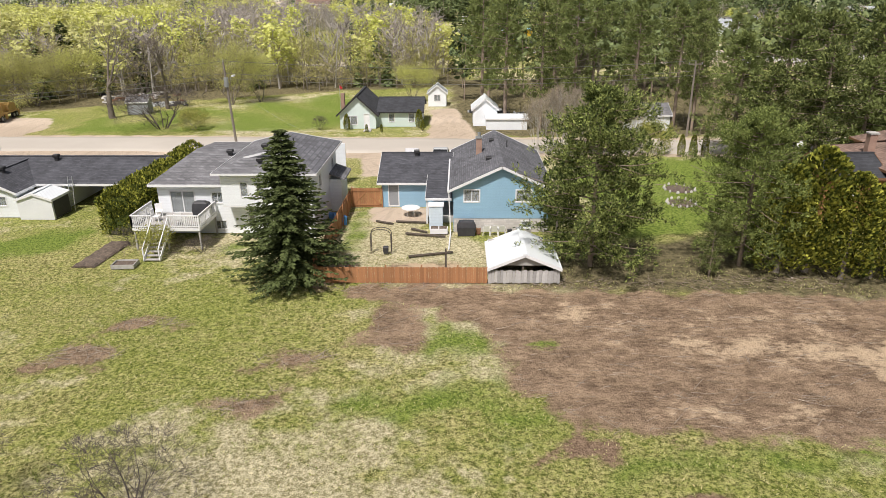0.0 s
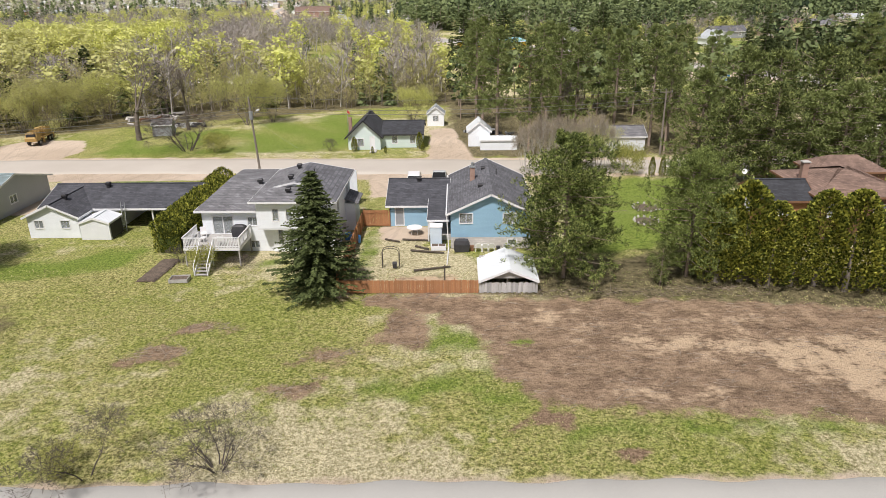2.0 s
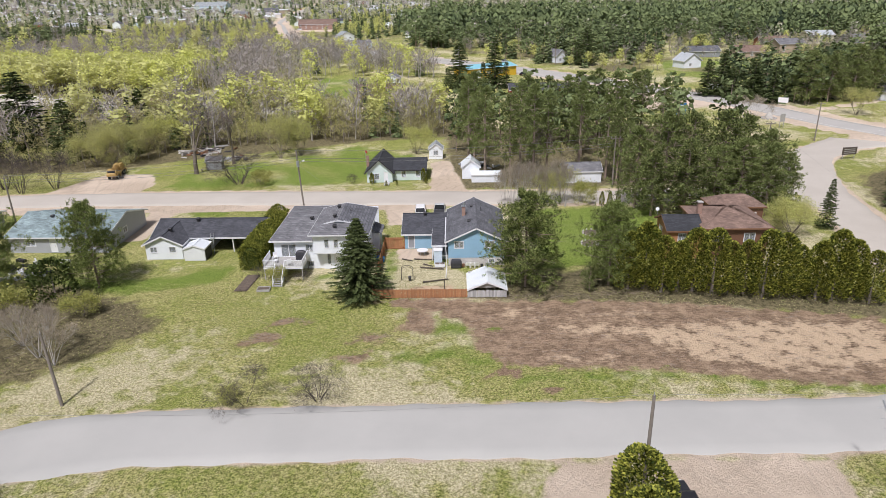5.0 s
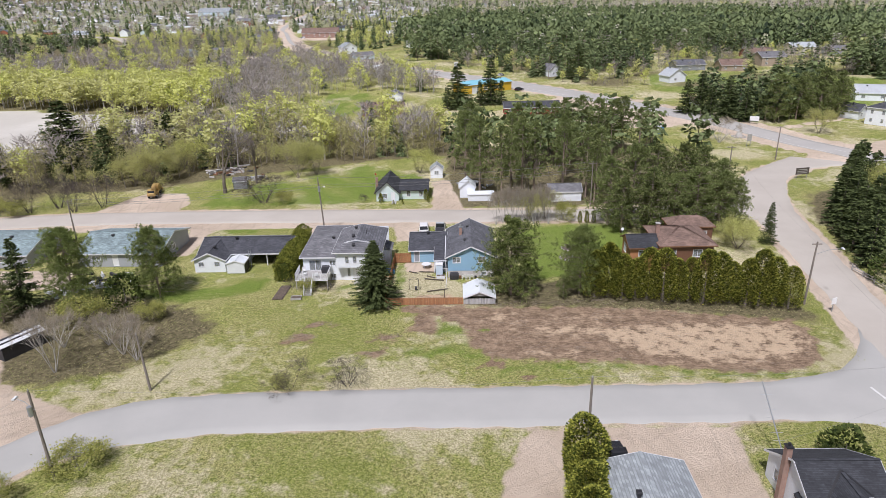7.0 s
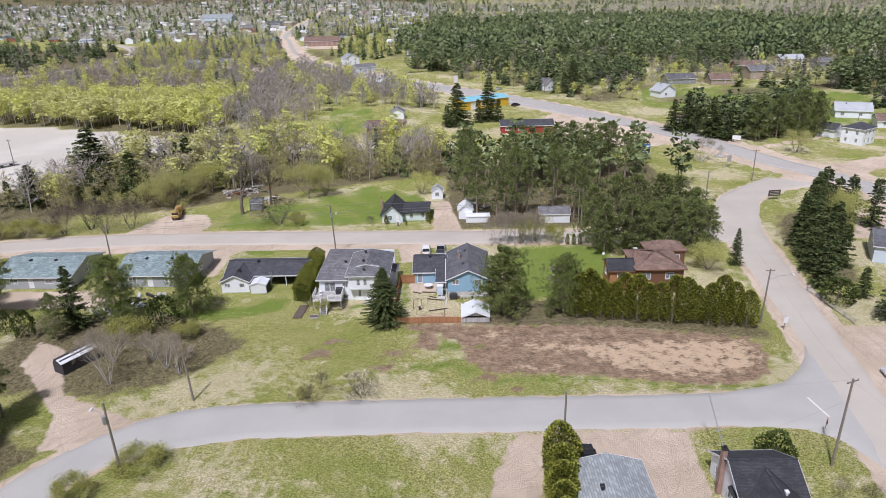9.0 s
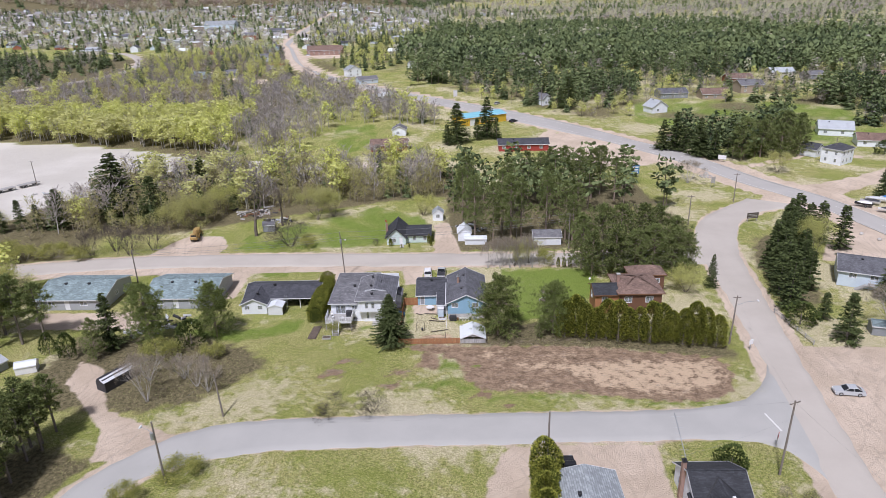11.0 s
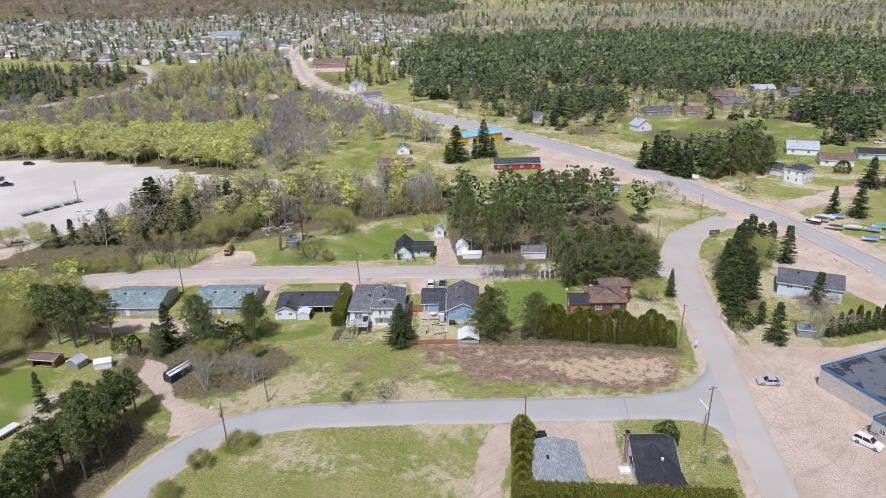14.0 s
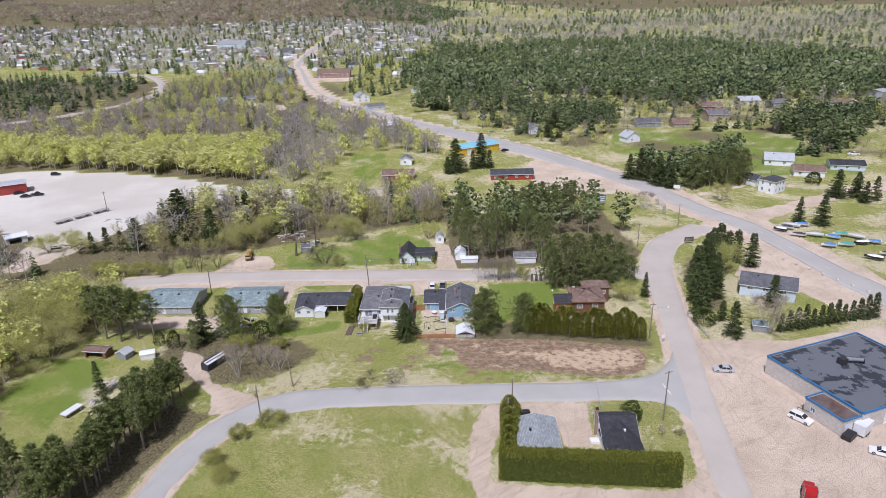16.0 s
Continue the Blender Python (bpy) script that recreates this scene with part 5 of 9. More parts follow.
        face = unit(np.c_[np.cos(az), np.sin(az), 0.9 * t - 0.15] + rnd.normal(0, 0.35, (m, 3)))
        way = unit(np.cross(face, rnd.normal(size=(m, 3))))
        L = rnd.uniform(0.085, 0.17, m)
        v = flat_sprays(pos - way * (L * 0.5)[:, None], way, face, L, L * rnd.uniform(0.6, 0.95, m))
        seg = [((0, 0, 0), (0, 0, 0.4), 0.012, 0.008)]
    tv, tf = sticks_mesh(seg, 3)
    return v, tv, tf


SMALL = {k: [small_shape(k, 5 * i + j) for i in range(4)] for j, k in enumerate(("conifer", "pine", "bud", "bare", "farcone", "farround", "haze"))}
HOUSE_SPOTS = []


def free_spot(x, y, margin):
    ok = np.ones(x.shape, bool)
    for line, half in zip(LINES, HALF):
        ok &= near_line(x, y, line[::3]) > half + margin
    for poly in SAND:
        if max(p[1] for p in poly) > 90:
            ok &= inside(x, y, poly) < -1.5
    for poly in LUSH:
        if max(p[1] for p in poly) > 90:
            ok &= inside(x, y, poly) < -1.0
    for hx, hy, hr in HOUSE_SPOTS:
        ok &= np.hypot(x - hx, y - hy) > hr
    return ok


def woods(name, kind, polys, count, h0, h1, label, seed, detail=1.0, bark="bark", margin=2.0, wide=1.0, patch=0.0, leaf=""):
    rnd = np.random.default_rng(seed)
    xs, ys = [], []
    for poly, share in polys:
        a = np.array(poly)
        lo, hi = a.min(0), a.max(0)
        got = 0
        need = int(count * share)
        for _ in range(12):
            x, y = rnd.uniform(lo[0], hi[0], need * 3), rnd.uniform(lo[1], hi[1], need * 3)
            ok = (inside(x, y, poly) > 0) & free_spot(x, y, margin)
            if patch:
                ok &= np.sin(x / patch + seed) * np.sin(y / patch * 0.8 + 2 * seed) + rnd.normal(0, 0.35, len(x)) > -0.15
            x, y = x[ok][:need - got], y[ok][:need - got]
            xs.append(x), ys.append(y)
            got += len(x)
            if got >= need:
                break
    x, y = np.concatenate(xs), np.concatenate(ys)
    n = len(x)
    z = rise(x, y) - 0.1
    h = rnd.uniform(h0, h1, n)
    az = rnd.uniform(0, 2 * np.pi, n)
    tint = np.clip(0.5 + 0.5 * np.sin(x * 0.05 + seed) * np.cos(y * 0.043 + seed) + rnd.normal(0, 0.25, n), 0, 1)
    cv, ct, sv, sf, off = [], [], [], [], 0
    for k in range(4):
        i = np.arange(k, n, 4)
        if not len(i):
            continue
        v, tv, tf = SMALL[kind][k]
        if detail < 1 and leaf:
            v = v[:36 * 4]
        elif detail < 1:
            keep = rnd.permutation(len(v) // 4)[:max(12, int(len(v) // 4 * detail))]
            c = v.reshape(-1, 4, 3)[keep]
            m = c.mean(1, keepdims=True)
            v = ((c - m) * min(2.6, detail ** -0.5) + m).reshape(-1, 3)
        co, si = np.cos(az[i])[:, None], np.sin(az[i])[:, None]

        def put(q):
            w = wide * (0.85 + 0.3 * tint[i])[:, None]
            return np.stack([(q[:, 0] * co - q[:, 1] * si) * h[i, None] * w + x[i, None], (q[:, 0] * si + q[:, 1] * co) * h[i, None] * w + y[i, None], q[:, 2] * h[i, None] + z[i, None]], -1)

        cv.append(put(v).reshape(-1, 3))
        ct.append(np.repeat(tint[i], len(v)))
        if detail > 0.5 and not leaf:
            p = put(tv).reshape(-1, 3)
            sv.append(p)
            sf.append((tf[None] + (len(tv) * np.arange(len(i)))[:, None, None]).reshape(-1, 4) + off)
            off += len(p)
    cv = np.concatenate(cv)
    mat = {"conifer": "woods_conifer", "pine": "woods_conifer", "bud": "woods_buds", "bare": "woods_bare", "haze": "woods_haze"}.get(kind)
    w = new(name, quad_mesh(name, cv, quads(len(cv) // 4), MAT[leaf or mat], np.concatenate(ct)))
    tagged(w, label, "woods", kind="stuff")
    if sv:
        t = new("woods_trunks", quad_mesh("woods_trunks", np.concatenate(sv), np.concatenate(sf), MAT[bark]))
        tagged(t, "thin grey trunks of the wood", "woods", kind="stuff")


# ---------------------------------------------------------------- buildings
def cells(length, height, holes):
    us = sorted({0.0, length, *[h[0] for h in holes], *[h[1] for h in holes]})
    zs = sorted({0.0, height, *[h[2] for h in holes], *[h[3] for h in holes]})
    for a, b in zip(us, us[1:]):
        for c, d in zip(zs, zs[1:]):
            if not any(h[0] <= a + 1e-6 and b <= h[1] + 1e-6 and h[2] <= c + 1e-6 and d <= h[3] + 1e-6 for h in holes):
                yield a, b, c, d


def wall(parent, p, q, h, material, openings=(), z0=0.0, gable=0.0, peak=0.5, th=0.16, frame="trim_white", name="wall"):
    """A wall from p to q, its outside to the right of the way. openings: (kind, u0, u1, z0, z1), kind window, door or void."""
    p, q = Vector((*p, z0)), Vector((*q, z0))
    L = (q - p).length
    d = (q - p).normalized()
    inn = Vector((-d.y, d.x, 0))
    m = Matrix((( d.x, inn.x, 0, p.x), (d.y, inn.y, 0, p.y), (0, 0, 1, z0), (0, 0, 0, 1)))
    g, index, edges = Geo(), {}, {}

    def corner(u, z, back):
        key = (round(u, 4), round(z, 4), back)
        if key not in index:
            index[key] = len(g.v)
            g.v.append((u, th if back else 0.0, z))
        return index[key]

    def sheet(pts):
        g.f.append(tuple(corner(u, z, 0) for u, z in pts))
        g.f.append(tuple(corner(u, z, 1) for u, z in pts[::-1]))
        for a, b in zip(pts, pts[1:] + pts[:1]):
            edges.setdefault(frozenset((a, b)), []).append((a, b))

    us = sorted({0.0, L, *[o[1] for o in openings], *[o[2] for o in openings]})
    for a, b, c, e in cells(L, h, [o[1:] for o in openings]):
        sheet([(a, c), (b, c), (b, e), (a, e)])
    if gable:
        sheet([(u, h) for u in us] + [(L * peak, h + gable)])
        for a, b in zip(us, us[1:]):
            edges.pop(frozenset(((a, h), (b, h))), None)
    for e in edges.values():
        if len(e) == 1:
            (u0, z0_), (u1, z1_) = e[0]
            g.f.append((corner(u0, z0_, 1), corner(u1, z1_, 1), corner(u1, z1_, 0), corner(u0, z0_, 0)))
    g.part(name, material, parent, at=m)
    for kind, a, b, c, e in openings:
        if kind == "void":
            continue
        w = 0.07
        f = Geo().box(a - w, -0.03, c - w, a + 0.02, 0.1, e + w).box(b - 0.02, -0.03, c - w, b + w, 0.1, e + w).box(a + 0.02, -0.03, e - 0.02, b - 0.02, 0.1, e + w).box(a + 0.02, -0.045, c - w, b - 0.02, 0.1, c + 0.02)
        if kind == "window":
            if b - a > 0.9:
                f.box((a + b) / 2 - 0.025, 0.0, c + 0.02, (a + b) / 2 + 0.025, 0.08, e - 0.02)
            fr = f.part("window", frame, parent, at=m)
            Geo().box(a + 0.02, 0.05, c + 0.02, b - 0.02, 0.06, e - 0.02).part("pane", "glass", fr)
        elif kind == "glassdoor":
            f.box((a + b) / 2 - 0.04, 0.0, c + 0.02, (a + b) / 2 + 0.04, 0.08, e - 0.02)
            fr = f.part("door", frame, parent, at=m)
            Geo().box(a + 0.02, 0.05, c + 0.02, b - 0.02, 0.06, e - 0.02).part("pane", "glass", fr)
        else:
            f.part("door_frame", frame, parent, at=m)
            dr = Geo().box(a + 0.02, 0.04, c + 0.02, b - 0.02, 0.09, e - 0.02).part("door", {"door": "paint_white", "greydoor": "siding_grey", "garagedoor": "metal_white"}[kind], parent, at=m)
            if kind != "garagedoor":
                Geo().tube((b - 0.12, 0.04, c + 0.95), (b - 0.12, -0.03, c + 0.95), 0.03).part("handle", "galvanised", dr)


def edge_board(g, p, q, h=0.2, t=0.03):
    g.beam((p[0], p[1], p[2] - h / 2 + 0.03), (q[0], q[1], q[2] - h / 2 + 0.03), t, h)


def gable_roof(parent, x0, x1, y0, y1, ze, rise_, material, ridge="x", over=0.45, th=0.1, trim="trim_white", centre=None, ends=(1, 1)):
    """Roof over the walls x0..x1, y0..y1 with wall heads at ze and the ridge rise_ above them."""
    o0, o1 = over * ends[0], over * ends[1]
    if ridge == "x":
        c = (y0 + y1) / 2 if centre is None else centre
        s0, s1 = rise_ / (c - y0), rise_ / (y1 - c)
        a, b, zr = x0 - o0, x1 + o1, ze + rise_ + th
        n0, n1 = (y0 - over, ze - over * s0 + th), (y1 + over, ze - over * s1 + th)
        lo = [(a, n0[0], n0[1]), (b, n0[0], n0[1])]
        hi = [(a, n1[0], n1[1]), (b, n1[0], n1[1])]
        rg = [(a, c, zr), (b, c, zr)]
        polys = ([lo[0], lo[1], rg[1], rg[0]], [rg[0], rg[1], hi[1], hi[0]])
    else:
        c = (x0 + x1) / 2 if centre is None else centre
        s0, s1 = rise_ / (c - x0), rise_ / (x1 - c)
        a, b, zr = y0 - o0, y1 + o1, ze + rise_ + th
        n0, n1 = (x0 - over, ze - over * s0 + th), (x1 + over, ze - over * s1 + th)
        lo = [(n0[0], a, n0[1]), (n0[0], b, n0[1])]
        hi = [(n1[0], a, n1[1]), (n1[0], b, n1[1])]
        rg = [(c, a, zr), (c, b, zr)]
        polys = ([lo[0], rg[0], rg[1], lo[1]], [rg[0], hi[0], hi[1], rg[1]])
    for p in polys:
        Geo().slab(p, th).part("roof", material, parent)
    for e in (lo, hi, (lo[0], rg[0]), (rg[0], hi[0]), (lo[1], rg[1]), (rg[1], hi[1])):
        g = Geo()
        edge_board(g, *e)
        g.part("fascia", trim, parent)
    cap = Geo()
    cap.beam((rg[0][0], rg[0][1], rg[0][2] + 0.01), (rg[1][0], rg[1][1], rg[1][2] + 0.01), 0.3, 0.05)
    cap.part("ridge_cap", material, parent)


def hip_roof(parent, x0, x1, y0, y1, ze, rise_, material, over=0.45, th=0.1, trim="trim_white", inset=None, ridge="x"):
    x0, x1, y0, y1 = x0 - over, x1 + over, y0 - over, y1 + over
    z0, z1 = ze - 0.05 + th, ze + rise_ + th
    if ridge == "x":
        k = inset if inset is not None else (y1 - y0) / 2
        k0, k1 = (k, k) if not isinstance(k, tuple) else k
        c = (y0 + y1) / 2
        a, b = (x0 + k0, c, z1), (x1 - k1, c, z1)
    else:
        k = inset if inset is not None else (x1 - x0) / 2
        k0, k1 = (k, k) if not isinstance(k, tuple) else k
        c = (x0 + x1) / 2
        a, b = (c, y0 + k0, z1), (c, y1 - k1, z1)
    p = [(x0, y0, z0), (x1, y0, z0), (x1, y1, z0), (x0, y1, z0)]
    polys = ([p[0], p[1], b, a], [p[1], p[2], b], [p[2], p[3], a, b], [p[3], p[0], a]) if ridge == "x" else ([p[0], p[1], a], [p[1], p[2], b, a], [p[2], p[3], b], [p[3], p[0], a, b])
    for q in polys:
        Geo().slab(q, th).part("roof", material, parent)
    for i in range(4):
        g = Geo()
        edge_board(g, p[i], p[(i + 1) % 4])
        g.part("fascia", trim, parent)


def roof_vent(parent, x, y, z, material="black_metal", s=0.22):
    Geo().loft([[(x + a * k, y + b * k, z + h) for a, b in ((-s, -s), (s, -s), (s, s), (-s, s))] for k, h in ((0.7, -0.15), (0.7, 0.12), (1.1, 0.2), (1.1, 0.4), (0.9, 0.45))]).part("roof_vent", material, parent)


def box_walls(parent, x0, x1, y0, y1, h, material, near=(), right=(), far=(), left=(), z0=0.0, gable=0.0, ridge="x"):
    gx_, gy_ = (gable, 0) if ridge == "x" else (0, gable)
    wall(parent, (x0, y0), (x1, y0), h, material, near, z0, gy_)
    wall(parent, (x1, y0 + 0.16), (x1, y1 - 0.16), h, material, right, z0, gx_)
    wall(parent, (x1, y1), (x0, y1), h, material, far, z0, gy_)
    wall(parent, (x0, y1 - 0.16), (x0, y0 + 0.16), h, material, left, z0, gx_)


def wins(*spans, z=(1.0, 2.0)):
    return [("window", a, b, *z) for a, b in spans]


def simple_house(name, x, y, rz, w, d, h, rise_, siding, roof, label, ridge="x", near=(), left=(), right=(), category="house", storeys=1, vents=1, group="", over=0.45):
    """A plain house centred on x, y: walls with windows and a gable roof."""
    t = thing(name, x, y, rz, label, category, group, float(rise(x, y)))
    box_walls(t, -w / 2, w / 2, -d / 2, d / 2, h, siding, near, right, (), left, 0, rise_, ridge)
    gable_roof(t, -w / 2, w / 2, -d / 2, d / 2, h, rise_, roof, ridge, over)
    for k in range(vents):
        roof_vent(t, -w * 0.2 + k * w * 0.35, -d * 0.12 if ridge == "x" else 0.0, h + rise_ * (0.78 if ridge == "x" else 1.02))
    HOUSE_SPOTS.append((x, y, max(w, d) * 0.62))
    return t


# the blue split-level house
blue = thing("blue_house", 2.0, 61.5, 0, "pale blue split-level house with dark shingle roof", "house")
X = lambda v: v - 2.0
Yb = lambda v: v - 61.5
wall(blue, (X(-1.75), Yb(54.9)), (X(5.75), Yb(54.9)), 1.15, "block", [("window", 5.4, 6.2, 0.35, 0.9)], 0)
wall(blue, (X(-1.78), Yb(54.88)), (X(5.78), Yb(54.88)), 2.5, "siding_blue", wins((0.85, 2.05), (4.95, 6.15), z=(1.4, 2.35)), 1.15, 1.75, 0.5)
wall(blue, (X(5.78), Yb(55.04)), (X(5.78), Yb(68.0)), 3.65, "siding_blue", wins((2, 3.2), (6, 7.2), z=(2.5, 3.4)))
wall(blue, (X(5.78), Yb(68.0)), (X(-1.78), Yb(68.0)), 3.65, "siding_blue", wins((2, 4), z=(2.5, 3.4)), 0, 1.75)
wall(blue, (X(-1.78), Yb(67.84)), (X(-1.78), Yb(55.04)), 3.65, "siding_blue", [("greydoor", 8.9, 9.7, 0.9, 2.9)])
gable_roof(blue, X(-1.78), X(5.78), Yb(54.9), Yb(68.0), 3.65, 1.75, "shingle_charcoal", "y", 0.45)
wall(blue, (X(-8.2), Yb(61.4)), (X(-1.8), Yb(61.4)), 2.35, "siding_blue", [("greydoor", 0.6, 1.45, 0.12, 2.1), ("window", 4.2, 5.4, 1.25, 2.0)])
wall(blue, (X(-8.2), Yb(70.0)), (X(-8.2), Yb(61.56)), 2.35, "siding_blue", (), 0, 1.5)
wall(blue, (X(-1.95), Yb(70.2)), (X(-8.2), Yb(70.2)), 2.35, "siding_blue", [("garagedoor", 1, 4, 0, 2.1)])
gable_roof(blue, X(-8.2), X(-1.9), Yb(61.4), Yb(70.2), 2.35, 1.5, "shingle_dark", "x", 0.4, ends=(1, 0))
roof_vent(blue, X(-5.3), Yb(65.3), 3.85)
for vx, vy in ((1.1, 58.5), (1.6, 64.5)):
    roof_vent(blue, X(vx), Yb(vy), 5.25 - abs(vx - 2) * 0.4)
Geo().tube((X(2.9), Yb(63.0), 5.0), (X(2.9), Yb(63.0), 5.7), 0.05).part("vent_pipe", "black_metal", blue)
ch = Geo().box(X(0.15), Yb(61.9), 4.4, X(0.65), Yb(62.4), 6.1).part("chimney", "brick", blue, "narrow brick chimney with metal cap")
Geo().box(X(0.08), Yb(61.83), 6.1, X(0.72), Yb(62.47), 6.2).tube((X(0.4), Yb(62.15), 6.2), (X(0.4), Yb(62.15), 6.6), 0.14).part("cap", "galvanised", ch)
Geo().slab([(X(-4.1), Yb(56.7), 2.25), (X(-1.9), Yb(56.7), 2.25), (X(-1.9), Yb(61.3), 3.0), (X(-4.1), Yb(61.3), 3.0)], 0.12).part("porch_roof", "shingle_dark", blue)
g = Geo()
edge_board(g, (X(-4.1), Yb(56.68), 2.25), (X(-1.9), Yb(56.68), 2.25))
edge_board(g, (X(-4.12), Yb(56.7), 2.25), (X(-4.12), Yb(61.3), 3.0))
g.part("fascia", "trim_white", blue)
Geo().box(X(-4.05), Yb(56.8), 0, X(-3.93), Yb(56.92), 2.1).part("porch_post", "trim_white", blue)
Geo().box(X(-4.1), Yb(57.2), 0, X(-1.8), Yb(61.3), 0.5).part("porch_step", "concrete", blue)
g = Geo().beam((X(-2.15), Yb(54.55), 3.45), (X(-2.0), Yb(54.7), 0.1), 0.09, 0.09).beam((X(-2.0), Yb(54.7), 0.1), (X(-2.1), Yb(50.8), 0.06), 0.09, 0.09).beam((X(-2.2), Yb(54.5), 3.55), (X(-2.2), Yb(68.3), 3.55), 0.12, 0.1)
g.part("downspout", "trim_white", blue)
HOUSE_SPOTS.append((2, 61, 10))

cab = thing("storage_cabinet", -3.2, 55.9, 0, "pale blue garden cabinet beside the porch", "cabinet")
Geo().box(-0.55, -0.5, 0, 0.55, 0.5, 1.95).part("body", "siding_pale_blue", cab)
Geo().box(-0.62, -0.57, 1.95, 0.62, 0.57, 2.03).part("lid", "paint_white", cab)
for sx in (-0.27, 0.27):
    Geo().box(sx - 0.24, -0.53, 0.1, sx + 0.24, -0.5, 1.85).part("door", "siding_pale_blue", cab)
pl = thing("planter_box", -2.95, 54.7, 0, "white planter box with dark soil", "planter")
Geo().box(-0.7, -0.35, 0, 0.7, 0.35, 0.42).part("body", "paint_white", pl)
for sx in (-0.34, 0.34):
    Geo().box(sx - 0.3, -0.28, 0.42, sx + 0.3, 0.28, 0.46).part("soil", "bed_soil", pl)

# the white house
wh = thing("white_house", -18.5, 60.0, 0, "white two-level house with worn grey shingle roofs", "house")
X2, Y2 = (lambda v: v + 18.5), (lambda v: v - 60.0)
wall(wh, (X2(-25.2), Y2(54.5)), (X2(-18.6), Y2(54.5)), 4.1, "siding_white", [("glassdoor", 1.0, 2.9, 1.75, 3.5), ("window", 4.3, 5.2, 2.55, 3.4), ("window", 4.3, 5.2, 0.35, 1.05)])
wall(wh, (X2(-25.2), Y2(69.0)), (X2(-25.2), Y2(54.66)), 4.1, "siding_white", wins((4, 5.2), (8, 9.2), z=(2, 3)))
wall(wh, (X2(-12.6), Y2(69.0)), (X2(-25.2), Y2(69.0)), 4.1, "siding_white", [("garagedoor", 8, 11, 0, 2.2)] + wins((2, 3.6), z=(1.8, 3)))
hip_roof(wh, X2(-25.2), X2(-17.0), Y2(54.5), Y2(69.0), 4.1, 1.05, "shingle_grey", 0.5, inset=(1.2, 0.2))
wall(wh, (X2(-18.6), Y2(54.3)), (X2(-12.6), Y2(54.3)), 2.7, "siding_white", [("window", 0.55, 1.0, 0.7, 2.3), ("door", 1.5, 2.4, 0.15, 2.25), ("window", 3.9, 5.0, 1.0, 2.0)])
wall(wh, (X2(-19.6), Y2(53.2)), (X2(-12.6), Y2(53.2)), 2.6, "siding_white", [("window", 1.5, 2.05, 0.75, 1.9), ("window", 2.75, 3.3, 0.75, 1.9), ("window", 4.6, 5.6, 0.75, 1.7)], 2.7)
Geo().slab([(X2(-19.6), Y2(53.2), 2.72), (X2(-12.6), Y2(53.2), 2.72), (X2(-12.6), Y2(54.4), 2.72), (X2(-19.6), Y2(54.4), 2.72)], 0.12).part("soffit", "trim_white", wh)
wall(wh, (X2(-12.6), Y2(53.36)), (X2(-12.6), Y2(63.8)), 5.3, "siding_white", wins((2.5, 3.4), (8, 9), z=(3.4, 4.4)))
wall(wh, (X2(-12.6), Y2(63.8)), (X2(-19.6), Y2(63.8)), 5.3, "siding_white", wins((2, 4), z=(3, 4.3)), 0, 0.75, 0.585)
wall(wh, (X2(-19.6), Y2(63.64)), (X2(-19.6), Y2(53.36)), 2.6, "siding_white", (), 2.7)
# roof with a small gable above its hip
ov = 0.5
ex0, ex1, ey0, ey1, ze, zr, cx = X2(-20.1), X2(-12.05), Y2(53.2 - ov), Y2(63.8 + ov), 5.38, 6.22, X2(-16.7)
gy_hip, zg = Y2(56.6), 5.8
gl, gr_ = (cx - ex0) * (zr - zg) / (zr - ze), (ex1 - cx) * (zr - zg) / (zr - ze)
Geo().slab([(ex0, ey0, ze), (cx - gl, gy_hip, zg), (cx, gy_hip - 0.3, zr), (cx, ey1, zr), (ex0, ey1, ze)], 0.1).part("roof", "shingle_grey", wh)
# darker shingle colour here paints in the shade of the right slope
Geo().slab([(ex1, ey0, ze), (ex1, ey1, ze), (cx, ey1, zr), (cx, gy_hip - 0.3, zr), (cx + gr_, gy_hip, zg)], 0.1).part("roof", "shingle_charcoal", wh)
Geo().slab([(ex0, ey0, ze), (ex1, ey0, ze), (cx + gr_, gy_hip, zg), (cx - gl, gy_hip, zg)], 0.1).part("roof", "shingle_grey", wh)
Geo().add([(cx - gl, gy_hip - 0.02, zg), (cx + gr_, gy_hip - 0.02, zg), (cx, gy_hip - 0.02, zr), (cx - gl, gy_hip + 0.1, zg), (cx + gr_, gy_hip + 0.1, zg), (cx, gy_hip + 0.1, zr)], [(0, 1, 2), (5, 4, 3), (1, 4, 5, 2), (3, 0, 2, 5)]).part("gablet", "siding_white", wh)
g = Geo()
for a, b in (((ex0, ey0, ze), (ex1, ey0, ze)), ((ex1, ey0, ze), (ex1, ey1, ze)), ((ex0, ey1, ze), (ex0, ey0, ze)), ((ex1, ey1, ze), (cx, ey1, zr)), ((ex0, ey1, ze), (cx, ey1, zr)), ((cx - gl - 0.2, gy_hip - 0.3, zg), (cx, gy_hip - 0.3, zr)), ((cx + gr_ + 0.2, gy_hip - 0.3, zg), (cx, gy_hip - 0.3, zr))):
    edge_board(g, a, b, 0.16)
g.part("fascia", "trim_white", wh)
for vx, vy, vz in ((-17.4, 62.3, 6.1), (-17.3, 58.0, 6.1), (-21.0, 60.2, 5.1), (-16.9, 55.0, 5.65)):
    roof_vent(wh, X2(vx), Y2(vy), vz)
Geo().tube((X2(-15.4), Y2(60), 5.9), (X2(-15.4), Y2(60), 6.6), 0.05).part("vent_pipe", "black_metal", wh)
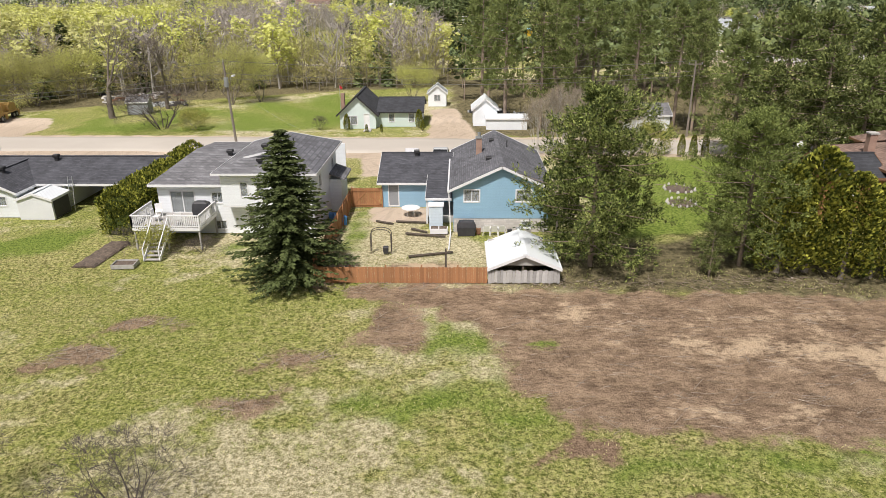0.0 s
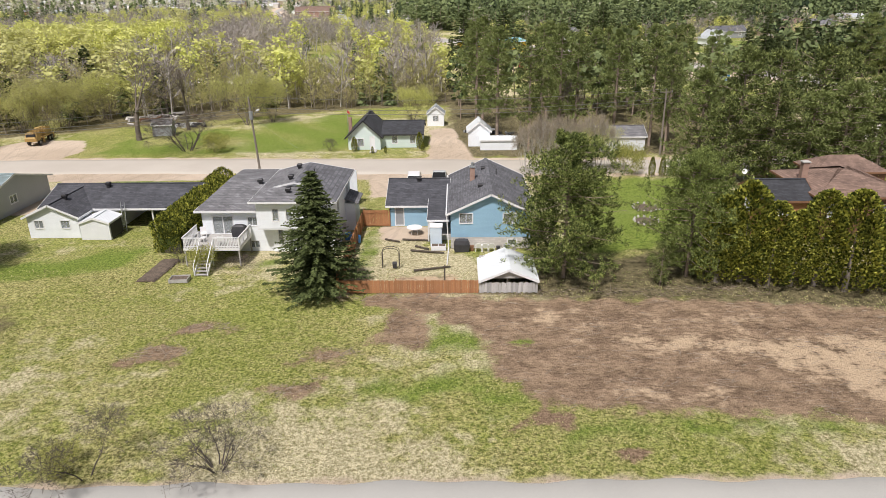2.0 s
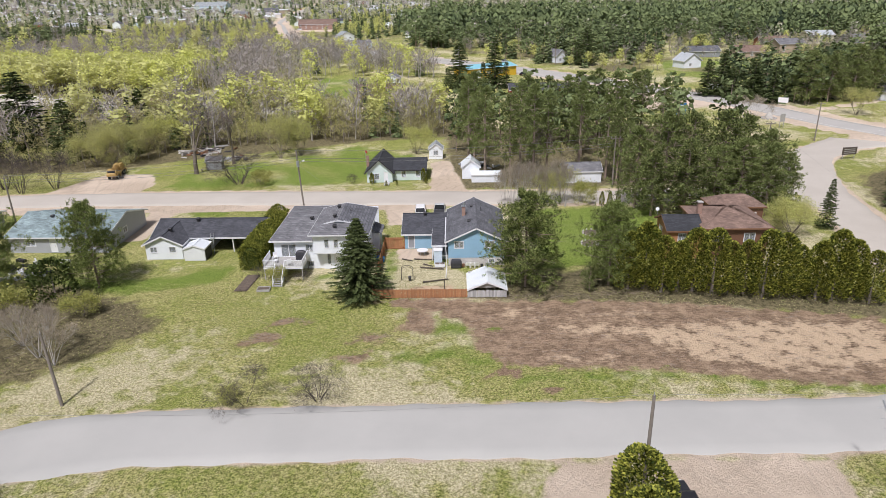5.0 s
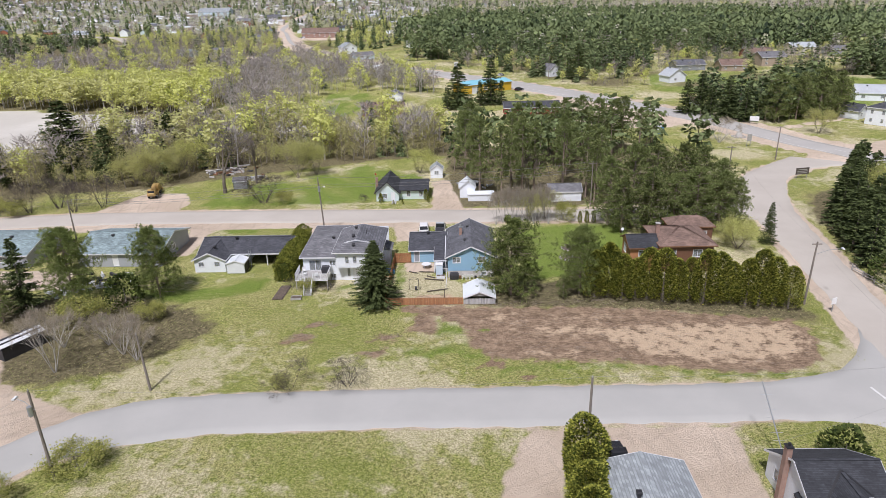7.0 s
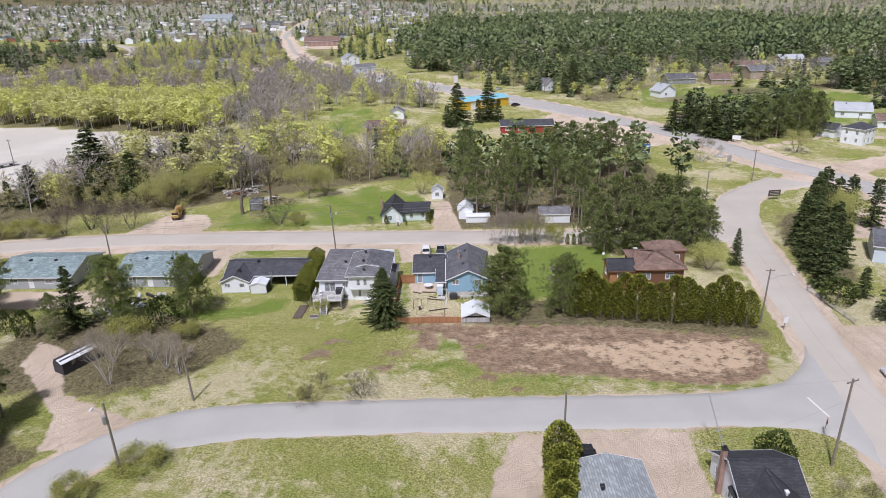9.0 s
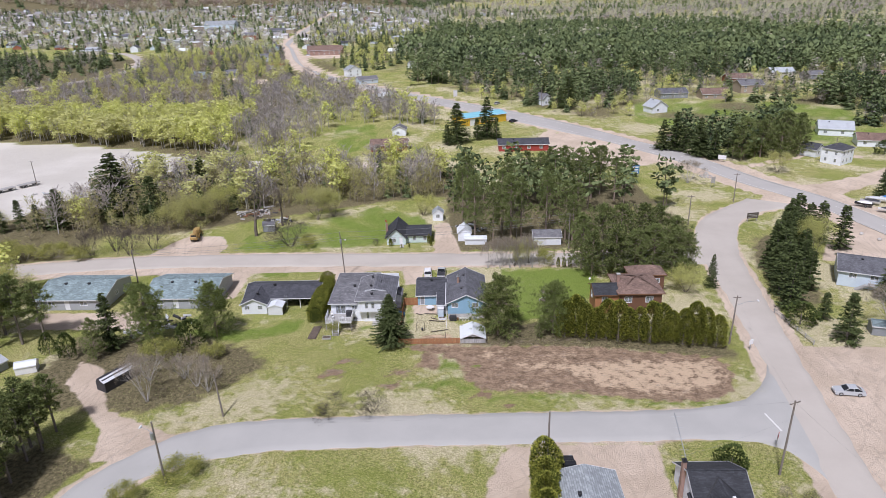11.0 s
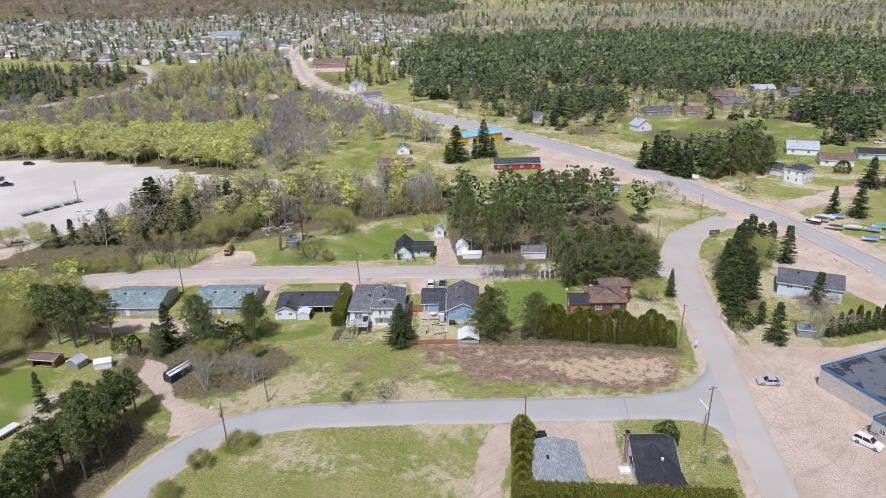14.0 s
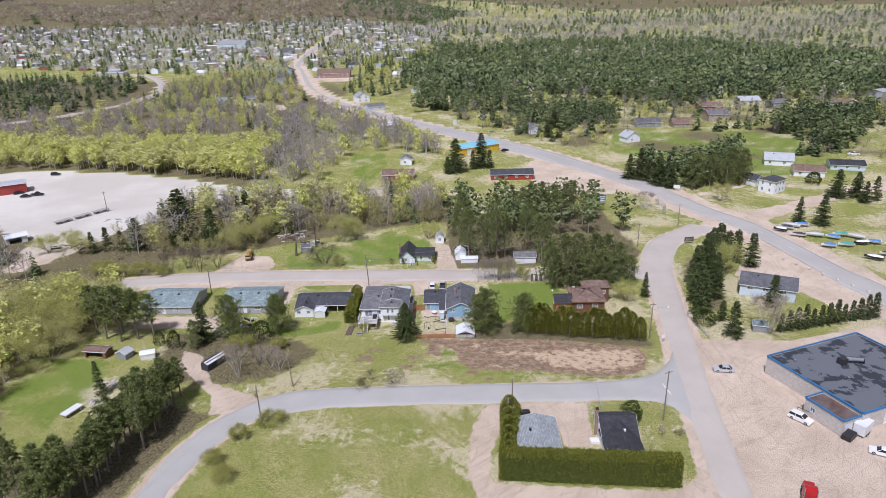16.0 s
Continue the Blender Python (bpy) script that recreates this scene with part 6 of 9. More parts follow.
Geo().box(X2(-12.6), Y2(60.2), 0, X2(-11.6), Y2(63.2), 2.9).part("side_porch", "siding_white", wh)
Geo().slab([(X2(-12.55), Y2(59.9), 3.5), (X2(-11.2), Y2(59.9), 3.0), (X2(-11.2), Y2(63.5), 3.0), (X2(-12.55), Y2(63.5), 3.5)], 0.1).part("side_porch_roof", "shingle_grey", wh)
Geo().box(X2(-16.9), Y2(52.6), 0, X2(-15.4), Y2(54.2), 0.15).part("door_step", "concrete", wh)
HOUSE_SPOTS.append((-18.5, 60, 10))

dk = thing("deck", -23.3, 52.5, 0, "white wooden deck with railing and steps", "deck")
dx0, dx1, dy0, dy1, dz = -2.5, 2.6, -1.7, 1.95, 1.75
for k in range(24):
    y0 = dy0 + k * (dy1 - dy0) / 24
    Geo().box(dx0, y0, dz - 0.04, dx1, y0 + 0.14, dz).part("deck_board", "weathered_wood", dk)
Geo().box(dx0, dy0 - 0.03, dz - 0.25, dx1, dy0, dz).box(dx0 - 0.03, dy0, dz - 0.25, dx0, dy1, dz).box(dx1, dy0, dz - 0.25, dx1 + 0.03, dy1, dz).part("deck_skirt", "paint_white", dk)
for px, py in ((dx0 + 0.1, dy0 + 0.1), (0, dy0 + 0.1), (dx1 - 0.1, dy0 + 0.1), (dx1 - 0.1, dy1 - 0.1), (dx0 + 0.1, dy1 - 0.1)):
    Geo().box(px - 0.06, py - 0.06, 0, px + 0.06, py + 0.06, dz - 0.05).part("post", "weathered_wood", dk)
for a, b in (((dx0, dy0), (-0.9, dy0)), ((0.3, dy0), (dx1, dy0)), ((dx0, dy0), (dx0, dy1)), ((dx1, dy0), (dx1, dy1))):
    g = Geo().beam((*a, dz + 0.95), (*b, dz + 0.95), 0.1, 0.06).beam((*a, dz + 0.12), (*b, dz + 0.12), 0.05, 0.08)
    g.part("rail", "paint_white", dk)
    L = math.dist(a, b)
    for k in range(int(L / 0.14) + 1):
        t = min(1, k * 0.14 / L)
        x, y = a[0] + (b[0] - a[0]) * t, a[1] + (b[1] - a[1]) * t
        w = 0.045 if k % 9 == 0 else 0.02
        Geo().box(x - w, y - w, dz, x + w, y + w, dz + 0.95).part("baluster", "paint_white", dk)
for k in range(8):
    Geo().box(-0.85, dy0 - 0.28 * (k + 1), dz - 0.21 * (k + 1) - 0.03, 0.25, dy0 - 0.28 * k, dz - 0.21 * (k + 1) + 0.02).part("step", "weathered_wood", dk)
for sx in (-0.88, 0.28):
    Geo().beam((sx, dy0, dz - 0.15), (sx, dy0 - 2.25, 0.05), 0.05, 0.25).beam((sx, dy0, dz + 0.8), (sx, dy0 - 2.25, 0.9), 0.06, 0.06).box(sx - 0.04, dy0 - 2.25, 0, sx + 0.04, dy0 - 2.17, 0.95).part("stair_rail", "paint_white", dk)
bq = thing("barbecue", -21.4, 53.4, 0, "covered black barbecue on the deck", "barbecue", z=1.75)
Geo().loft([[(a * k, b * k * 0.6, z) for a, b in ((-0.7, -0.6), (0.7, -0.6), (0.75, 0.6), (-0.75, 0.6))] for k, z in ((0.85, 0.0), (0.95, 0.7), (0.8, 1.15), (0.45, 1.3))]).part("cover", "dark_plastic", bq)
for cxx, cyy, rz in ((-24.9, 53.6, 20), (-24.6, 52.4, 90), (-22.6, 51.6, 200)):
    c = thing("deck_chair", cxx, cyy, rz, "white garden chair on the deck", "chair", "deck chairs", 1.75)
    Geo().box(-0.27, -0.27, 0.38, 0.27, 0.27, 0.43).part("seat", "plastic_white", c)
    Geo().slab([(-0.27, 0.3, 0.95), (0.27, 0.3, 0.95), (0.27, 0.25, 0.94), (-0.27, 0.25, 0.94)], 0.5).part("backrest", "plastic_white", c)
    for lx in (-0.23, 0.23):
        for ly in (-0.23, 0.23):
            Geo().box(lx - 0.03, ly - 0.03, 0, lx + 0.03, ly + 0.03, 0.38).part("leg", "plastic_white", c)

# the white bungalow with carport
bg = thing("bungalow", -37.5, 63.0, 0, "low white bungalow with dark roof and open carport", "house")
X3, Y3 = (lambda v: v + 37.5), (lambda v: v - 63.0)
wall(bg, (X3(-44.6), Y3(58.3)), (X3(-39.4), Y3(58.3)), 2.3, "siding_white", wins((0.7, 1.6), (3.4, 4.3), z=(1.05, 1.85)), 0, 1.2)
wall(bg, (X3(-44.6), Y3(69.5)), (X3(-44.6), Y3(58.46)), 2.3, "siding_white", wins((3, 4.2), (7, 8), z=(1.1, 2)))
wall(bg, (X3(-39.4), Y3(58.46)), (X3(-39.4), Y3(61)), 2.3, "siding_white")
wall(bg, (X3(-39.4), Y3(61.2)), (X3(-36.6), Y3(61.2)), 2.3, "siding_white", [("door", 1.7, 2.5, 0.1, 2.1)])
wall(bg, (X3(-36.6), Y3(61.36)), (X3(-36.6), Y3(69.4)), 2.3, "siding_white", wins((3, 4.2), z=(1.1, 2)))
wall(bg, (X3(-29.3), Y3(69.5)), (X3(-44.6), Y3(69.5)), 2.3, "siding_white", [("void", 0.6, 6.6, 0, 2.1)])
gable_roof(bg, X3(-44.6), X3(-29.2), Y3(61.2), Y3(69.5), 2.3, 1.35, "shingle_dark", "x", 0.4)
gable_roof(bg, X3(-44.6), X3(-39.4), Y3(58.3), Y3(65.3), 2.3, 1.2, "shingle_dark", "y", 0.35, ends=(1, 0))
wall(bg, (X3(-29.2), Y3(61.2)), (X3(-29.2), Y3(69.5)), 0.25, "siding_white", (), 2.05, 1.35)
for px in (-33.0, -29.4):
    Geo().box(X3(px) - 0.07, Y3(61.0), 0, X3(px) + 0.07, Y3(61.14), 2.3).part("post", "paint_white", bg)
roof_vent(bg, X3(-41.6), Y3(60.6), 3.5)
roof_vent(bg, X3(-39.0), Y3(64.6), 3.65)
g = Geo()
for sx in (-0.2, 0.2):
    g.beam((X3(-35.8) + sx, Y3(60.2), 0), (X3(-35.8) + sx, Y3(60.75), 3.0), 0.05, 0.07)
for k in range(9):
    g.beam((X3(-36.0), Y3(60.2) + 0.055 * (k + 1), 0.3 * (k + 1)), (X3(-35.6), Y3(60.2) + 0.055 * (k + 1), 0.3 * (k + 1)), 0.03, 0.03)
ld = thing("ladder", -35.8, 60.3, 0, "aluminium ladder leaning on the bungalow's eave", "ladder")
lad = g.part("ladder_frame", "galvanised", ld)
lad.matrix_basis = Matrix.Translation((-1.7, 2.7, 0))
HOUSE_SPOTS.append((-38, 64, 9))
ws = simple_house("garden_shed", -37.5, 59.0, 0, 3.0, 2.6, 1.75, 0.5, "metal_white", "white_roof", "white metal garden shed beside the bungalow", "y", category="shed", vents=0, over=0.12)
# dark panel in place of the open doorway's unlit inside
Geo().box(1.51, -1.1, 0.05, 1.55, 1.2, 1.62).part("dark_opening", "dark_plastic", ws, "black panel standing in for the shaded open doorway")

# grey bungalows to the left
for hx, lab in ((-82.2, "long grey bungalow with teal shingle roof"), (-58.8, "grey bungalow with teal shingle roof and cluttered back deck")):
    t = simple_house("grey_bungalow", hx, 67.6, -1, 14.6, 12.5, 2.55, 1.7, "siding_pale_grey", "shingle_teal", lab, "x", near=wins((2.5, 4.0), (9.5, 11), z=(1.1, 2.0)) + [("door", 6.2, 7.1, 0.2, 2.2)], right=wins((5, 6.2), z=(1.1, 2.0)), vents=2)

# the mint cottage across the back street
ct = thing("mint_cottage", -12.6, 101.0, 0, "small mint green cottage with black-trimmed dark roof", "house")
box_walls(ct, -5.4, -0.4, -4.0, 5.0, 2.2, "siding_mint", near=[("window", 0.55, 2.4, 0.6, 1.75), ("door", 3.4, 4.1, 0.15, 2.05)], left=wins((3, 4.2), z=(1, 2)), gable=2.3, ridge="y")
gable_roof(ct, -5.4, -0.4, -4.0, 5.0, 2.2, 2.3, "shingle_black", "y", 0.45, trim="black_metal")
box_walls(ct, -0.4, 5.9, -2.6, 4.6, 2.2, "siding_mint", near=wins((1.7, 2.5), (4.5, 5.3), z=(0.7, 1.9)), gable=1.35)
gable_roof(ct, -0.4, 5.9, -2.6, 4.6, 2.2, 1.35, "shingle_black", "x", 0.4, trim="black_metal", ends=(0, 1))
Geo().box(-5.9, 0.5, 0, -5.4, 1.1, 4.2).part("chimney", "brick", ct)
Geo().box(-1.9, -6.2, 0, -0.9, -4.1, 0.12).part("front_walk", "concrete", ct)
HOUSE_SPOTS.append((-12.6, 101, 8))
fl = thing("flag_pole", -18.6, 101.5, 0, "short pole with a red and white flag", "flag")
Geo().tube((0, 0, 0), (0, 0, 5.6), 0.04, 0.025).part("pole", "galvanised", fl)
g = Geo()
for k in range(4):
    g.box(0.02 + 0.09 * k, 0.03 * math.sin(k), 4.95 - 0.06 * k, 0.11 + 0.09 * k, 0.03 * math.sin(k) + 0.02, 5.4 - 0.1 * k)
g.part("flag", "flag_red", fl)

simple_house("white_shed", -5.0, 117.2, 0, 3.0, 3.2, 2.2, 1.2, "siding_white", "shingle_silver", "narrow white shed with a steep pale roof", "y", near=[("window", 1.0, 2.0, 0.9, 1.9)], category="shed", vents=0, over=0.2)
simple_house("white_shed", 2.3, 100.8, 0, 3.4, 4.0, 2.4, 1.4, "siding_white", "white_roof", "white gabled shed among the pines", "y", category="shed", vents=0, over=0.25)
simple_house("low_garage", 5.2, 97.4, 0, 5.6, 2.6, 1.5, 0.35, "siding_white", "white_roof", "low white lean-to under the pines", "x", category="garage", vents=0, over=0.15)
simple_house("grey_garage", 23.6, 97.5, 0, 7.0, 5.0, 2.2, 1.1, "siding_white", "shingle_grey", "pale garage with grey roof among the pines", "x", near=[("garagedoor", 0.8, 3.2, 0, 2.0)], category="garage", vents=0, over=0.25)
simple_house("grey_hut", -52.2, 110.0, 8, 3.2, 2.6, 1.9, 0.7, "siding_grey", "shingle_grey", "small grey hut beside the tractor yard", "x", category="shed", vents=0, over=0.15)

# the brown house behind the cedars
br = thing("brown_house", 36.0, 60.5, 0, "low brown house with brown hip roof and dark side wing", "house")
box_walls(br, -3.2, 5.2, -4.6, 4.6, 4.6, "siding_brown", near=wins((1, 2.4), (5.2, 6.6), z=(2.6, 3.8)))
hip_roof(br, -3.2, 5.2, -4.6, 4.6, 4.6, 1.7, "shingle_brown", 0.5, trim="brown_wood")
box_walls(br, 1.2, 8.4, 4.62, 9.0, 4.4, "siding_brown", near=wins((5.0, 6.2), z=(2.6, 3.6)))
hip_roof(br, 1.2, 8.4, 4.75, 9.0, 4.45, 1.3, "shingle_brown", 0.4, trim="brown_wood")
box_walls(br, -8.0, -3.22, -4.0, 1.2, 4.2, "siding_cedar", near=wins((1.4, 2.4), z=(2.6, 3.6)), left=wins((1.0, 2.4), z=(2.2, 3.6)), gable=1.2)
gable_roof(br, -8.0, -3.22, -4.0, 1.2, 4.2, 1.2, "shingle_black", "x", 0.4, trim="brown_wood", ends=(1, 0))
chb = Geo().box(-2.9, 0.0, 4.5, -2.3, 0.6, 6.7).part("chimney", "brick", br)
Geo().box(-2.98, -0.08, 6.7, -2.22, 0.68, 6.82).part("cap", "concrete", chb)
ds = Geo().tube((-8.3, 0.6, 4.9), (-8.3, 0.6, 5.7), 0.03, n=6).part("dish_mast", "galvanised", br)
Geo().tube((-8.32, 0.5, 5.72), (-8.4, 0.38, 5.77), 0.08, 0.26, 12).part("dish", "plastic_white", ds)
HOUSE_SPOTS.append((36, 61, 9))

# corner lot in the foreground
gr = simple_house("grey_garage", 16.6, 1.3, 0, 7.6, 10.4, 2.1, 0.95, "siding_white", "shingle_silver", "garage with pale blue-grey shingle roof behind the hedge", "y", category="garage", vents=1, right=wins((3, 4), z=(1.1, 2)))
dh = thing("dark_roofed_house", 32.2, 2.9, 0, "white storey-and-a-half house with dark roof", "house")
box_walls(dh, -3.3, 3.4, -4.6, 4.4, 2.85, "siding_white", left=wins((1.2, 2.0), (5.0, 5.8), z=(0.9, 2.1)), gable=2.5)
gable_roof(dh, -3.3, 3.4, -4.6, 4.4, 2.85, 2.5, "shingle_black", "x", 0.35)
wall(dh, (-3.3, -10.0), (3.4, -10.0), 2.85, "siding_white", wins((2.6, 4.0), z=(1, 2.1)), 0.0, 2.05)
wall(dh, (3.4, -9.84), (3.4, -4.6), 2.85, "siding_white")
wall(dh, (-3.3, -4.6), (-3.3, -9.84), 2.85, "siding_white", wins((1.2, 2.1), z=(1, 2.1)))
gable_roof(dh, -3.3, 3.4, -10.0, -1.2, 2.85, 2.05, "shingle_black", "y", 0.35, trim="black_metal", ends=(1, 0))
for vx in (-3.5, 3.6):
    Geo().beam((0.05, -0.95, 5.03), (vx, -4.75, 2.9), 0.22, 0.05).part("valley_flashing", "black_metal", dh)
chm = Geo().box(-3.85, 0.7, 0, -3.35, 1.3, 6.0).part("chimney", "brick", dh, "tall red brick chimney")
Geo().box(-3.92, 0.64, 6.0, -3.28, 1.36, 6.1).tube((-3.6, 1.0, 6.1), (-3.6, 1.0, 6.4), 0.13).part("cap", "black_metal", chm)
Geo().box(-5.2, -2.2, 0, -3.4, -0.8, 0.5).part("porch", "paint_white", dh)
roof_vent(dh, 0.6, -4.6, 4.75, "paint_white", 0.18)
HOUSE_SPOTS.append((32, 1.6, 7))
an = thing("antenna_mast", 31.5, 8.5, 0, "thin lattice antenna mast leaning over the garden", "antenna")
g = Geo().tube((0, 0, 0), (-1.6, 4.2, 7.0), 0.06)
for k in range(8):
    c = Vector((0, 0, 0)).lerp(Vector((-1.6, 4.2, 7.0)), 0.3 + 0.09 * k)
    g.tube(c - Vector((0.6, 0, 0)), c + Vector((0.6, 0, 0)), 0.02, n=4)
g.part("mast", "galvanised", an)

# the flat-roofed building
fb = thing("flat_roofed_building", 72.1, 26.2, 21.7, "large concrete block building with patched black flat roof", "building")
H = 4.3
wall(fb, (0, -24.3), (28, -24.3), H, "block", [("garagedoor", 6.6, 9.0, 0.1, 2.9), ("door", 10.2, 11.1, 0.1, 2.2), ("garagedoor", 14, 18, 0.1, 3.4)])
wall(fb, (28, -24.14), (28, 0), H, "block")
wall(fb, (27.84, 0), (0, 0), H, "block")
wall(fb, (0, -0.16), (0, -24.14), H, "block")
Geo().slab([(0.16, -24.1, H - 0.25), (27.8, -24.1, H - 0.25), (27.8, -0.16, H - 0.25), (0.16, -0.16, H - 0.25)], 0.2).part("roof", "membrane", fb)
g = Geo()
for a, b in (((0, -24.3), (28, -24.3)), ((28, -24.3), (28, 0)), ((28, 0), (0, 0)), ((0, 0), (0, -24.3))):
    g.beam((*a, H), (*b, H), 0.32, 0.34)
g.part("parapet_trim", "blue_trim", fb)
wall(fb, (-4.7, -24.0), (0, -24.0), 3.6, "block", [("garagedoor", 0.7, 2.6, 0.1, 2.6)])
wall(fb, (-4.7, -15.0), (-4.7, -23.84), 3.6, "block", wins((1.5, 2.6), z=(1.2, 2.2)))
wall(fb, (0, -15.0), (-4.54, -15.0), 3.6, "block")
Geo().slab([(-4.5, -23.8, 3.4), (-0.02, -23.8, 3.4), (-0.02, -15.2, 3.4), (-4.5, -15.2, 3.4)], 0.2).part("roof", "membrane_rust", fb)
g = Geo()
for a, b in (((-4.7, -24.0), (0, -24.0)), ((-4.7, -24.0), (-4.7, -15)), ((-4.7, -15), (0, -15))):
    g.beam((*a, 3.6), (*b, 3.6), 0.3, 0.32)
g.part("parapet_trim", "blue_trim", fb)
g = Geo().box(12, -9.5, H - 0.2, 13.6, -8, H + 1.2).part("rooftop_unit", "dark_plastic", fb, "dark rooftop air unit with bent duct")
Geo().tube((13.6, -8.9, H + 0.9), (17.0, -10.4, H + 0.6), 0.45, 0.4, 10).part("duct", "galvanised", fb)
Geo().tube((17.0, -10.4, H + 0.6), (17.2, -10.5, H - 0.2), 0.4, 0.35, 10).part("duct", "black_metal", fb)
for k in range(5):
    roof_vent(fb, 4 + 4.6 * k, -4 - 3.3 * ((k * 3) % 5), H - 0.15, "galvanised", 0.2)
HOUSE_SPOTS.append((84, 18, 20))

# right: house on the corner plot
rh = simple_house("pale_house", 91.5, 69.5, -25, 14.5, 9.5, 3.6, 2.0, "siding_pale_blue", "shingle_charcoal", "pale two-level house with grey roof and steps", "x", near=wins((2, 3.4), (6, 7.4), (10.5, 12), z=(2.2, 3.2)) + [("door", 8.6, 9.5, 1.4, 3.4)], left=wins((2, 3), (5.5, 6.5), z=(2.2, 3.2)))
g = Geo().box(-1.5, -6.4, 1.3, 3.0, -4.76, 1.42)
for k in range(7):
    g.box(-2.0 - 0.28 * (k + 1), -6.2, 1.3 - 0.19 * (k + 1), -1.5 - 0.28 * k, -5.2, 1.36 - 0.19 * (k + 1) + 0.05)
for px in (-1.4, 0.8, 2.9):
    g.box(px - 0.05, -6.35, 0, px + 0.05, -6.25, 2.4)
g.beam((-1.5, -6.3, 2.4), (3.0, -6.3, 2.4), 0.06, 0.06)
g.part("porch_deck", "weathered_wood", rh)
simple_house("garden_shed", 79.5, 46.8, -15, 3.4, 2.8, 1.9, 0.7, "siding_grey", "shingle_teal", "low garden shed with teal roof under the conifers", "x", category="shed", vents=0, over=0.2)


# ---------------------------------------------------------------- hedges, fences, poles
def hedge(x, y, rz, length, width, h, n, label, material="cedar"):
    t = thing("cedar_hedge", x, y, rz, label, "hedge")
    v, _ = cedar_shape(int(abs(x) * 7), h, 0, int(n * 1.9), 0.23, (length, width))
    ob = new("leaf_sprays", quad_mesh("leaf_sprays", v, quads(len(v) // 4), MAT[material]))
    ob.parent = t
    # solid dark green core behind the leaf sprays
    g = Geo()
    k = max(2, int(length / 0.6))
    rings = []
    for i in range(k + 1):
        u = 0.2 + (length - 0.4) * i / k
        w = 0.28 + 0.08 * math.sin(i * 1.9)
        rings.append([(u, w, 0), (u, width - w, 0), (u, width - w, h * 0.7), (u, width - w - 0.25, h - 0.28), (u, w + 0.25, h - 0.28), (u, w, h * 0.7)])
    g.loft(rings).part("inner_core", "cedar_dark", t)


hedge(-27.2, 54.0, 90.8, 17.5, 2.6, 3.1, 13000, "trimmed olive cedar hedge between two houses")
hedge(8.2, -9.8, -4.4, 32.6, 3.0, 5.7, 27000, "tall clipped cedar hedge round the corner lot")
for k, (hy, hh) in enumerate(((7.4, 6.9), (4.9, 5.9), (2.4, 5.7), (-0.1, 5.2), (-2.6, 5.2), (-5.0, 5.3), (-7.2, 5.2))):
    plant("cedar", 11.5 - 0.22 * k, hy, hh, 1.35, group="cedar row along the drive")


def board_mesh(w, h, t, top=0.0):
    g = Geo()
    g.add([(-w / 2, 0, 0), (w / 2, 0, 0), (w / 2, 0, h), (0, 0, h + top), (-w / 2, 0, h), (-w / 2, t, 0), (w / 2, t, 0), (w / 2, t, h), (0, t, h + top), (-w / 2, t, h)],
          [(0, 1, 2, 3, 4), (9, 8, 7, 6, 5), (0, 5, 6, 1), (1, 6, 7, 2), (2, 7, 8, 3), (3, 8, 9, 4), (4, 9, 5, 0)])
    return g


def board_fence(name, p, q, h, material, label, step=0.15):
    L = math.dist(p, q)
    t = thing(name, p[0], p[1], math.degrees(math.atan2(q[1] - p[1], q[0] - p[0])), label, "fence")
    me = to_mesh("board", *(lambda g: (g.v, g.f))(board_mesh(step * 0.94, h, 0.02)), MAT[material])
    frnd = random.Random(3)
    for k in range(int(L / step)):
        ob = new("board", me)
        ob.parent = t
        ob.matrix_basis = pose(k * step + step / 2, -0.02 + frnd.uniform(-0.006, 0.006), frnd.uniform(-0.02, 0.015), 0, frnd.uniform(-0.6, 0.6), 0)
    for z in (0.25, h - 0.25):
        Geo().box(0, 0.005, z - 0.045, L, 0.045, z + 0.045).part("rail", "fence_cedar", t)
    for k in range(int(L / 2.4) + 1):
        Geo().box(min(L, k * 2.4) - 0.045, 0.03, 0, min(L, k * 2.4) + 0.045, 0.12, h + 0.12).part("post", "fence_cedar", t)
    return t


board_fence("board_fence", (-11.0, 44.9), (0.6, 44.9), 1.15, "fence_board", "low reddish cedar board fence behind the yard")
board_fence("board_fence", (-11.0, 61.2), (-11.0, 44.9), 1.75, "fence_board", "weathered board fence along the side of the yard")
gt = thing("board_gate", -10.9, 61.3, 0, "wide reddish board gate with diagonal braces", "gate")
me = to_mesh("board", *(lambda g: (g.v, g.f))(board_mesh(0.15, 1.75, 0.02)), MAT["fence_board"])
for k in range(16):
    ob = new("board", me)
    ob.parent = gt
    ob.matrix_basis = pose(0.1 + k * 0.16, 0, 0.04)
for a, b in (((0.05, 0.25), (2.6, 0.25)), ((0.05, 1.55), (2.6, 1.55)), ((0.05, 0.25), (1.3, 1.55)), ((2.6, 0.25), (1.3, 1.55))):
    Geo().beam((a[0], -0.03, a[1]), (b[0], -0.03, b[1]), 0.04, 0.12).part("brace", "fence_cedar", gt)
for px in (0, 2.68):
    Geo().box(px - 0.06, -0.05, 0, px + 0.06, 0.07, 1.9).part("post", "fence_cedar", gt)


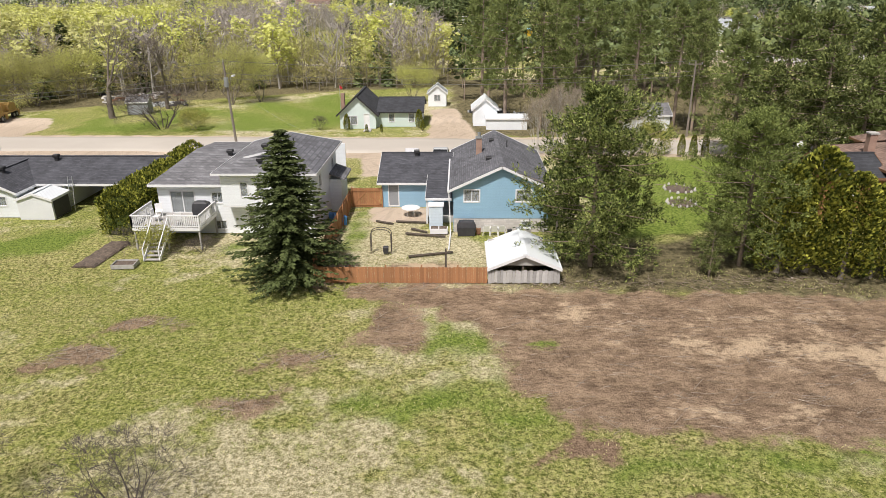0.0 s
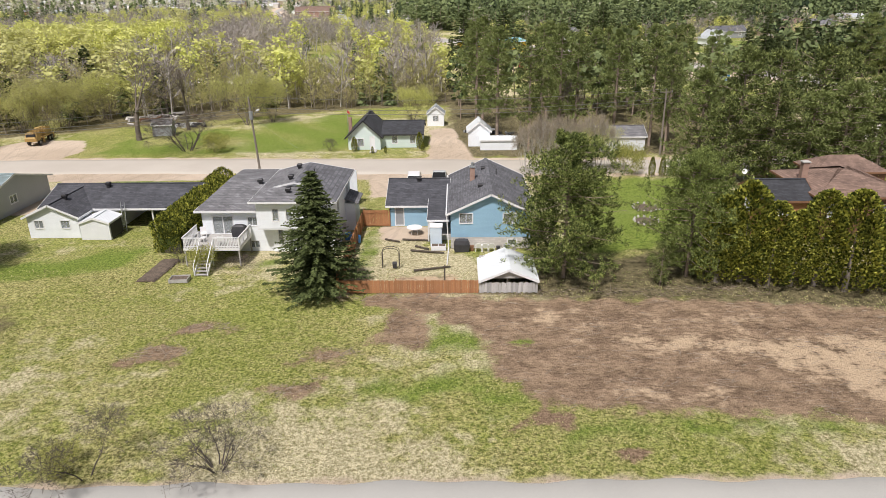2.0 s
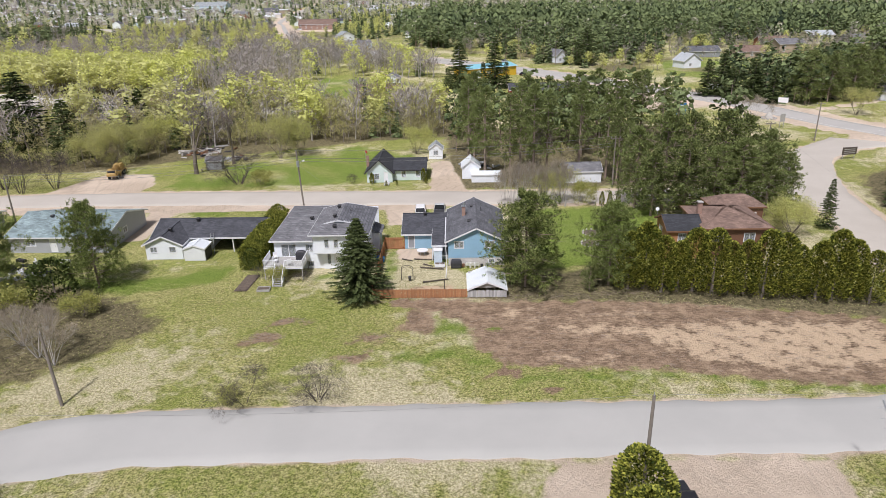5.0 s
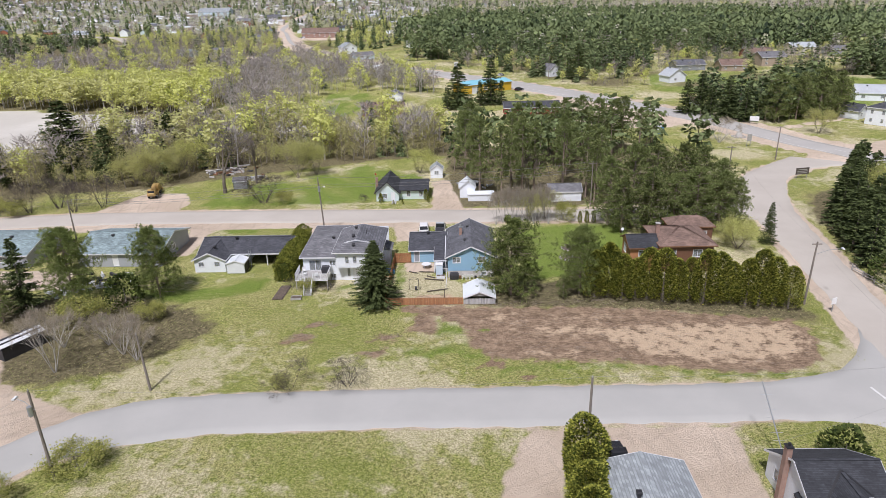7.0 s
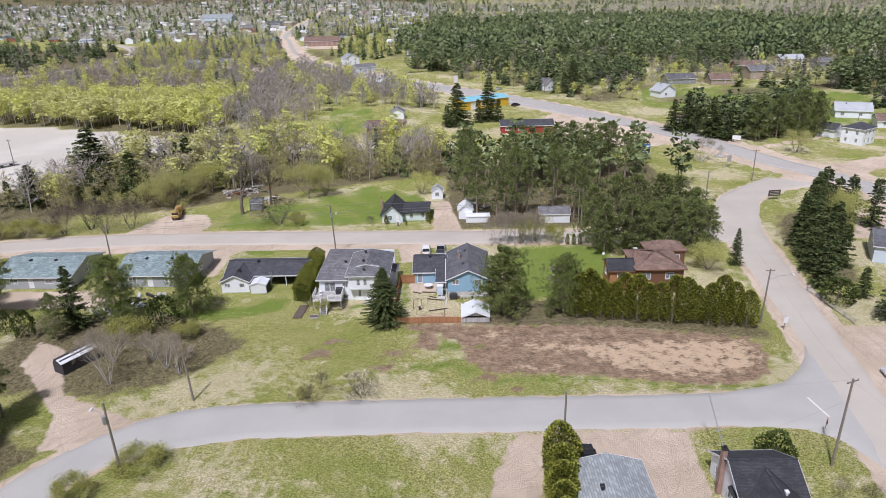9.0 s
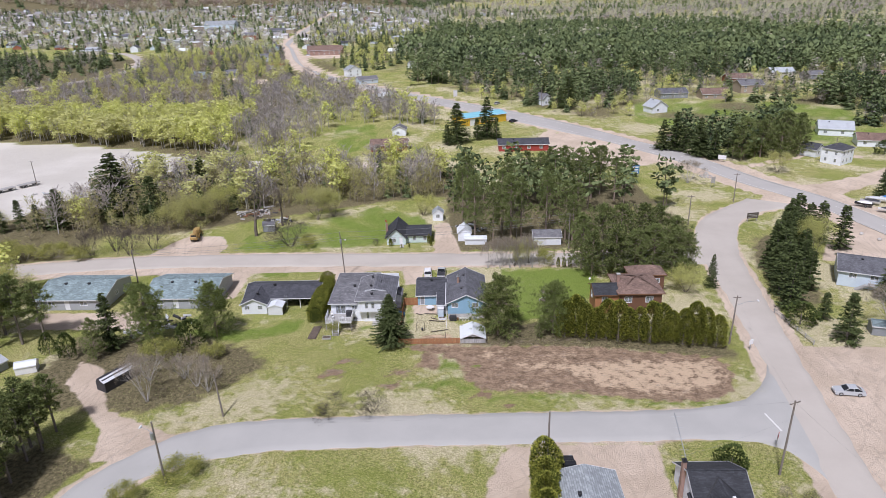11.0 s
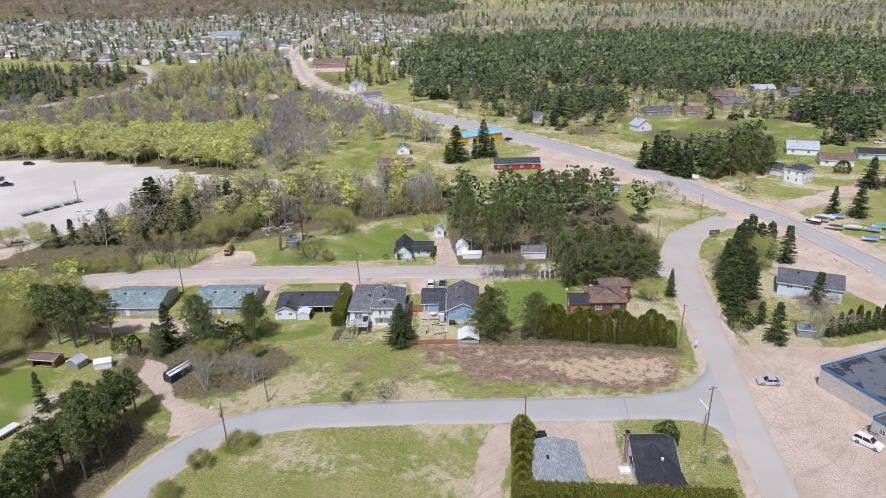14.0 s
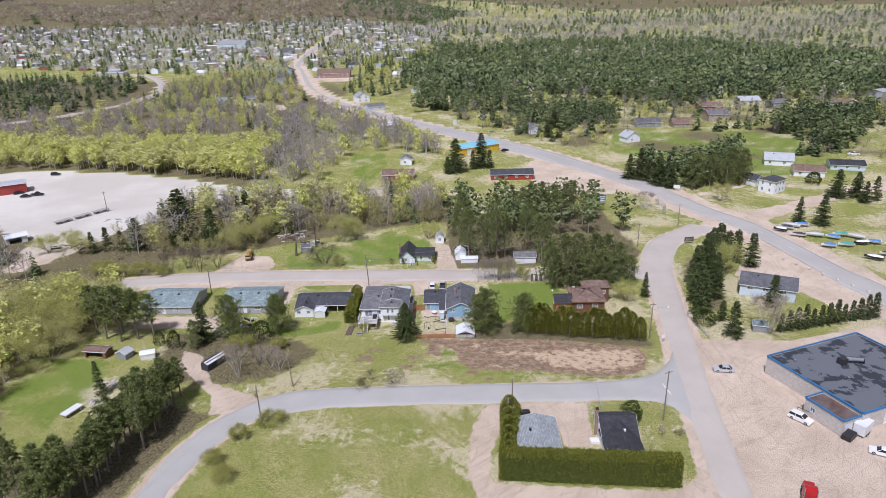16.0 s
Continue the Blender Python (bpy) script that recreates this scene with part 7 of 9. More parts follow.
def power_pole(x, y, h, label, arm=0.0, transformer=False, lamp=None, lean=(0, 0), turn=0.0):
    t = thing("utility_pole", x, y, 0, label, "utility pole")
    top = (lean[0], lean[1], h)
    Geo().tube((0, 0, -0.2), top, 0.16, 0.11, 10).part("pole", "pole_wood", t)
    if arm:
        a = Geo().beam((lean[0] - arm * math.cos(turn), lean[1] - arm * math.sin(turn), h - 0.35), (lean[0] + arm * math.cos(turn), lean[1] + arm * math.sin(turn), h - 0.35), 0.1, 0.12).part("crossarm", "pole_wood", t)
        for s in (-0.9, 0.0, 0.9):
            q = (lean[0] + s * arm * math.cos(turn), lean[1] + s * arm * math.sin(turn))
            Geo().tube((*q, h - 0.3), (*q, h - 0.08), 0.05, 0.035, 6).part("insulator", "galvanised", a)
    else:
        Geo().tube((*top[:2], h), (*top[:2], h + 0.25), 0.05, 0.03, 6).part("insulator", "galvanised", t)
    if transformer:
        Geo().tube((-0.38, -0.1, h - 2.6), (-0.38, -0.1, h - 1.6), 0.24, 0.24, 12).part("transformer", "galvanised", t)
    if lamp:
        lx, ly = lamp
        zl = h - 1.6 if h > 8 else h - 0.4
        Geo().tube((0, 0, zl - 0.4), (lx * 0.5, ly * 0.5, zl + 0.25), 0.035, n=6).tube((lx * 0.5, ly * 0.5, zl + 0.25), (lx, ly, zl + 0.35), 0.035, n=6).part("lamp_arm", "galvanised", t)
        Geo().loft([[(lx + a * 0.12, ly + b * 0.3, zl + z) for a, b in ((-1, -1), (1, -1), (1, 1), (-1, 1))] for z in (0.26, 0.33, 0.42)]).part("lamp_head", "plastic_white", t)
    return t


POLES = {"A": (-25.8, 76.4, 11.2), "left": (-74.2, 75.4, 8.0), "right": (28.5, 91.8, 9.5), "P7": (43.4, 8.2, 11.8), "P6": (-40.2, 7.6, 10.0), "P5": (-37.2, 22.9, 7.2), "P3": (12.1, 8.7, 10.2), "P4": (50.2, 43.4, 9.8)}
power_pole(*POLES["A"], "leaning wooden pole with transformer by the back street", 0, True, (0.9, -1.4), (-0.5, 0))
power_pole(*POLES["left"], "wooden pole beside the back street", 0.9)
power_pole(*POLES["right"], "wooden pole among the pines", 0.9)
power_pole(*POLES["P7"], "tall wooden pole at the street corner", 0.9, False, None, (0.15, 0), 0.4)
power_pole(*POLES["P6"], "wooden pole with transformer and street lamp", 0, True, (-2.2, 0.8), (-0.2, 0.1))
power_pole(*POLES["P5"], "thin weathered pole in the field", 0, False, None, (-0.6, 0.5))
power_pole(*POLES["P3"], "short grey pole beside the street", 0)
power_pole(*POLES["P4"], "wooden pole with long street lamp arm", 0.7, False, (4.2, 0.4), (0.2, 0))
power_pole(64.0, 108.5, 8.5, "wooden pole at the bend of the road", 1.0)
power_pole(47.5, 300.0, 11.0, "wooden pole beside the highway", 0.8)
power_pole(-149.0, 161.7, 9.0, "wooden pole at the gravel yard", 0.8)
power_pole(137.0, 172.0, 9.5, "wooden pole by the white house", 0.0)
power_pole(84.0, 128.0, 9.0, "wooden pole near the highway", 1.0)
power_pole(15.0, -42.0, 9.0, "wooden pole standing in the open grass", 0.9)


def wire(p, q, sag, r=0.011):
    t = thing("power_line", p[0], p[1], 0, "thin sagging overhead power line", "power line", "overhead lines", p[2])
    n, g = 14, Geo()
    pts = [tuple(a + (b - a) * k / n for a, b in zip((0, 0, 0), (q[0] - p[0], q[1] - p[1], q[2] - p[2]))) for k in range(n + 1)]
    pts = [(x, y, z - sag * 4 * (k / n) * (1 - k / n)) for k, (x, y, z) in enumerate(pts)]
    rings = [[(x, y + r * math.cos(a), z + r * math.sin(a)) for a in (0.5, 2.6, 4.7)] for x, y, z in pts]
    g.loft(rings).part("cable", "wire", t)


for dz, dy in ((0.1, 0.0), (-1.2, 0.1), (-1.7, -0.1)):
    wire((POLES["left"][0], 75.4 + dy, 8.0 + dz * 0.6), (POLES["A"][0] - 0.5, 76.4 + dy, 11.2 + dz), 0.8, 0.03)
    wire((POLES["A"][0] - 0.5, 76.4 + dy, 11.2 + dz), (28.5, 91.8 + dy, 9.5 + dz), 0.9, 0.03)
    wire((28.5, 91.8 + dy, 9.5 + dz), (64.0, 108.5, 8.5 + dz), 0.7)
    wire((POLES["left"][0], 75.4 + dy, 8.0 + dz * 0.6), (-125.0, 72.0 + dy, 8.0 + dz), 0.9)
wire((43.6, 8.2, 11.7), (12.1, 8.7, 10.3), 0.5)
wire((12.1, 8.7, 10.3), (-40.4, 7.7, 10.1), 0.9)
wire((-40.4, 7.7, 10.1), (-37.8, 23.4, 7.2), 0.2)
wire((-40.4, 7.7, 10.0), (-58.0, -40.0, 9.0), 0.9)
wire((43.6, 8.2, 11.5), (50.4, 43.4, 9.6), 0.7)
wire((50.4, 43.4, 9.6), (64.0, 108.5, 8.3), 0.9)
wire((43.6, 8.2, 11.5), (58.0, -45.0, 9.5), 1.0)
wire((43.5, 8.2, 9.0), (29.2, 6.0, 5.0), 0.3)
wire((-26.2, 76.4, 9.0), (-16.0, 66.0, 6.0), 0.3)


# ---------------------------------------------------------------- the blue house's yard
tb = thing("round_table", -5.5, 59.0, 0, "white round garden table on the patio", "table")
Geo().tube((0, 0, 0.68), (0, 0, 0.73), 0.8, 0.8, 20).part("tabletop", "plastic_white", tb)
for a in range(4):
    Geo().tube((0.45 * math.cos(a * 1.57 + 0.8), 0.45 * math.sin(a * 1.57 + 0.8), 0), (0.3 * math.cos(a * 1.57 + 0.8), 0.3 * math.sin(a * 1.57 + 0.8), 0.69), 0.03).part("leg", "plastic_white", tb)


def garden_chair(x, y, rz):
    c = thing("garden_chair", x, y, rz, "white moulded plastic garden chair against the house", "chair", "plastic chairs by the wall")
    Geo().slab([(-0.24, -0.24, 0.42), (0.24, -0.24, 0.42), (0.22, 0.22, 0.39), (-0.22, 0.22, 0.39)], 0.04).part("seat", "plastic_white", c)
    Geo().add([(-0.23, 0.2, 0.4), (0.23, 0.2, 0.4), (0.25, 0.33, 0.84), (0.12, 0.34, 0.9), (-0.12, 0.34, 0.9), (-0.25, 0.33, 0.84), (-0.23, 0.24, 0.4), (0.23, 0.24, 0.4), (0.25, 0.37, 0.84), (0.12, 0.38, 0.9), (-0.12, 0.38, 0.9), (-0.25, 0.37, 0.84)],
              [(0, 1, 2, 3, 4, 5), (11, 10, 9, 8, 7, 6), (0, 6, 7, 1), (1, 7, 8, 2), (2, 8, 9, 3), (3, 9, 10, 4), (4, 10, 11, 5), (5, 11, 6, 0)]).part("backrest", "plastic_white", c)
    for sx in (-1, 1):
        Geo().beam((sx * 0.27, -0.22, 0.62), (sx * 0.27, 0.28, 0.64), 0.05, 0.03).part("armrest", "plastic_white", c)
        for sy in (-0.22, 0.24):
            Geo().beam((sx * 0.27, sy, 0), (sx * 0.25, sy * 0.95, 0.62 if sy < 0 else 0.4), 0.05, 0.04).part("leg", "plastic_white", c)


for k, cx_ in enumerate((0.85, 1.45, 2.05)):
    garden_chair(cx_, 54.2, 180 + (k - 1) * 4)
bb = thing("barbecue", -0.75, 54.3, 0, "black covered barbecue beside the house", "barbecue")
Geo().loft([[(a * k, b * k, z) for a, b in ((-0.75, -0.4), (0.75, -0.4), (0.75, 0.4), (-0.75, 0.4))] for k, z in ((0.9, 0), (1.0, 0.7), (0.75, 1.1), (0.3, 1.2))]).part("cover", "dark_plastic", bb)
for k, (bx, bw, bh, bm) in enumerate(((0.2, 0.4, 0.45, "brown_wood"), (2.7, 0.35, 0.4, "dark_plastic"), (3.5, 0.5, 0.55, "galvanised"), (4.2, 0.4, 0.4, "weathered_wood"))):
    bn = thing("storage_tub", bx, 54.4, 10 * k, "small tub standing against the foundation wall", "tub")
    Geo().loft([[(a * bw * s, b * bw * 0.7 * s, z) for a, b in ((-0.5, -0.5), (0.5, -0.5), (0.5, 0.5), (-0.5, 0.5))] for s, z in ((0.85, 0), (1, bh), (0.9, bh + 0.02))]).part("body", bm, bn)
ar = thing("garden_arch", -7.1, 50.4, 0, "rusty metal garden arch standing in the yard", "garden arch")
g = Geo()
for dy in (-0.25, 0.25):
    for sx in (-0.75, 0.75):
        g.tube((sx, dy, 0), (sx, dy, 1.5), 0.03, n=6)
    for k in range(8):
        a, b = math.pi * k / 8, math.pi * (k + 1) / 8
        g.tube((0.75 * math.cos(a), dy, 1.5 + 0.4 * math.sin(a)), (0.75 * math.cos(b), dy, 1.5 + 0.4 * math.sin(b)), 0.03, n=6)
for k in range(6):
    for sx in (-0.75, 0.75):
        g.tube((sx, -0.25, 0.2 + 0.25 * k), (sx, 0.25, 0.2 + 0.25 * k), 0.015, n=4)
g.part("frame", "dark_wood", ar)
bx_ = thing("grey_bin", -6.75, 50.2, 0, "small dark grey bin under the arch", "bin")
Geo().loft([[(a * s, b * s, z) for a, b in ((-0.2, -0.2), (0.2, -0.2), (0.2, 0.2), (-0.2, 0.2))] for s, z in ((0.8, 0), (1, 0.5), (0.7, 0.56))]).part("body", "dark_plastic", bx_)
ps = thing("clothes_post", -2.2, 45.3, 0, "dark square post standing by the fence", "post")
Geo().box(-0.06, -0.06, 0, 0.06, 0.06, 2.3).part("post", "dark_wood", ps)
for (ax, ay), (bx2, by2) in (((-5.2, 55.4), (-3.9, 54.6)), ((-6.6, 57.2), (-3.6, 56.9)), ((-5.0, 49.4), (-1.8, 50.3)), ((-8.3, 57.3), (-6.8, 56.6)), ((-5.6, 54.3), (-2.4, 53.6))):
    lg = thing("log_edging", ax, ay, math.degrees(math.atan2(by2 - ay, bx2 - ax)), "weathered log laid as an edging", "log")
    Geo().tube((0, 0, 0.08), (math.dist((ax, ay), (bx2, by2)), 0, 0.08), 0.1, 0.08, 7).part("log", "dark_wood", lg)

# the white-roofed shed by the fence
sd = thing("old_shed", 3.0, 47.2, 0, "old shed of weathered grey boards with white roof", "shed")
me = to_mesh("board", *(lambda g: (g.v, g.f))(board_mesh(0.19, 0.9, 0.025)), MAT["shed_board"])
for k in range(24):
    ob = new("board", me)
    ob.parent = sd
    ob.matrix_basis = pose(-2.28 + k * 0.197, -2.3, (k * 7 % 5) * 0.02 - 0.02, 0, ((k * 3) % 7 - 3) * 0.4, 0)
for sx in (-2.3, 2.3):
    Geo().box(sx - 0.06, -2.25, 0, sx + 0.06, 2.4, 1.1).part("side_wall", "weathered_wood", sd)
Geo().box(-2.24, 2.34, 0, 2.24, 2.4, 1.4).part("back_wall", "weathered_wood", sd)
for sx in (-2.2, -0.1, 2.2):
    Geo().box(sx - 0.06, -2.26, 0, sx + 0.06, -2.14, 1.15).part("post", "dark_wood", sd)
Geo().add([(-2.0, -2.2, 1.25), (2.0, -2.2, 1.25), (0, -2.2, 2.02), (-2.0, -2.15, 1.25), (2.0, -2.15, 1.25), (0, -2.15, 2.02)], [(0, 1, 2), (5, 4, 3), (0, 3, 4, 1)]).part("gable", "weathered_wood", sd)
gable_roof(sd, -2.3, 2.3, -2.3, 2.4, 1.1, 0.95, "white_roof", "y", 0.15, 0.05)

# stone rings on the lawn
for sx, sy, sr in ((20.0, 67.1, 1.5), (18.8, 62.6, 1.3)):
    sr_ = thing("stone_ring", sx, sy, 0, "ring of pale stones round a bed in the lawn", "stone ring")
    for k in range(13):
        a = k * 6.283 / 13
        q, w = sr * (1 + 0.06 * math.sin(5 * k)), 0.12 + 0.03 * math.sin(k * 2.3)
        Geo().loft([[(q * math.cos(a) + w * s * math.cos(b), q * math.sin(a) + w * s * math.sin(b), z) for b in (0, 1.05, 2.1, 3.14, 4.19, 5.24)] for s, z in ((1, 0), (1.05, 0.12), (0.5, 0.24))]).part("stone", "rubble", sr_)
    Geo().tube((0, 0, 0), (0, 0, 0.06), sr * 0.9, sr * 0.8, 14).part("earth", "bed_soil", sr_)

# garden bed and box
bd = thing("garden_bed", -27.9, 49.8, 0, "long bed of dug dark earth in the lawn", "garden bed")
g = Geo()
rings = []
for k in range(13):
    y = -2.5 + 5 * k / 12
    off = 0.06 * y
    h = 0.1 + 0.05 * math.sin(k * 2.1)
    rings.append([(-0.85 + off, y, 0), (0.85 + off, y, 0), (0.7 + off, y, h), (0.2 + off, y, h + 0.05), (-0.3 + off, y, h), (-0.7 + off, y, h)])
g.loft(rings).part("earth", "bed_soil", bd)
gb = thing("raised_box", -25.1, 47.6, 4, "small raised wooden planting box with earth", "planter")
for bx0 in ((-0.8, -0.55, 0.8, -0.49), (-0.8, 0.49, 0.8, 0.55), (-0.8, -0.49, -0.74, 0.49), (0.74, -0.49, 0.8, 0.49)):
    Geo().box(bx0[0], bx0[1], 0, bx0[2], bx0[3], 0.3).part("board", "weathered_wood", gb)
Geo().box(-0.74, -0.49, 0, 0.74, 0.49, 0.2).part("earth", "bed_soil", gb)
plant("leafshrub", -24.0, 50.2, 2.2, 1.0)
plant("shrub", -26.6, 51.8, 1.6, 1.2)
plant("shrub", -20.6, 50.4, 1.2, 1.4)
for k in range(3):
    rb = thing("recycling_bin", -12.0 + 0.5 * k, 57.4 - 0.4 * k, 15 * k, "blue plastic recycling bin by the fence", "bin")
    Geo().loft([[(a * s, b * s, z) for a, b in ((-0.3, -0.22), (0.3, -0.22), (0.3, 0.22), (-0.3, 0.22))] for s, z in ((0.85, 0), (1, 0.7), (0.95, 0.74))]).part("body", "boat_blue", rb)


# ---------------------------------------------------------------- vehicles
def wheel(parent, x, y, r, w=0.2):
    ty = Geo().tube((x, y - w / 2, r), (x, y + w / 2, r), r, r, 14).part("wheel", "tyre", parent)
    Geo().tube((x, y - w / 2 - 0.01, r), (x, y + w / 2 + 0.01, r), r * 0.6, r * 0.6, 10).part("rim", "galvanised", ty)


def extrude_side(pts, w, tuck=0.06):
    """A side outline (x, z) given width w, a little narrower at the top."""
    zs = [p[1] for p in pts]
    lo, hi = min(zs), max(zs)
    half = [w / 2 - tuck * (p[1] - lo) / (hi - lo) for p in pts]
    n = len(pts)
    return Geo().add([(p[0], -h, p[1]) for p, h in zip(pts, half)] + [(p[0], h, p[1]) for p, h in zip(pts, half)],
                     [tuple(range(n)), tuple(range(2 * n - 1, n - 1, -1))] + [(i, i + n, (i + 1) % n + n, (i + 1) % n) for i in range(n)])


def car(x, y, rz, paint, label, kind="sedan", name=""):
    t = thing(name or {"sedan": "sedan_car", "suv": "suv_car", "pickup": "pickup_truck"}[kind], x, y, rz, label, "pickup" if kind == "pickup" else "car", z=float(rise(x, y)))
    L, W, H = {"sedan": (4.6, 1.8, 1.45), "suv": (4.6, 1.85, 1.7), "pickup": (5.6, 1.95, 1.85)}[kind]
    a = L / 2
    deck = 0.92 if kind == "sedan" else 1.05
    body = extrude_side([(-a, 0.35), (-a + 0.1, 0.25), (a - 0.1, 0.25), (a, 0.4), (a - 0.03, 0.68), (a - 0.25, 0.8), (a * 0.42, deck), (-a * 0.75, deck), (-a + 0.08, deck - 0.05), (-a, 0.6)], W, 0.08)
    body.part("body", paint, t)
    f0, f1 = (a * 0.44, a * 0.12)
    r0, r1 = {"sedan": (-a * 0.78, -a * 0.45), "suv": (-a * 0.96, -a * 0.82), "pickup": (-a * 0.22, -a * 0.16)}[kind]
    w = W / 2 - 0.08
    cabin = Geo().loft([[(r0, -w, deck), (f0, -w, deck), (f0, w, deck), (r0, w, deck)], [(r1, -w + 0.14, H - 0.06), (f1, -w + 0.14, H - 0.06), (f1, w - 0.14, H - 0.06), (r1, w - 0.14, H - 0.06)]])
    cabin.part("cabin_glass", "dark_glass", t)
    Geo().loft([[(r1 - 0.06, -w + 0.1, H - 0.07), (f1 + 0.06, -w + 0.1, H - 0.07), (f1 + 0.06, w - 0.1, H - 0.07), (r1 - 0.06, w - 0.1, H - 0.07)], [(r1 + 0.08, -w + 0.2, H), (f1 - 0.1, -w + 0.2, H), (f1 - 0.1, w - 0.2, H), (r1 + 0.08, w - 0.2, H)]]).part("roof", paint, t)
    for sy in (-1, 1):
        for xb, xt in ((r0, r1), ((r0 + f0) / 2 - 0.1, (r1 + f1) / 2), (f0, f1)):
            Geo().beam((xb, sy * (w - 0.0), deck), (xt, sy * (w - 0.14), H - 0.06), 0.08, 0.05).part("pillar", paint, t)
        Geo().box(a - 0.14, sy * 0.62 - 0.16, 0.58, a - 0.01, sy * 0.62 + 0.16, 0.72).part("headlight", "plastic_white", t)
        Geo().box(-a - 0.01, sy * 0.68 - 0.12, 0.6, -a + 0.1, sy * 0.68 + 0.12, 0.8).part("tail_light", "red_paint", t)
        for wx in (-a * 0.6, a * 0.62):
            wheel(t, wx, sy * (W / 2 - 0.1), 0.33 if kind != "pickup" else 0.38)
    if kind == "pickup":
        Geo().box(-a + 0.1, -W / 2 + 0.12, deck, -a * 0.26, W / 2 - 0.12, deck + 0.03).part("bed_cover", "dark_plastic", t)
    return t


car(62.9, 27.0, 172, "car_silver", "silver sedan parked on the sandy lot")
car(71.3, 7.6, -52, "car_white", "white hatchback parked beside the flat building", "suv")
car(81.4, -3.4, 150, "car_white", "white sedan on the gravel lot")
car(82.8, -7.4, 160, "car_white", "white sedan with dark windows on the gravel lot")
car(15.2, 9.0, 92, "car_black", "black pickup parked behind the garage", "pickup")
car(-196, 189.5, 10, "car_black", "dark pickup on the wide gravel yard", "pickup")
car(-200, 187.0, 12, "car_black", "dark car on the wide gravel yard")
car(-209, 228, 5, "car_black", "dark van at the edge of the gravel yard", "suv")
car(-207, 193, 40, "car_black", "dark car beside the red workshop")
car(209, 236, 170, "car_white", "white pickup in a driveway", "pickup")
car(54, 312, -60, "car_black", "dark pickup beside the highway", "pickup")
car(24.5, 316, 60, "car_silver", "silver car parked by the highway shops")
car(29, 262, 40, "car_black", "dark car beside the yellow building")
car(-149, 640, 20, "car_white", "white car outside the brick hall", "suv")
car(-6.6, 77.3, 92, "car_white", "white car in the drive of the blue house", "suv")
car(-3.4, 77.0, 88, "car_silver", "silver pickup in the drive of the blue house", "pickup")
for k in range(9):
    s = 0.06 + 0.1 * k
    i = int(len(LINES[2]) * (0.55 + 0.035 * k))
    p, q = LINES[2][i], LINES[2][i + 1]
    side = 3.0 if k % 2 else -3.0
    nrm = np.array([-(q - p)[1], (q - p)[0]]) / np.linalg.norm(q - p)
    if k in (0, 3, 6):
        continue
    c = p + nrm * side * 2.6
    car(c[0], c[1], math.degrees(math.atan2((q - p)[1], (q - p)[0])), ("car_black", "car_silver", "car_white", "car_red")[k % 4], "car parked along the highway into town", ("sedan", "suv")[k % 2])

rt = thing("semi_tractor", 61.5, -15.5, 66, "bright red truck tractor with black frame", "truck")
extrude_side([(0.6, 0.9), (3.0, 0.9), (3.1, 1.5), (2.9, 1.9), (1.5, 2.1), (0.6, 2.1)], 1.9, 0.15).part("bonnet", "red_paint", rt)
extrude_side([(-1.6, 0.9), (0.7, 0.9), (0.75, 2.0), (0.4, 3.0), (-0.2, 3.3), (-1.6, 3.3)], 2.3, 0.12).part("cab", "red_paint", rt)
Geo().box(0.35, -1.0, 2.15, 0.72, 1.0, 2.85).part("windscreen", "dark_glass", rt)
Geo().box(-4.4, -0.5, 0.7, 0.6, 0.5, 0.95).part("chassis", "black_metal", rt)
for wx in (2.2, -2.6, -3.8):
    for sy in (-0.95, 0.95):
        wheel(rt, wx, sy, 0.5, 0.32)
for sy in (-1.15, 1.15):
    Geo().tube((-1.7, sy * 0.85, 0.9), (-1.7, sy * 0.85, 3.8), 0.08).part("exhaust_stack", "galvanised", rt)
cu = thing("box_trailer", 81.3, 3.2, 38, "small white box trailer against the building", "trailer")
Geo().box(-1.9, -1.1, 0.5, 1.9, 1.1, 2.7).part("box", "metal_white", cu)
for wx in (-0.4, 0.5):
    for sy in (-1.05, 1.05):
        wheel(cu, wx, sy, 0.33)
Geo().beam((-1.9, 0, 0.45), (-3.0, 0, 0.4), 0.1, 0.1).part("tow_bar", "black_metal", cu)
du = thing("dumpster", 77.8, 1.5, 38, "black steel waste skip beside the trailer", "skip")
Geo().loft([[(-1.2, -0.8, 0), (1.0, -0.8, 0), (1.0, 0.8, 0), (-1.2, 0.8, 0)], [(-1.4, -0.9, 1.2), (1.2, -0.9, 1.2), (1.2, 0.9, 1.2), (-1.4, 0.9, 1.2)], [(-1.2, -0.8, 1.3), (1.0, -0.8, 1.5), (1.0, 0.8, 1.5), (-1.2, 0.8, 1.3)]]).part("body", "black_metal", du)
rr = thing("steel_rack", 73.2, 9.9, -50, "dark steel rail beside the block wall", "rack")
Geo().beam((-1.5, 0, 0.9), (1.5, 0, 0.9), 0.08, 0.08).beam((-1.4, 0, 0), (-1.4, 0, 0.9), 0.07, 0.07).beam((1.4, 0, 0), (1.4, 0, 0.9), 0.07, 0.07).part("frame", "black_metal", rr)

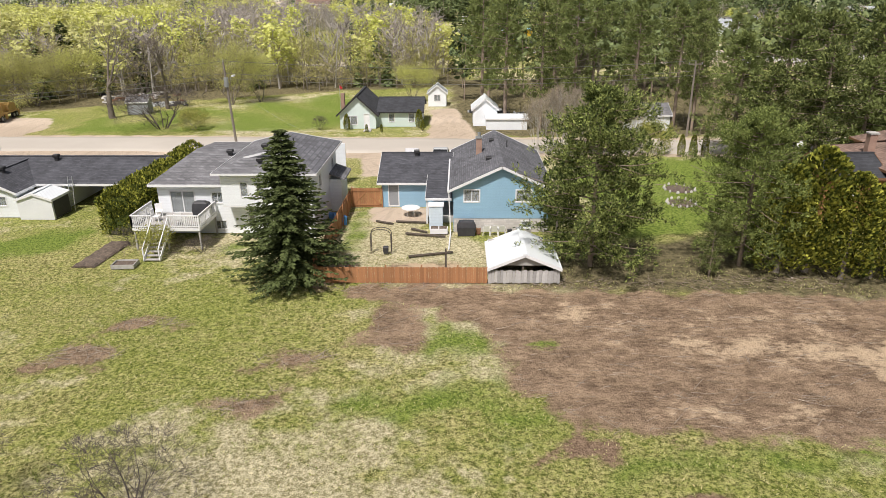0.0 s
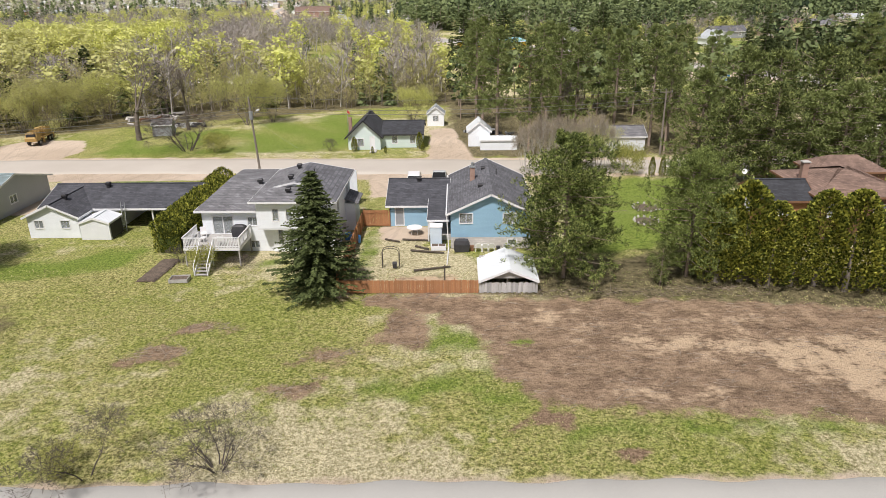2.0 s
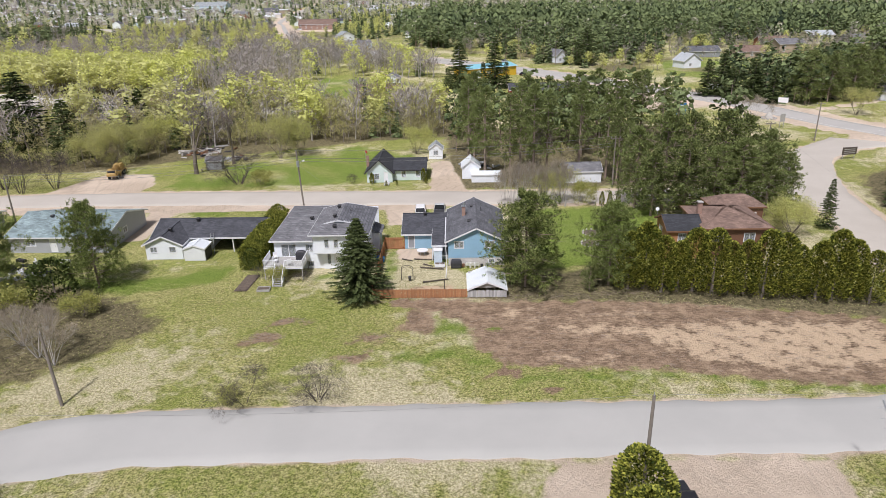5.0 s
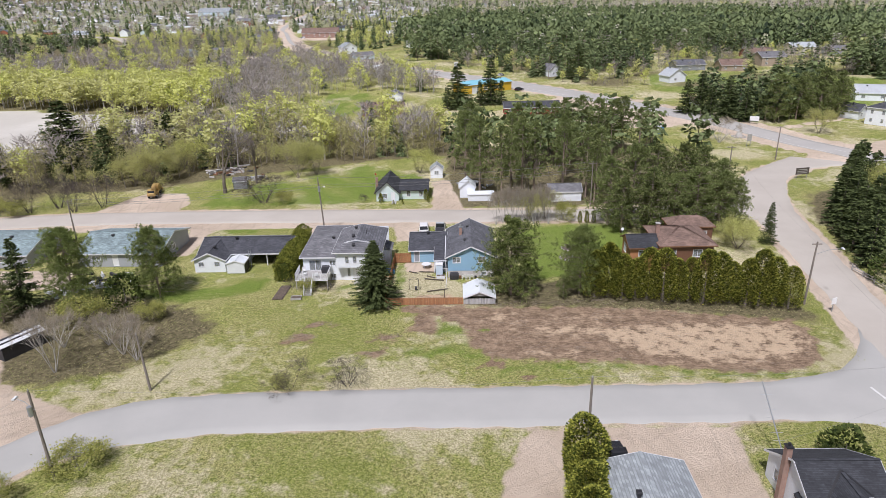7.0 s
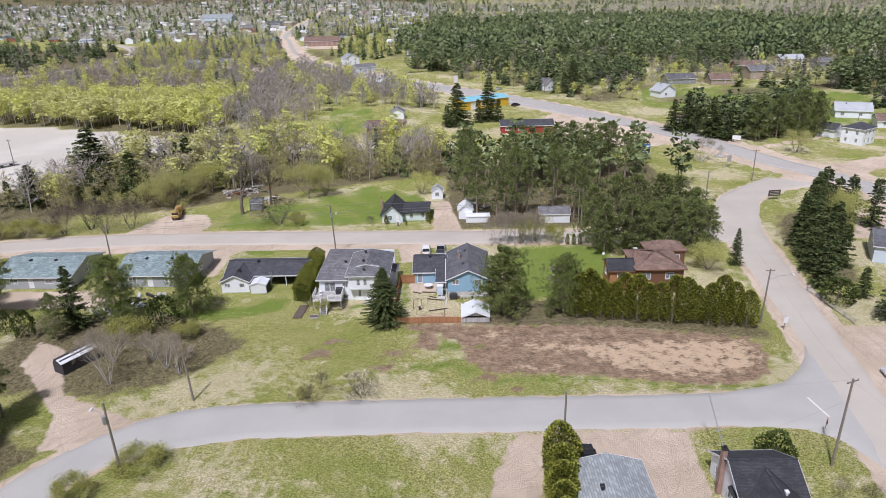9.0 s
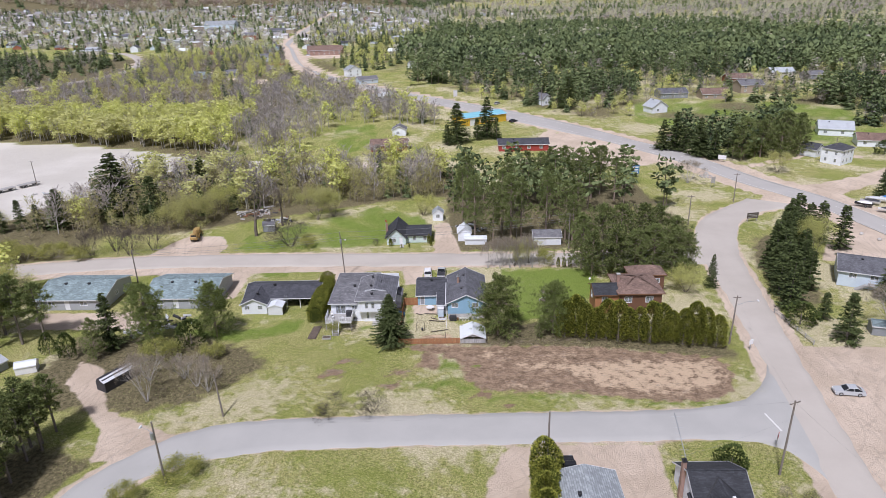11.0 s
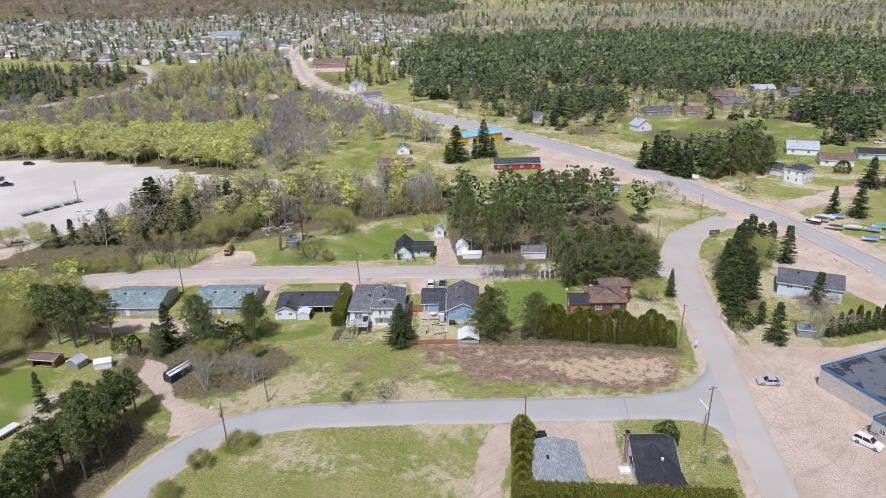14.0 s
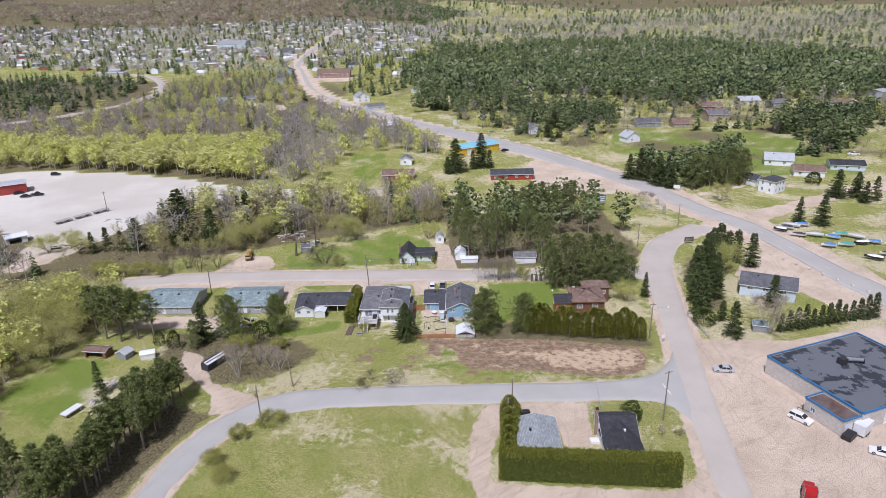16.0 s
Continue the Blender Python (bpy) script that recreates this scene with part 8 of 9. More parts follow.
dg = thing("truck_crane", -71.0, 104.6, 280, "old yellow truck crane with its boom laid forward", "crane truck")
Geo().box(-3.9, -0.55, 0.75, 3.6, 0.55, 1.05).part("chassis", "black_metal", dg)
for wx in (2.7, -1.9, -3.1):
    for sy in (-0.95, 0.95):
        wheel(dg, wx, sy, 0.52, 0.36)
dg.matrix_basis = dg.matrix_basis @ Matrix.Scale(0.85, 4)
extrude_side([(2.0, 0.9), (4.0, 0.9), (4.1, 1.5), (3.75, 1.75), (3.45, 2.45), (2.0, 2.45)], 2.2, 0.12).part("cab", "digger_yellow", dg)
Geo().box(3.5, -0.85, 1.75, 3.8, 0.85, 2.3).part("windscreen", "dark_glass", dg)
Geo().box(-3.9, -1.15, 1.1, 1.9, 1.15, 1.3).part("deck", "digger_yellow", dg)
for wx in (-3.6, 1.2):
    for sy in (-1, 1):
        Geo().box(wx - 0.15, sy * 1.2 - 0.15, 0.25, wx + 0.15, sy * 1.2 + 0.15, 1.25).part("outrigger", "digger_yellow", dg)
extrude_side([(-3.6, 1.35), (-0.6, 1.35), (-0.6, 2.2), (-1.6, 2.7), (-3.3, 2.6), (-3.6, 2.2)], 1.9, 0.15).part("engine_house", "digger_yellow", dg)
extrude_side([(-0.55, 1.35), (0.7, 1.35), (0.75, 2.1), (0.4, 2.95), (-0.55, 2.95)], 0.95, 0.08).part("operator_cab", "digger_yellow", dg)
for sy in (-0.35, 0.35):
    for z0, z1 in ((2.3, 2.75), (2.85, 3.2)):
        Geo().beam((-1.6, sy + 0.75, z0), (4.9, sy * 0.6 + 0.75, z1 - 0.1), 0.1, 0.1).part("boom_chord", "digger_yellow", dg)
for k in range(12):
    x0 = -1.5 + 0.53 * k
    for sy in (-0.3, 0.3):
        Geo().beam((x0, 0.75 + sy, 2.35 + 0.02 * k), (x0 + 0.5, 0.75 + sy, 2.9 + 0.01 * k), 0.06, 0.06).part("boom_lacing", "digger_yellow", dg)


def boat(x, y, rz, hull, cover_, label, L=5.0):
    t = thing("boat_on_trailer", x, y, rz, label, "boat", "stored boats")
    rings = []
    for k in range(7):
        s = k / 6
        w = 1.0 * (1 - max(0, s - 0.45) ** 2 * 3.0) * (1 if s < 1 else 0.05)
        w = max(0.06, w)
        z = 0.55 + 0.25 * max(0, s - 0.5)
        rings.append([(-L / 2 + s * L, 0, z), (-L / 2 + s * L, w * 0.75, z + 0.2), (-L / 2 + s * L, w, z + 0.75), (-L / 2 + s * L, -w, z + 0.75), (-L / 2 + s * L, -w * 0.75, z + 0.2)])
    Geo().loft(rings).part("hull", hull, t)
    crings = []
    for k in range(5):
        s = 0.05 + 0.8 * k / 4
        w = 0.9 * (1 - max(0, s - 0.45) ** 2 * 3.0)
        top = 1.5 + 0.25 * math.sin(math.pi * k / 4)
        crings.append([(-L / 2 + s * L, w, 1.32), (-L / 2 + s * L, w * 0.4, top), (-L / 2 + s * L, -w * 0.4, top), (-L / 2 + s * L, -w, 1.32)])
    Geo().loft(crings).part("cover", cover_, t)
    Geo().beam((-L / 2, 0, 0.45), (L / 2 + 0.8, 0, 0.45), 0.1, 0.1).part("trailer_beam", "galvanised", t)
    for sy in (-0.9, 0.9):
        wheel(t, -0.6, sy, 0.3)


for k, (bx, by, rz) in enumerate(((119, 121.5, 150), (122, 123.5, 150), (125, 125.5, 150), (129, 126.2, 160), (122.5, 115.5, 155), (128, 115, 160), (133, 112.5, 150), (137, 115.0, 170), (141, 112.5, 140), (127.5, 104.5, 165), (133.5, 104.8, 170), (139.5, 106.3, 185), (144, 107, 150), (149, 104, 160), (136, 93, 150), (142, 96, 170), (148, 97, 120))):
    hm, cm = (("car_black", "plastic_white"), ("plastic_white", "insulation_tarp"), ("plastic_white", "boat_teal"), ("car_white", "dark_plastic"), ("plastic_white", "boat_blue"))[(k * 3 + k // 4) % 5]
    boat(bx, by, rz, hm, cm, "boat stored on a trailer on the grass by the highway", 4.6 + (k % 3) * 0.5)

# left: lot with trailers, sheds and rubble
tl = thing("canopy_trailer", -59.0, 32.8, 62, "dark trailer under a curved white-topped cover", "trailer")
Geo().loft([[(x, -1.2, 0), (x, 1.2, 0), (x, 1.2, 1.6), (x, 0.7, 2.3), (x, -0.7, 2.3), (x, -1.2, 1.6)] for x in (-2.8, 2.8)]).part("body", "dark_plastic", tl)
Geo().slab([(-3.0, -1.3, 1.95), (3.0, -1.3, 1.95), (3.0, -0.2, 2.45), (-3.0, -0.2, 2.45)], 0.05).part("cover_panel", "metal_white", tl)
ft = thing("flat_trailer", -83.7, 13.4, 68, "white flat-topped trailer on the lawn", "trailer")
Geo().box(-2.2, -0.95, 0.75, 2.2, 0.95, 1.05).part("deck", "metal_white", ft)
for wx in (-1.4, 1.4):
    for sy in (-0.8, 0.8):
        wheel(ft, wx, sy, 0.38)
simple_house("open_shed", -90.5, 38.6, -8, 6.0, 3.0, 1.9, 0.5, "brown_wood", "shingle_brown", "low brown open-fronted shed at the wood's edge", "x", near=[("void", 0.6, 5.2, 0.05, 1.6)], category="shed", vents=0, over=0.25)
simple_house("small_shed", -83.2, 37.6, -20, 3.0, 2.6, 1.6, 0.7, "siding_grey", "metal_roof", "small shed with bright metal roof", "y", category="shed", vents=0, over=0.2)
simple_house("white_shelter", -77.2, 37.2, 20, 3.4, 2.2, 1.4, 0.6, "plastic_white", "white_roof", "white plastic shelter by the drive", "x", category="shelter", vents=0, over=0.1)
jr = random.Random(12)


def junk(name, x, y, spread, n, mats, label, size=(0.4, 1.8)):
    t = thing(name, x, y, 0, label, "junk pile")
    for k in range(n):
        px, py, L, w, h = jr.gauss(0, spread), jr.gauss(0, spread * 0.7), jr.uniform(*size), jr.uniform(0.15, 0.7), jr.uniform(0.1, 0.5)
        m = pose(px, py, 0.0, jr.uniform(-8, 8), jr.uniform(-8, 8), jr.uniform(0, 180))
        Geo().loft([[(-L / 2, -w / 2, 0), (L / 2, -w / 2, 0), (L / 2, w / 2, 0), (-L / 2, w / 2, 0)], [(-L / 2 * 0.95, -w / 2 * 0.9, h), (L / 2 * 0.9, -w / 2 * 0.9, h * 1.1), (L / 2 * 0.95, w / 2 * 0.9, h), (-L / 2 * 0.9, w / 2 * 0.9, h)]]).part("piece", mats[k % len(mats)], t, at=m)


junk("rubble_pile", -79.5, 25.5, 1.7, 34, ("rubble", "rubble", "concrete"), "pile of pale broken concrete pieces", (0.3, 1.3))
junk("rubble_pile", -81.0, 17.5, 1.2, 16, ("rubble", "concrete"), "scattered pale rubble beside the lawn", (0.3, 1.4))
junk("lumber_pile", -60.5, 125.5, 3.4, 46, ("weathered_wood", "rubble", "brown_wood", "dark_plastic"), "untidy heap of old lumber and scrap", (0.8, 3.4))
junk("lumber_pile", -51.5, 118.5, 2.2, 22, ("weathered_wood", "insulation_tarp", "dark_plastic"), "stack of boards and scrap in the yard", (0.8, 3.0))
junk("scrap_pile", -58.5, 55.5, 2.0, 26, ("plastic_white", "dark_plastic", "insulation_tarp", "car_black"), "clutter of covered machines behind the bungalow", (0.6, 2.0))
junk("scrap_pile", -62.5, 50.8, 1.6, 16, ("insulation_tarp", "plastic_white", "weathered_wood"), "white tarps and scrap under the pines", (0.6, 2.2))
junk("scrap_pile", 4.0, 108.5, 2.4, 14, ("plastic_white", "dark_plastic", "car_silver"), "clutter stored under the pines", (0.6, 2.4))
junk("scrap_pile", 156.0, 92.0, 5.0, 40, ("dark_plastic", "car_white", "boat_blue", "car_silver"), "rows of small machines for sale by the highway", (0.8, 2.2))
junk("dirt_heap", -143.0, 122.0, 4.0, 18, ("bed_soil", "dark_wood", "concrete"), "dark heaps of earth and scrap by the gravel yard", (1.0, 4.0))
junk("rubble_pile", -137.0, 150.0, 3.0, 20, ("concrete", "insulation_tarp", "weathered_wood"), "scrap beside the gravel yard", (0.8, 3.0))
simple_house("red_workshop", -213.0, 196.0, -58, 9.0, 14.0, 4.6, 0.8, "red_panel", "metal_roof", "red workshop with white roof on the gravel yard", "y", category="workshop", vents=0, near=[("garagedoor", 2, 5, 0, 3)])
simple_house("white_shed", -166.0, 125.5, 40, 7.0, 5.0, 2.6, 0.8, "metal_white", "white_roof", "white open shed at the edge of the gravel yard", "x", category="shed", vents=0, near=[("void", 1, 5, 0.05, 2.2)])
for k in range(3):
    tr = thing("flatbed_trailer", -160.5 + 4.5 * k, 148.0 + 6.5 * k, 57, "long low flatbed trailer parked on gravel", "trailer")
    Geo().box(-3.4, -1.2, 0.9, 3.4, 1.2, 1.15).part("deck", "weathered_wood", tr)
    for wx in (-2.2, -1.2, 2.0):
        for sy in (-0.95, 0.95):
            wheel(tr, wx, sy, 0.42)


# ---------------------------------------------------------------- signs by the road
def sign(x, y, rz, w, h, z, board, label, legs=2, name="road_sign"):
    t = thing(name, x, y, rz, label, "sign")
    Geo().box(-w / 2, -0.03, z, w / 2, 0.03, z + h).part("board", board, t)
    for sx in ((-w * 0.4, w * 0.4) if legs == 2 else (0,)):
        Geo().box(sx - 0.05, 0.035, 0, sx + 0.05, 0.12, z + h).part("post", "weathered_wood", t)
    return t


s1 = sign(82.3, 110.5, 10, 3.4, 1.6, 0.9, "dark_wood", "dark wooden notice board at the bend")
for k in range(3):
    Geo().box(-1.3, -0.045, 1.2 + 0.4 * k, 1.3, -0.034, 1.32 + 0.4 * k).part("lettering_bar", "weathered_wood", s1)
s2 = sign(61.8, 157.0, 5, 2.6, 3.2, 1.4, "blue_trim", "tall dark roadside sign with white panels")
for k in range(3):
    Geo().box(-1.0, -0.05, 1.7 + 0.9 * k, 1.0, -0.034, 2.2 + 0.9 * k).part("panel", "plastic_white", s2)
sign(98.7, 176.5, -30, 2.8, 1.5, 1.0, "plastic_white", "white roadside sign board")
sign(83.4, 143.7, 20, 1.6, 2.0, 1.6, "weathered_wood", "back of a road sign on posts")
sign(53.0, 41.0, 15, 0.8, 1.0, 1.2, "plastic_white", "small white road sign at the verge", 1)
sign(45.6, 17.2 - 3.2, 60, 0.7, 0.7, 1.6, "red_paint", "red stop sign on a thin post", 1)
sign(1.0, 332.0, 30, 2.6, 3.6, 2.4, "plastic_white", "tall shop sign by the highway")
Geo().box(-0.15, -2.2, 0, 0.15, 2.2, 0.012).part("stop_line", "road_paint", tagged(thing("stop_line", 47.6, 19.6, 8, z=0.115), "white painted stop line worn by traffic", "road marking", kind="structure"))
for k in range(34):
    i = 8 + k * 2
    p, q = LINES[2][i], LINES[2][i + 1]
    mk = thing("lane_dash", p[0], p[1], math.degrees(math.atan2((q - p)[1], (q - p)[0])), "faded centre line dash on the highway", "road marking", "centre line", float(rise(*p)) + 0.14)
    Geo().box(-1.5, -0.07, 0, 1.5, 0.07, 0.01).part("paint", "road_paint", mk)
for side, off in (("near", -4.4), ("far", 4.4)):
    ge = Geo()
    for k in range(4, 96):
        p, q = LINES[2][k], LINES[2][k + 1]
        nx, ny = -(q - p)[1], (q - p)[0]
        L = math.hypot(nx, ny)
        nx, ny = nx / L, ny / L
        z0, z1 = float(rise(*p)) + 0.15, float(rise(*q)) + 0.15
        ge.add([(p[0] + nx * (off - 0.1), p[1] + ny * (off - 0.1), z0), (q[0] + nx * (off - 0.1), q[1] + ny * (off - 0.1), z1), (q[0] + nx * (off + 0.1), q[1] + ny * (off + 0.1), z1), (p[0] + nx * (off + 0.1), p[1] + ny * (off + 0.1), z0)], [(0, 1, 2, 3)])
    tagged(ge.part("edge_line", "road_paint"), "faded white edge line painted along the highway", "road marking", kind="structure")
for k in range(9):
    bo = thing("boulder", 103.5 + 2.1 * k, 103.0 - 4.3 * k, 40 * k, "pale boulder edging the sandy forecourt", "boulder", "boulder row")
    n = 7
    Geo().loft([[(0.6 * s * math.cos(a * 6.283 / n) * (1 + 0.15 * math.sin(a * 2 + k)), 0.5 * s * math.sin(a * 6.283 / n), z) for a in range(n)] for s, z in ((0.9, 0), (1.0, 0.3), (0.6, 0.6), (0.2, 0.68))]).part("stone", "rubble", bo, smooth=True)
rf = thing("rail_fence", 63.8, 55.5, -84, "low weathered split-rail fence", "fence")
for k in range(6):
    Geo().box(k * 2.6 - 0.07, -0.07, 0, k * 2.6 + 0.07, 0.07, 1.0).part("post", "weathered_wood", rf)
    if k < 5:
        for z in (0.4, 0.8):
            Geo().beam((k * 2.6, 0, z), (k * 2.6 + 2.6, 0.05, z + 0.04), 0.08, 0.1).part("rail", "weathered_wood", rf)
mo = thing("stone_monument", 86.0, 157.0, 0, "small white stone marker in a ring of stones", "monument")
Geo().loft([[(s * a, s * 0.5 * b, z) for a, b in ((-1, -1), (1, -1), (1, 1), (-1, 1))] for s, z in ((0.9, 0), (0.8, 0.8), (0.3, 1.7))]).part("stone", "rubble", mo)
for k in range(12):
    Geo().box(1.9 * math.cos(k * 0.524) - 0.25, 1.9 * math.sin(k * 0.524) - 0.25, 0, 1.9 * math.cos(k * 0.524) + 0.25, 1.9 * math.sin(k * 0.524) + 0.25, 0.25).part("kerb_stone", "concrete", mo)


# ---------------------------------------------------------------- houses beyond the highway
wt = thing("white_two_storey_house", 138.5, 173.0, 35, "white two-storey house with dark hip roof", "house")
box_walls(wt, -4.2, 4.2, -3.6, 3.6, 5.4, "siding_white", near=[("window", 1.2, 2.0, 0.9, 2.1), ("window", 3.8, 4.6, 0.9, 2.1), ("window", 6.4, 7.2, 0.9, 2.1), ("window", 1.2, 2.0, 3.5, 4.7), ("window", 3.8, 4.6, 3.5, 4.7), ("window", 6.4, 7.2, 3.5, 4.7)],
          left=[("window", 1.2, 2.0, 0.9, 2.1), ("window", 4.6, 5.4, 0.9, 2.1), ("window", 1.2, 2.0, 3.5, 4.7), ("window", 4.6, 5.4, 3.5, 4.7)], right=[("window", 1.2, 2.0, 0.9, 2.1), ("window", 4.6, 5.4, 3.5, 4.7)])
hip_roof(wt, -4.2, 4.2, -3.6, 3.6, 5.4, 1.7, "shingle_dark", 0.4)
HOUSE_SPOTS.append((138, 173, 9))
for x, y, rz, w, d, h, r_, sid, roof, lab, rg in (
    (163, 221, -20, 13, 10, 3.0, 2.6, "siding_white", "metal_roof", "white barn with ribbed silver metal roof", "x"),
    (167, 199, -18, 13, 9, 2.7, 2.0, "siding_white", "shingle_brown", "low white house with brown roof", "x"),
    (190, 209, -15, 15, 9, 2.6, 1.6, "siding_pale_blue", "shingle_black", "pale blue bungalow with black roof", "x"),
    (135.0, 184, 35, 5, 6, 3.0, 1.8, "siding_white", "shingle_dark", "small white garage behind the two-storey house", "y"),
    (104, 282, 20, 9, 8, 3.2, 3.0, "siding_white", "metal_roof", "white steep-roofed cottage on the lawn", "y"),
    (126, 328, 5, 16, 10, 3.0, 2.2, "siding_grey", "shingle_charcoal", "long grey bungalow with dark roof", "x"),
    (148, 322, 0, 15, 10, 3.0, 2.6, "siding_tan", "shingle_brown", "brown roofed bungalow with pale walls", "x"),
    (176, 342, 5, 14, 11, 4.8, 2.4, "siding_tan", "shingle_grey", "two-level brick house with grey roof", "x"),
    (187, 385, 0, 16, 11, 3.0, 2.4, "siding_rust", "shingle_brown", "red brick bungalow with brown roof", "x"),
    (219, 396, 0, 15, 12, 5.0, 2.4, "siding_cream", "metal_roof", "two-storey house with pale metal roof", "x"),
    (103, 508, 10, 13, 10, 5.0, 2.6, "siding_white", "shingle_charcoal", "white two-storey house with grey roof", "y"),
    (63, 432, 20, 14, 9, 3.0, 2.0, "siding_white", "shingle_grey", "white bungalow with grey roof at the wood's edge", "x"),
    (119, 498, 0, 9, 7, 2.8, 1.8, "siding_cream", "white_roof", "small pale house with white roof", "x"),
    (50, 312, 30, 6, 7, 3.6, 2.6, "siding_white", "shingle_grey", "narrow white house beside the highway", "y"),
    (-32, 510, 20, 11, 9, 3.0, 2.2, "siding_white", "shingle_grey", "white house with grey roof among bare trees", "x"),
    (-78, 462, 30, 11, 9, 5.2, 3.0, "siding_white", "shingle_silver", "white two-storey house by the highway", "y"),
    (-62, 420, 25, 14, 9, 3.0, 1.8, "siding_pale_blue", "shingle_grey", "pale bungalow by the highway", "x"),
    (-154, 530, 0, 18, 9, 3.0, 0.8, "siding_white", "red_panel", "low shop with bright red roof edge", "x"),
    (-182, 595, 10, 14, 10, 5.0, 2.0, "siding_pale_blue", "shingle_grey", "pale blue building beside the main street", "x"),
    (-199, 470, -20, 13, 9, 3.0, 2.0, "siding_mint", "shingle_teal", "green roofed bungalow on a gravel lane", "x"),
    (-178, 480, 15, 11, 8, 3.0, 2.0, "siding_grey", "shingle_grey", "grey house on a gravel lane", "x"),
    (-418, 722, -5, 34, 14, 4.0, 0.8, "siding_cream", "metal_roof", "long low building with pale roof", "x"),
    (-109, 402, 30, 9, 6, 3.0, 0.8, "siding_white", "red_panel", "small red and white roadside kiosk", "x"),
    (-44, 340, 40, 15, 10, 3.0, 1.2, "siding_white", "white_roof", "white-roofed workshop beside the highway", "x"),
    (283, 388, 0, 14, 9, 3.0, 2.0, "siding_white", "shingle_brown", "white house with brown roof by the forest", "x"),
    (240, 394, 5, 12, 9, 3.0, 2.0, "siding_grey", "shingle_grey", "grey house among garden trees", "x"),
    (92, 214, -30, 4, 3, 2.2, 1.2, "siding_white", "shingle_brown", "small white shed beside the highway", "x"),
    (-25, 237, 0, 6, 6, 3.0, 1.6, "siding_white", "shingle_grey", "small white house behind bare trees", "y"),
    (-27, 208, 0, 15, 8, 2.6, 1.8, "siding_rust", "shingle_brown", "low brown house with reddish roof", "x"),
    (28, 204, 0, 20, 8, 2.8, 1.6, "red_panel", "shingle_dark", "long dark-red building with dark roof", "x"),
    (-133, 652, 3, 36, 16, 5.0, 4.2, "brick", "shingle_brown", "large brick hall with brown roof", "x"),
    (-357, 1010, 0, 46, 24, 9.0, 5.0, "siding_pale_blue", "shingle_silver", "big pale building at the edge of town", "x"),
    (-245, 905, 8, 22, 15, 7.0, 3.0, "siding_grey", "shingle_charcoal", "dark two-storey block by the main street", "x"),
    (-270, 860, 0, 18, 12, 6.0, 3.0, "siding_rust", "shingle_grey", "red brick building in the town", "x"),
    (-196, 690, 0, 15, 11, 6.0, 2.6, "siding_blue", "shingle_charcoal", "blue two-storey house by the main street", "y"),
):
    k = max(1, int(w / 5))
    nw = [("window", w * (i + 0.3) / k, w * (i + 0.3) / k + 1.2, z, z + 1.1) for i in range(k) for z in ((1.0,) if h < 4 else (1.0, h - 1.7))]
    simple_house("house" if "house" in lab or "bungalow" in lab else "building", x, y, rz, w, d, h, r_, sid, roof, lab, rg, near=nw, category="house" if "house" in lab or "bungalow" in lab or "cottage" in lab else "building", vents=1 if y < 420 else 0)
yb = thing("yellow_building", 12.5, 264.5, 30, "long yellow building with turquoise metal roof", "building")
box_walls(yb, -12, 12, -6, 6, 3.8, "yellow_panel", near=[("garagedoor", 3, 6, 0, 3)] + wins((9, 11), (15, 17), z=(1.2, 2.4)), right=wins((3, 5), z=(1.2, 2.4)))
gable_roof(yb, -12, 12, -6, 6, 3.8, 1.0, "roof_blue_metal", "x", 0.5)
HOUSE_SPOTS.append((12.5, 264, 15))


# ---------------------------------------------------------------- the town
def far_house(w, d, h, r_, sid, roof):
    t = thing("town_house", 0, 0, 0, "small house of the town among trees", "house", "town houses")
    g = Geo().box(-w / 2, -d / 2, 0, w / 2, d / 2, h)
    g.add([(-w / 2, -d / 2, h), (-w / 2, d / 2, h), (-w / 2, 0, h + r_), (w / 2, -d / 2, h), (w / 2, d / 2, h), (w / 2, 0, h + r_)], [(0, 2, 1), (3, 4, 5)])
    g.part("wall", sid, t)
    Geo().slab([(-w / 2 - 0.4, -d / 2 - 0.4, h - 0.2), (w / 2 + 0.4, -d / 2 - 0.4, h - 0.2), (w / 2 + 0.4, 0, h + r_ + 0.1), (-w / 2 - 0.4, 0, h + r_ + 0.1)], 0.15).part("roof", roof, t)
    Geo().slab([(-w / 2 - 0.4, 0, h + r_ + 0.1), (w / 2 + 0.4, 0, h + r_ + 0.1), (w / 2 + 0.4, d / 2 + 0.4, h - 0.2), (-w / 2 - 0.4, d / 2 + 0.4, h - 0.2)], 0.15).part("roof", roof, t)
    return t


TOWN = [(-660, 840), (-300, 700), (-240, 660), (-150, 700), (-60, 880), (-20, 1080), (0, 1400), (-300, 1500), (-640, 1400), (-980, 1380), (-900, 1000)]
kinds = [far_house(*a) for a in ((11, 9, 3.0, 2.2, "siding_white", "shingle_silver"), (12, 9, 3.2, 2.4, "siding_cream", "white_roof"), (10, 9, 5.4, 2.6, "siding_white", "shingle_charcoal"), (13, 10, 3.2, 2.0, "siding_rust", "shingle_grey"),
                                 (14, 11, 5.6, 1.2, "siding_pale_grey", "metal_roof"), (11, 8, 3.0, 2.2, "siding_pale_blue", "shingle_dark"), (20, 14, 5.5, 0.9, "siding_tan", "white_roof"))]
trnd = random.Random(4)
spots = []
tries = 0
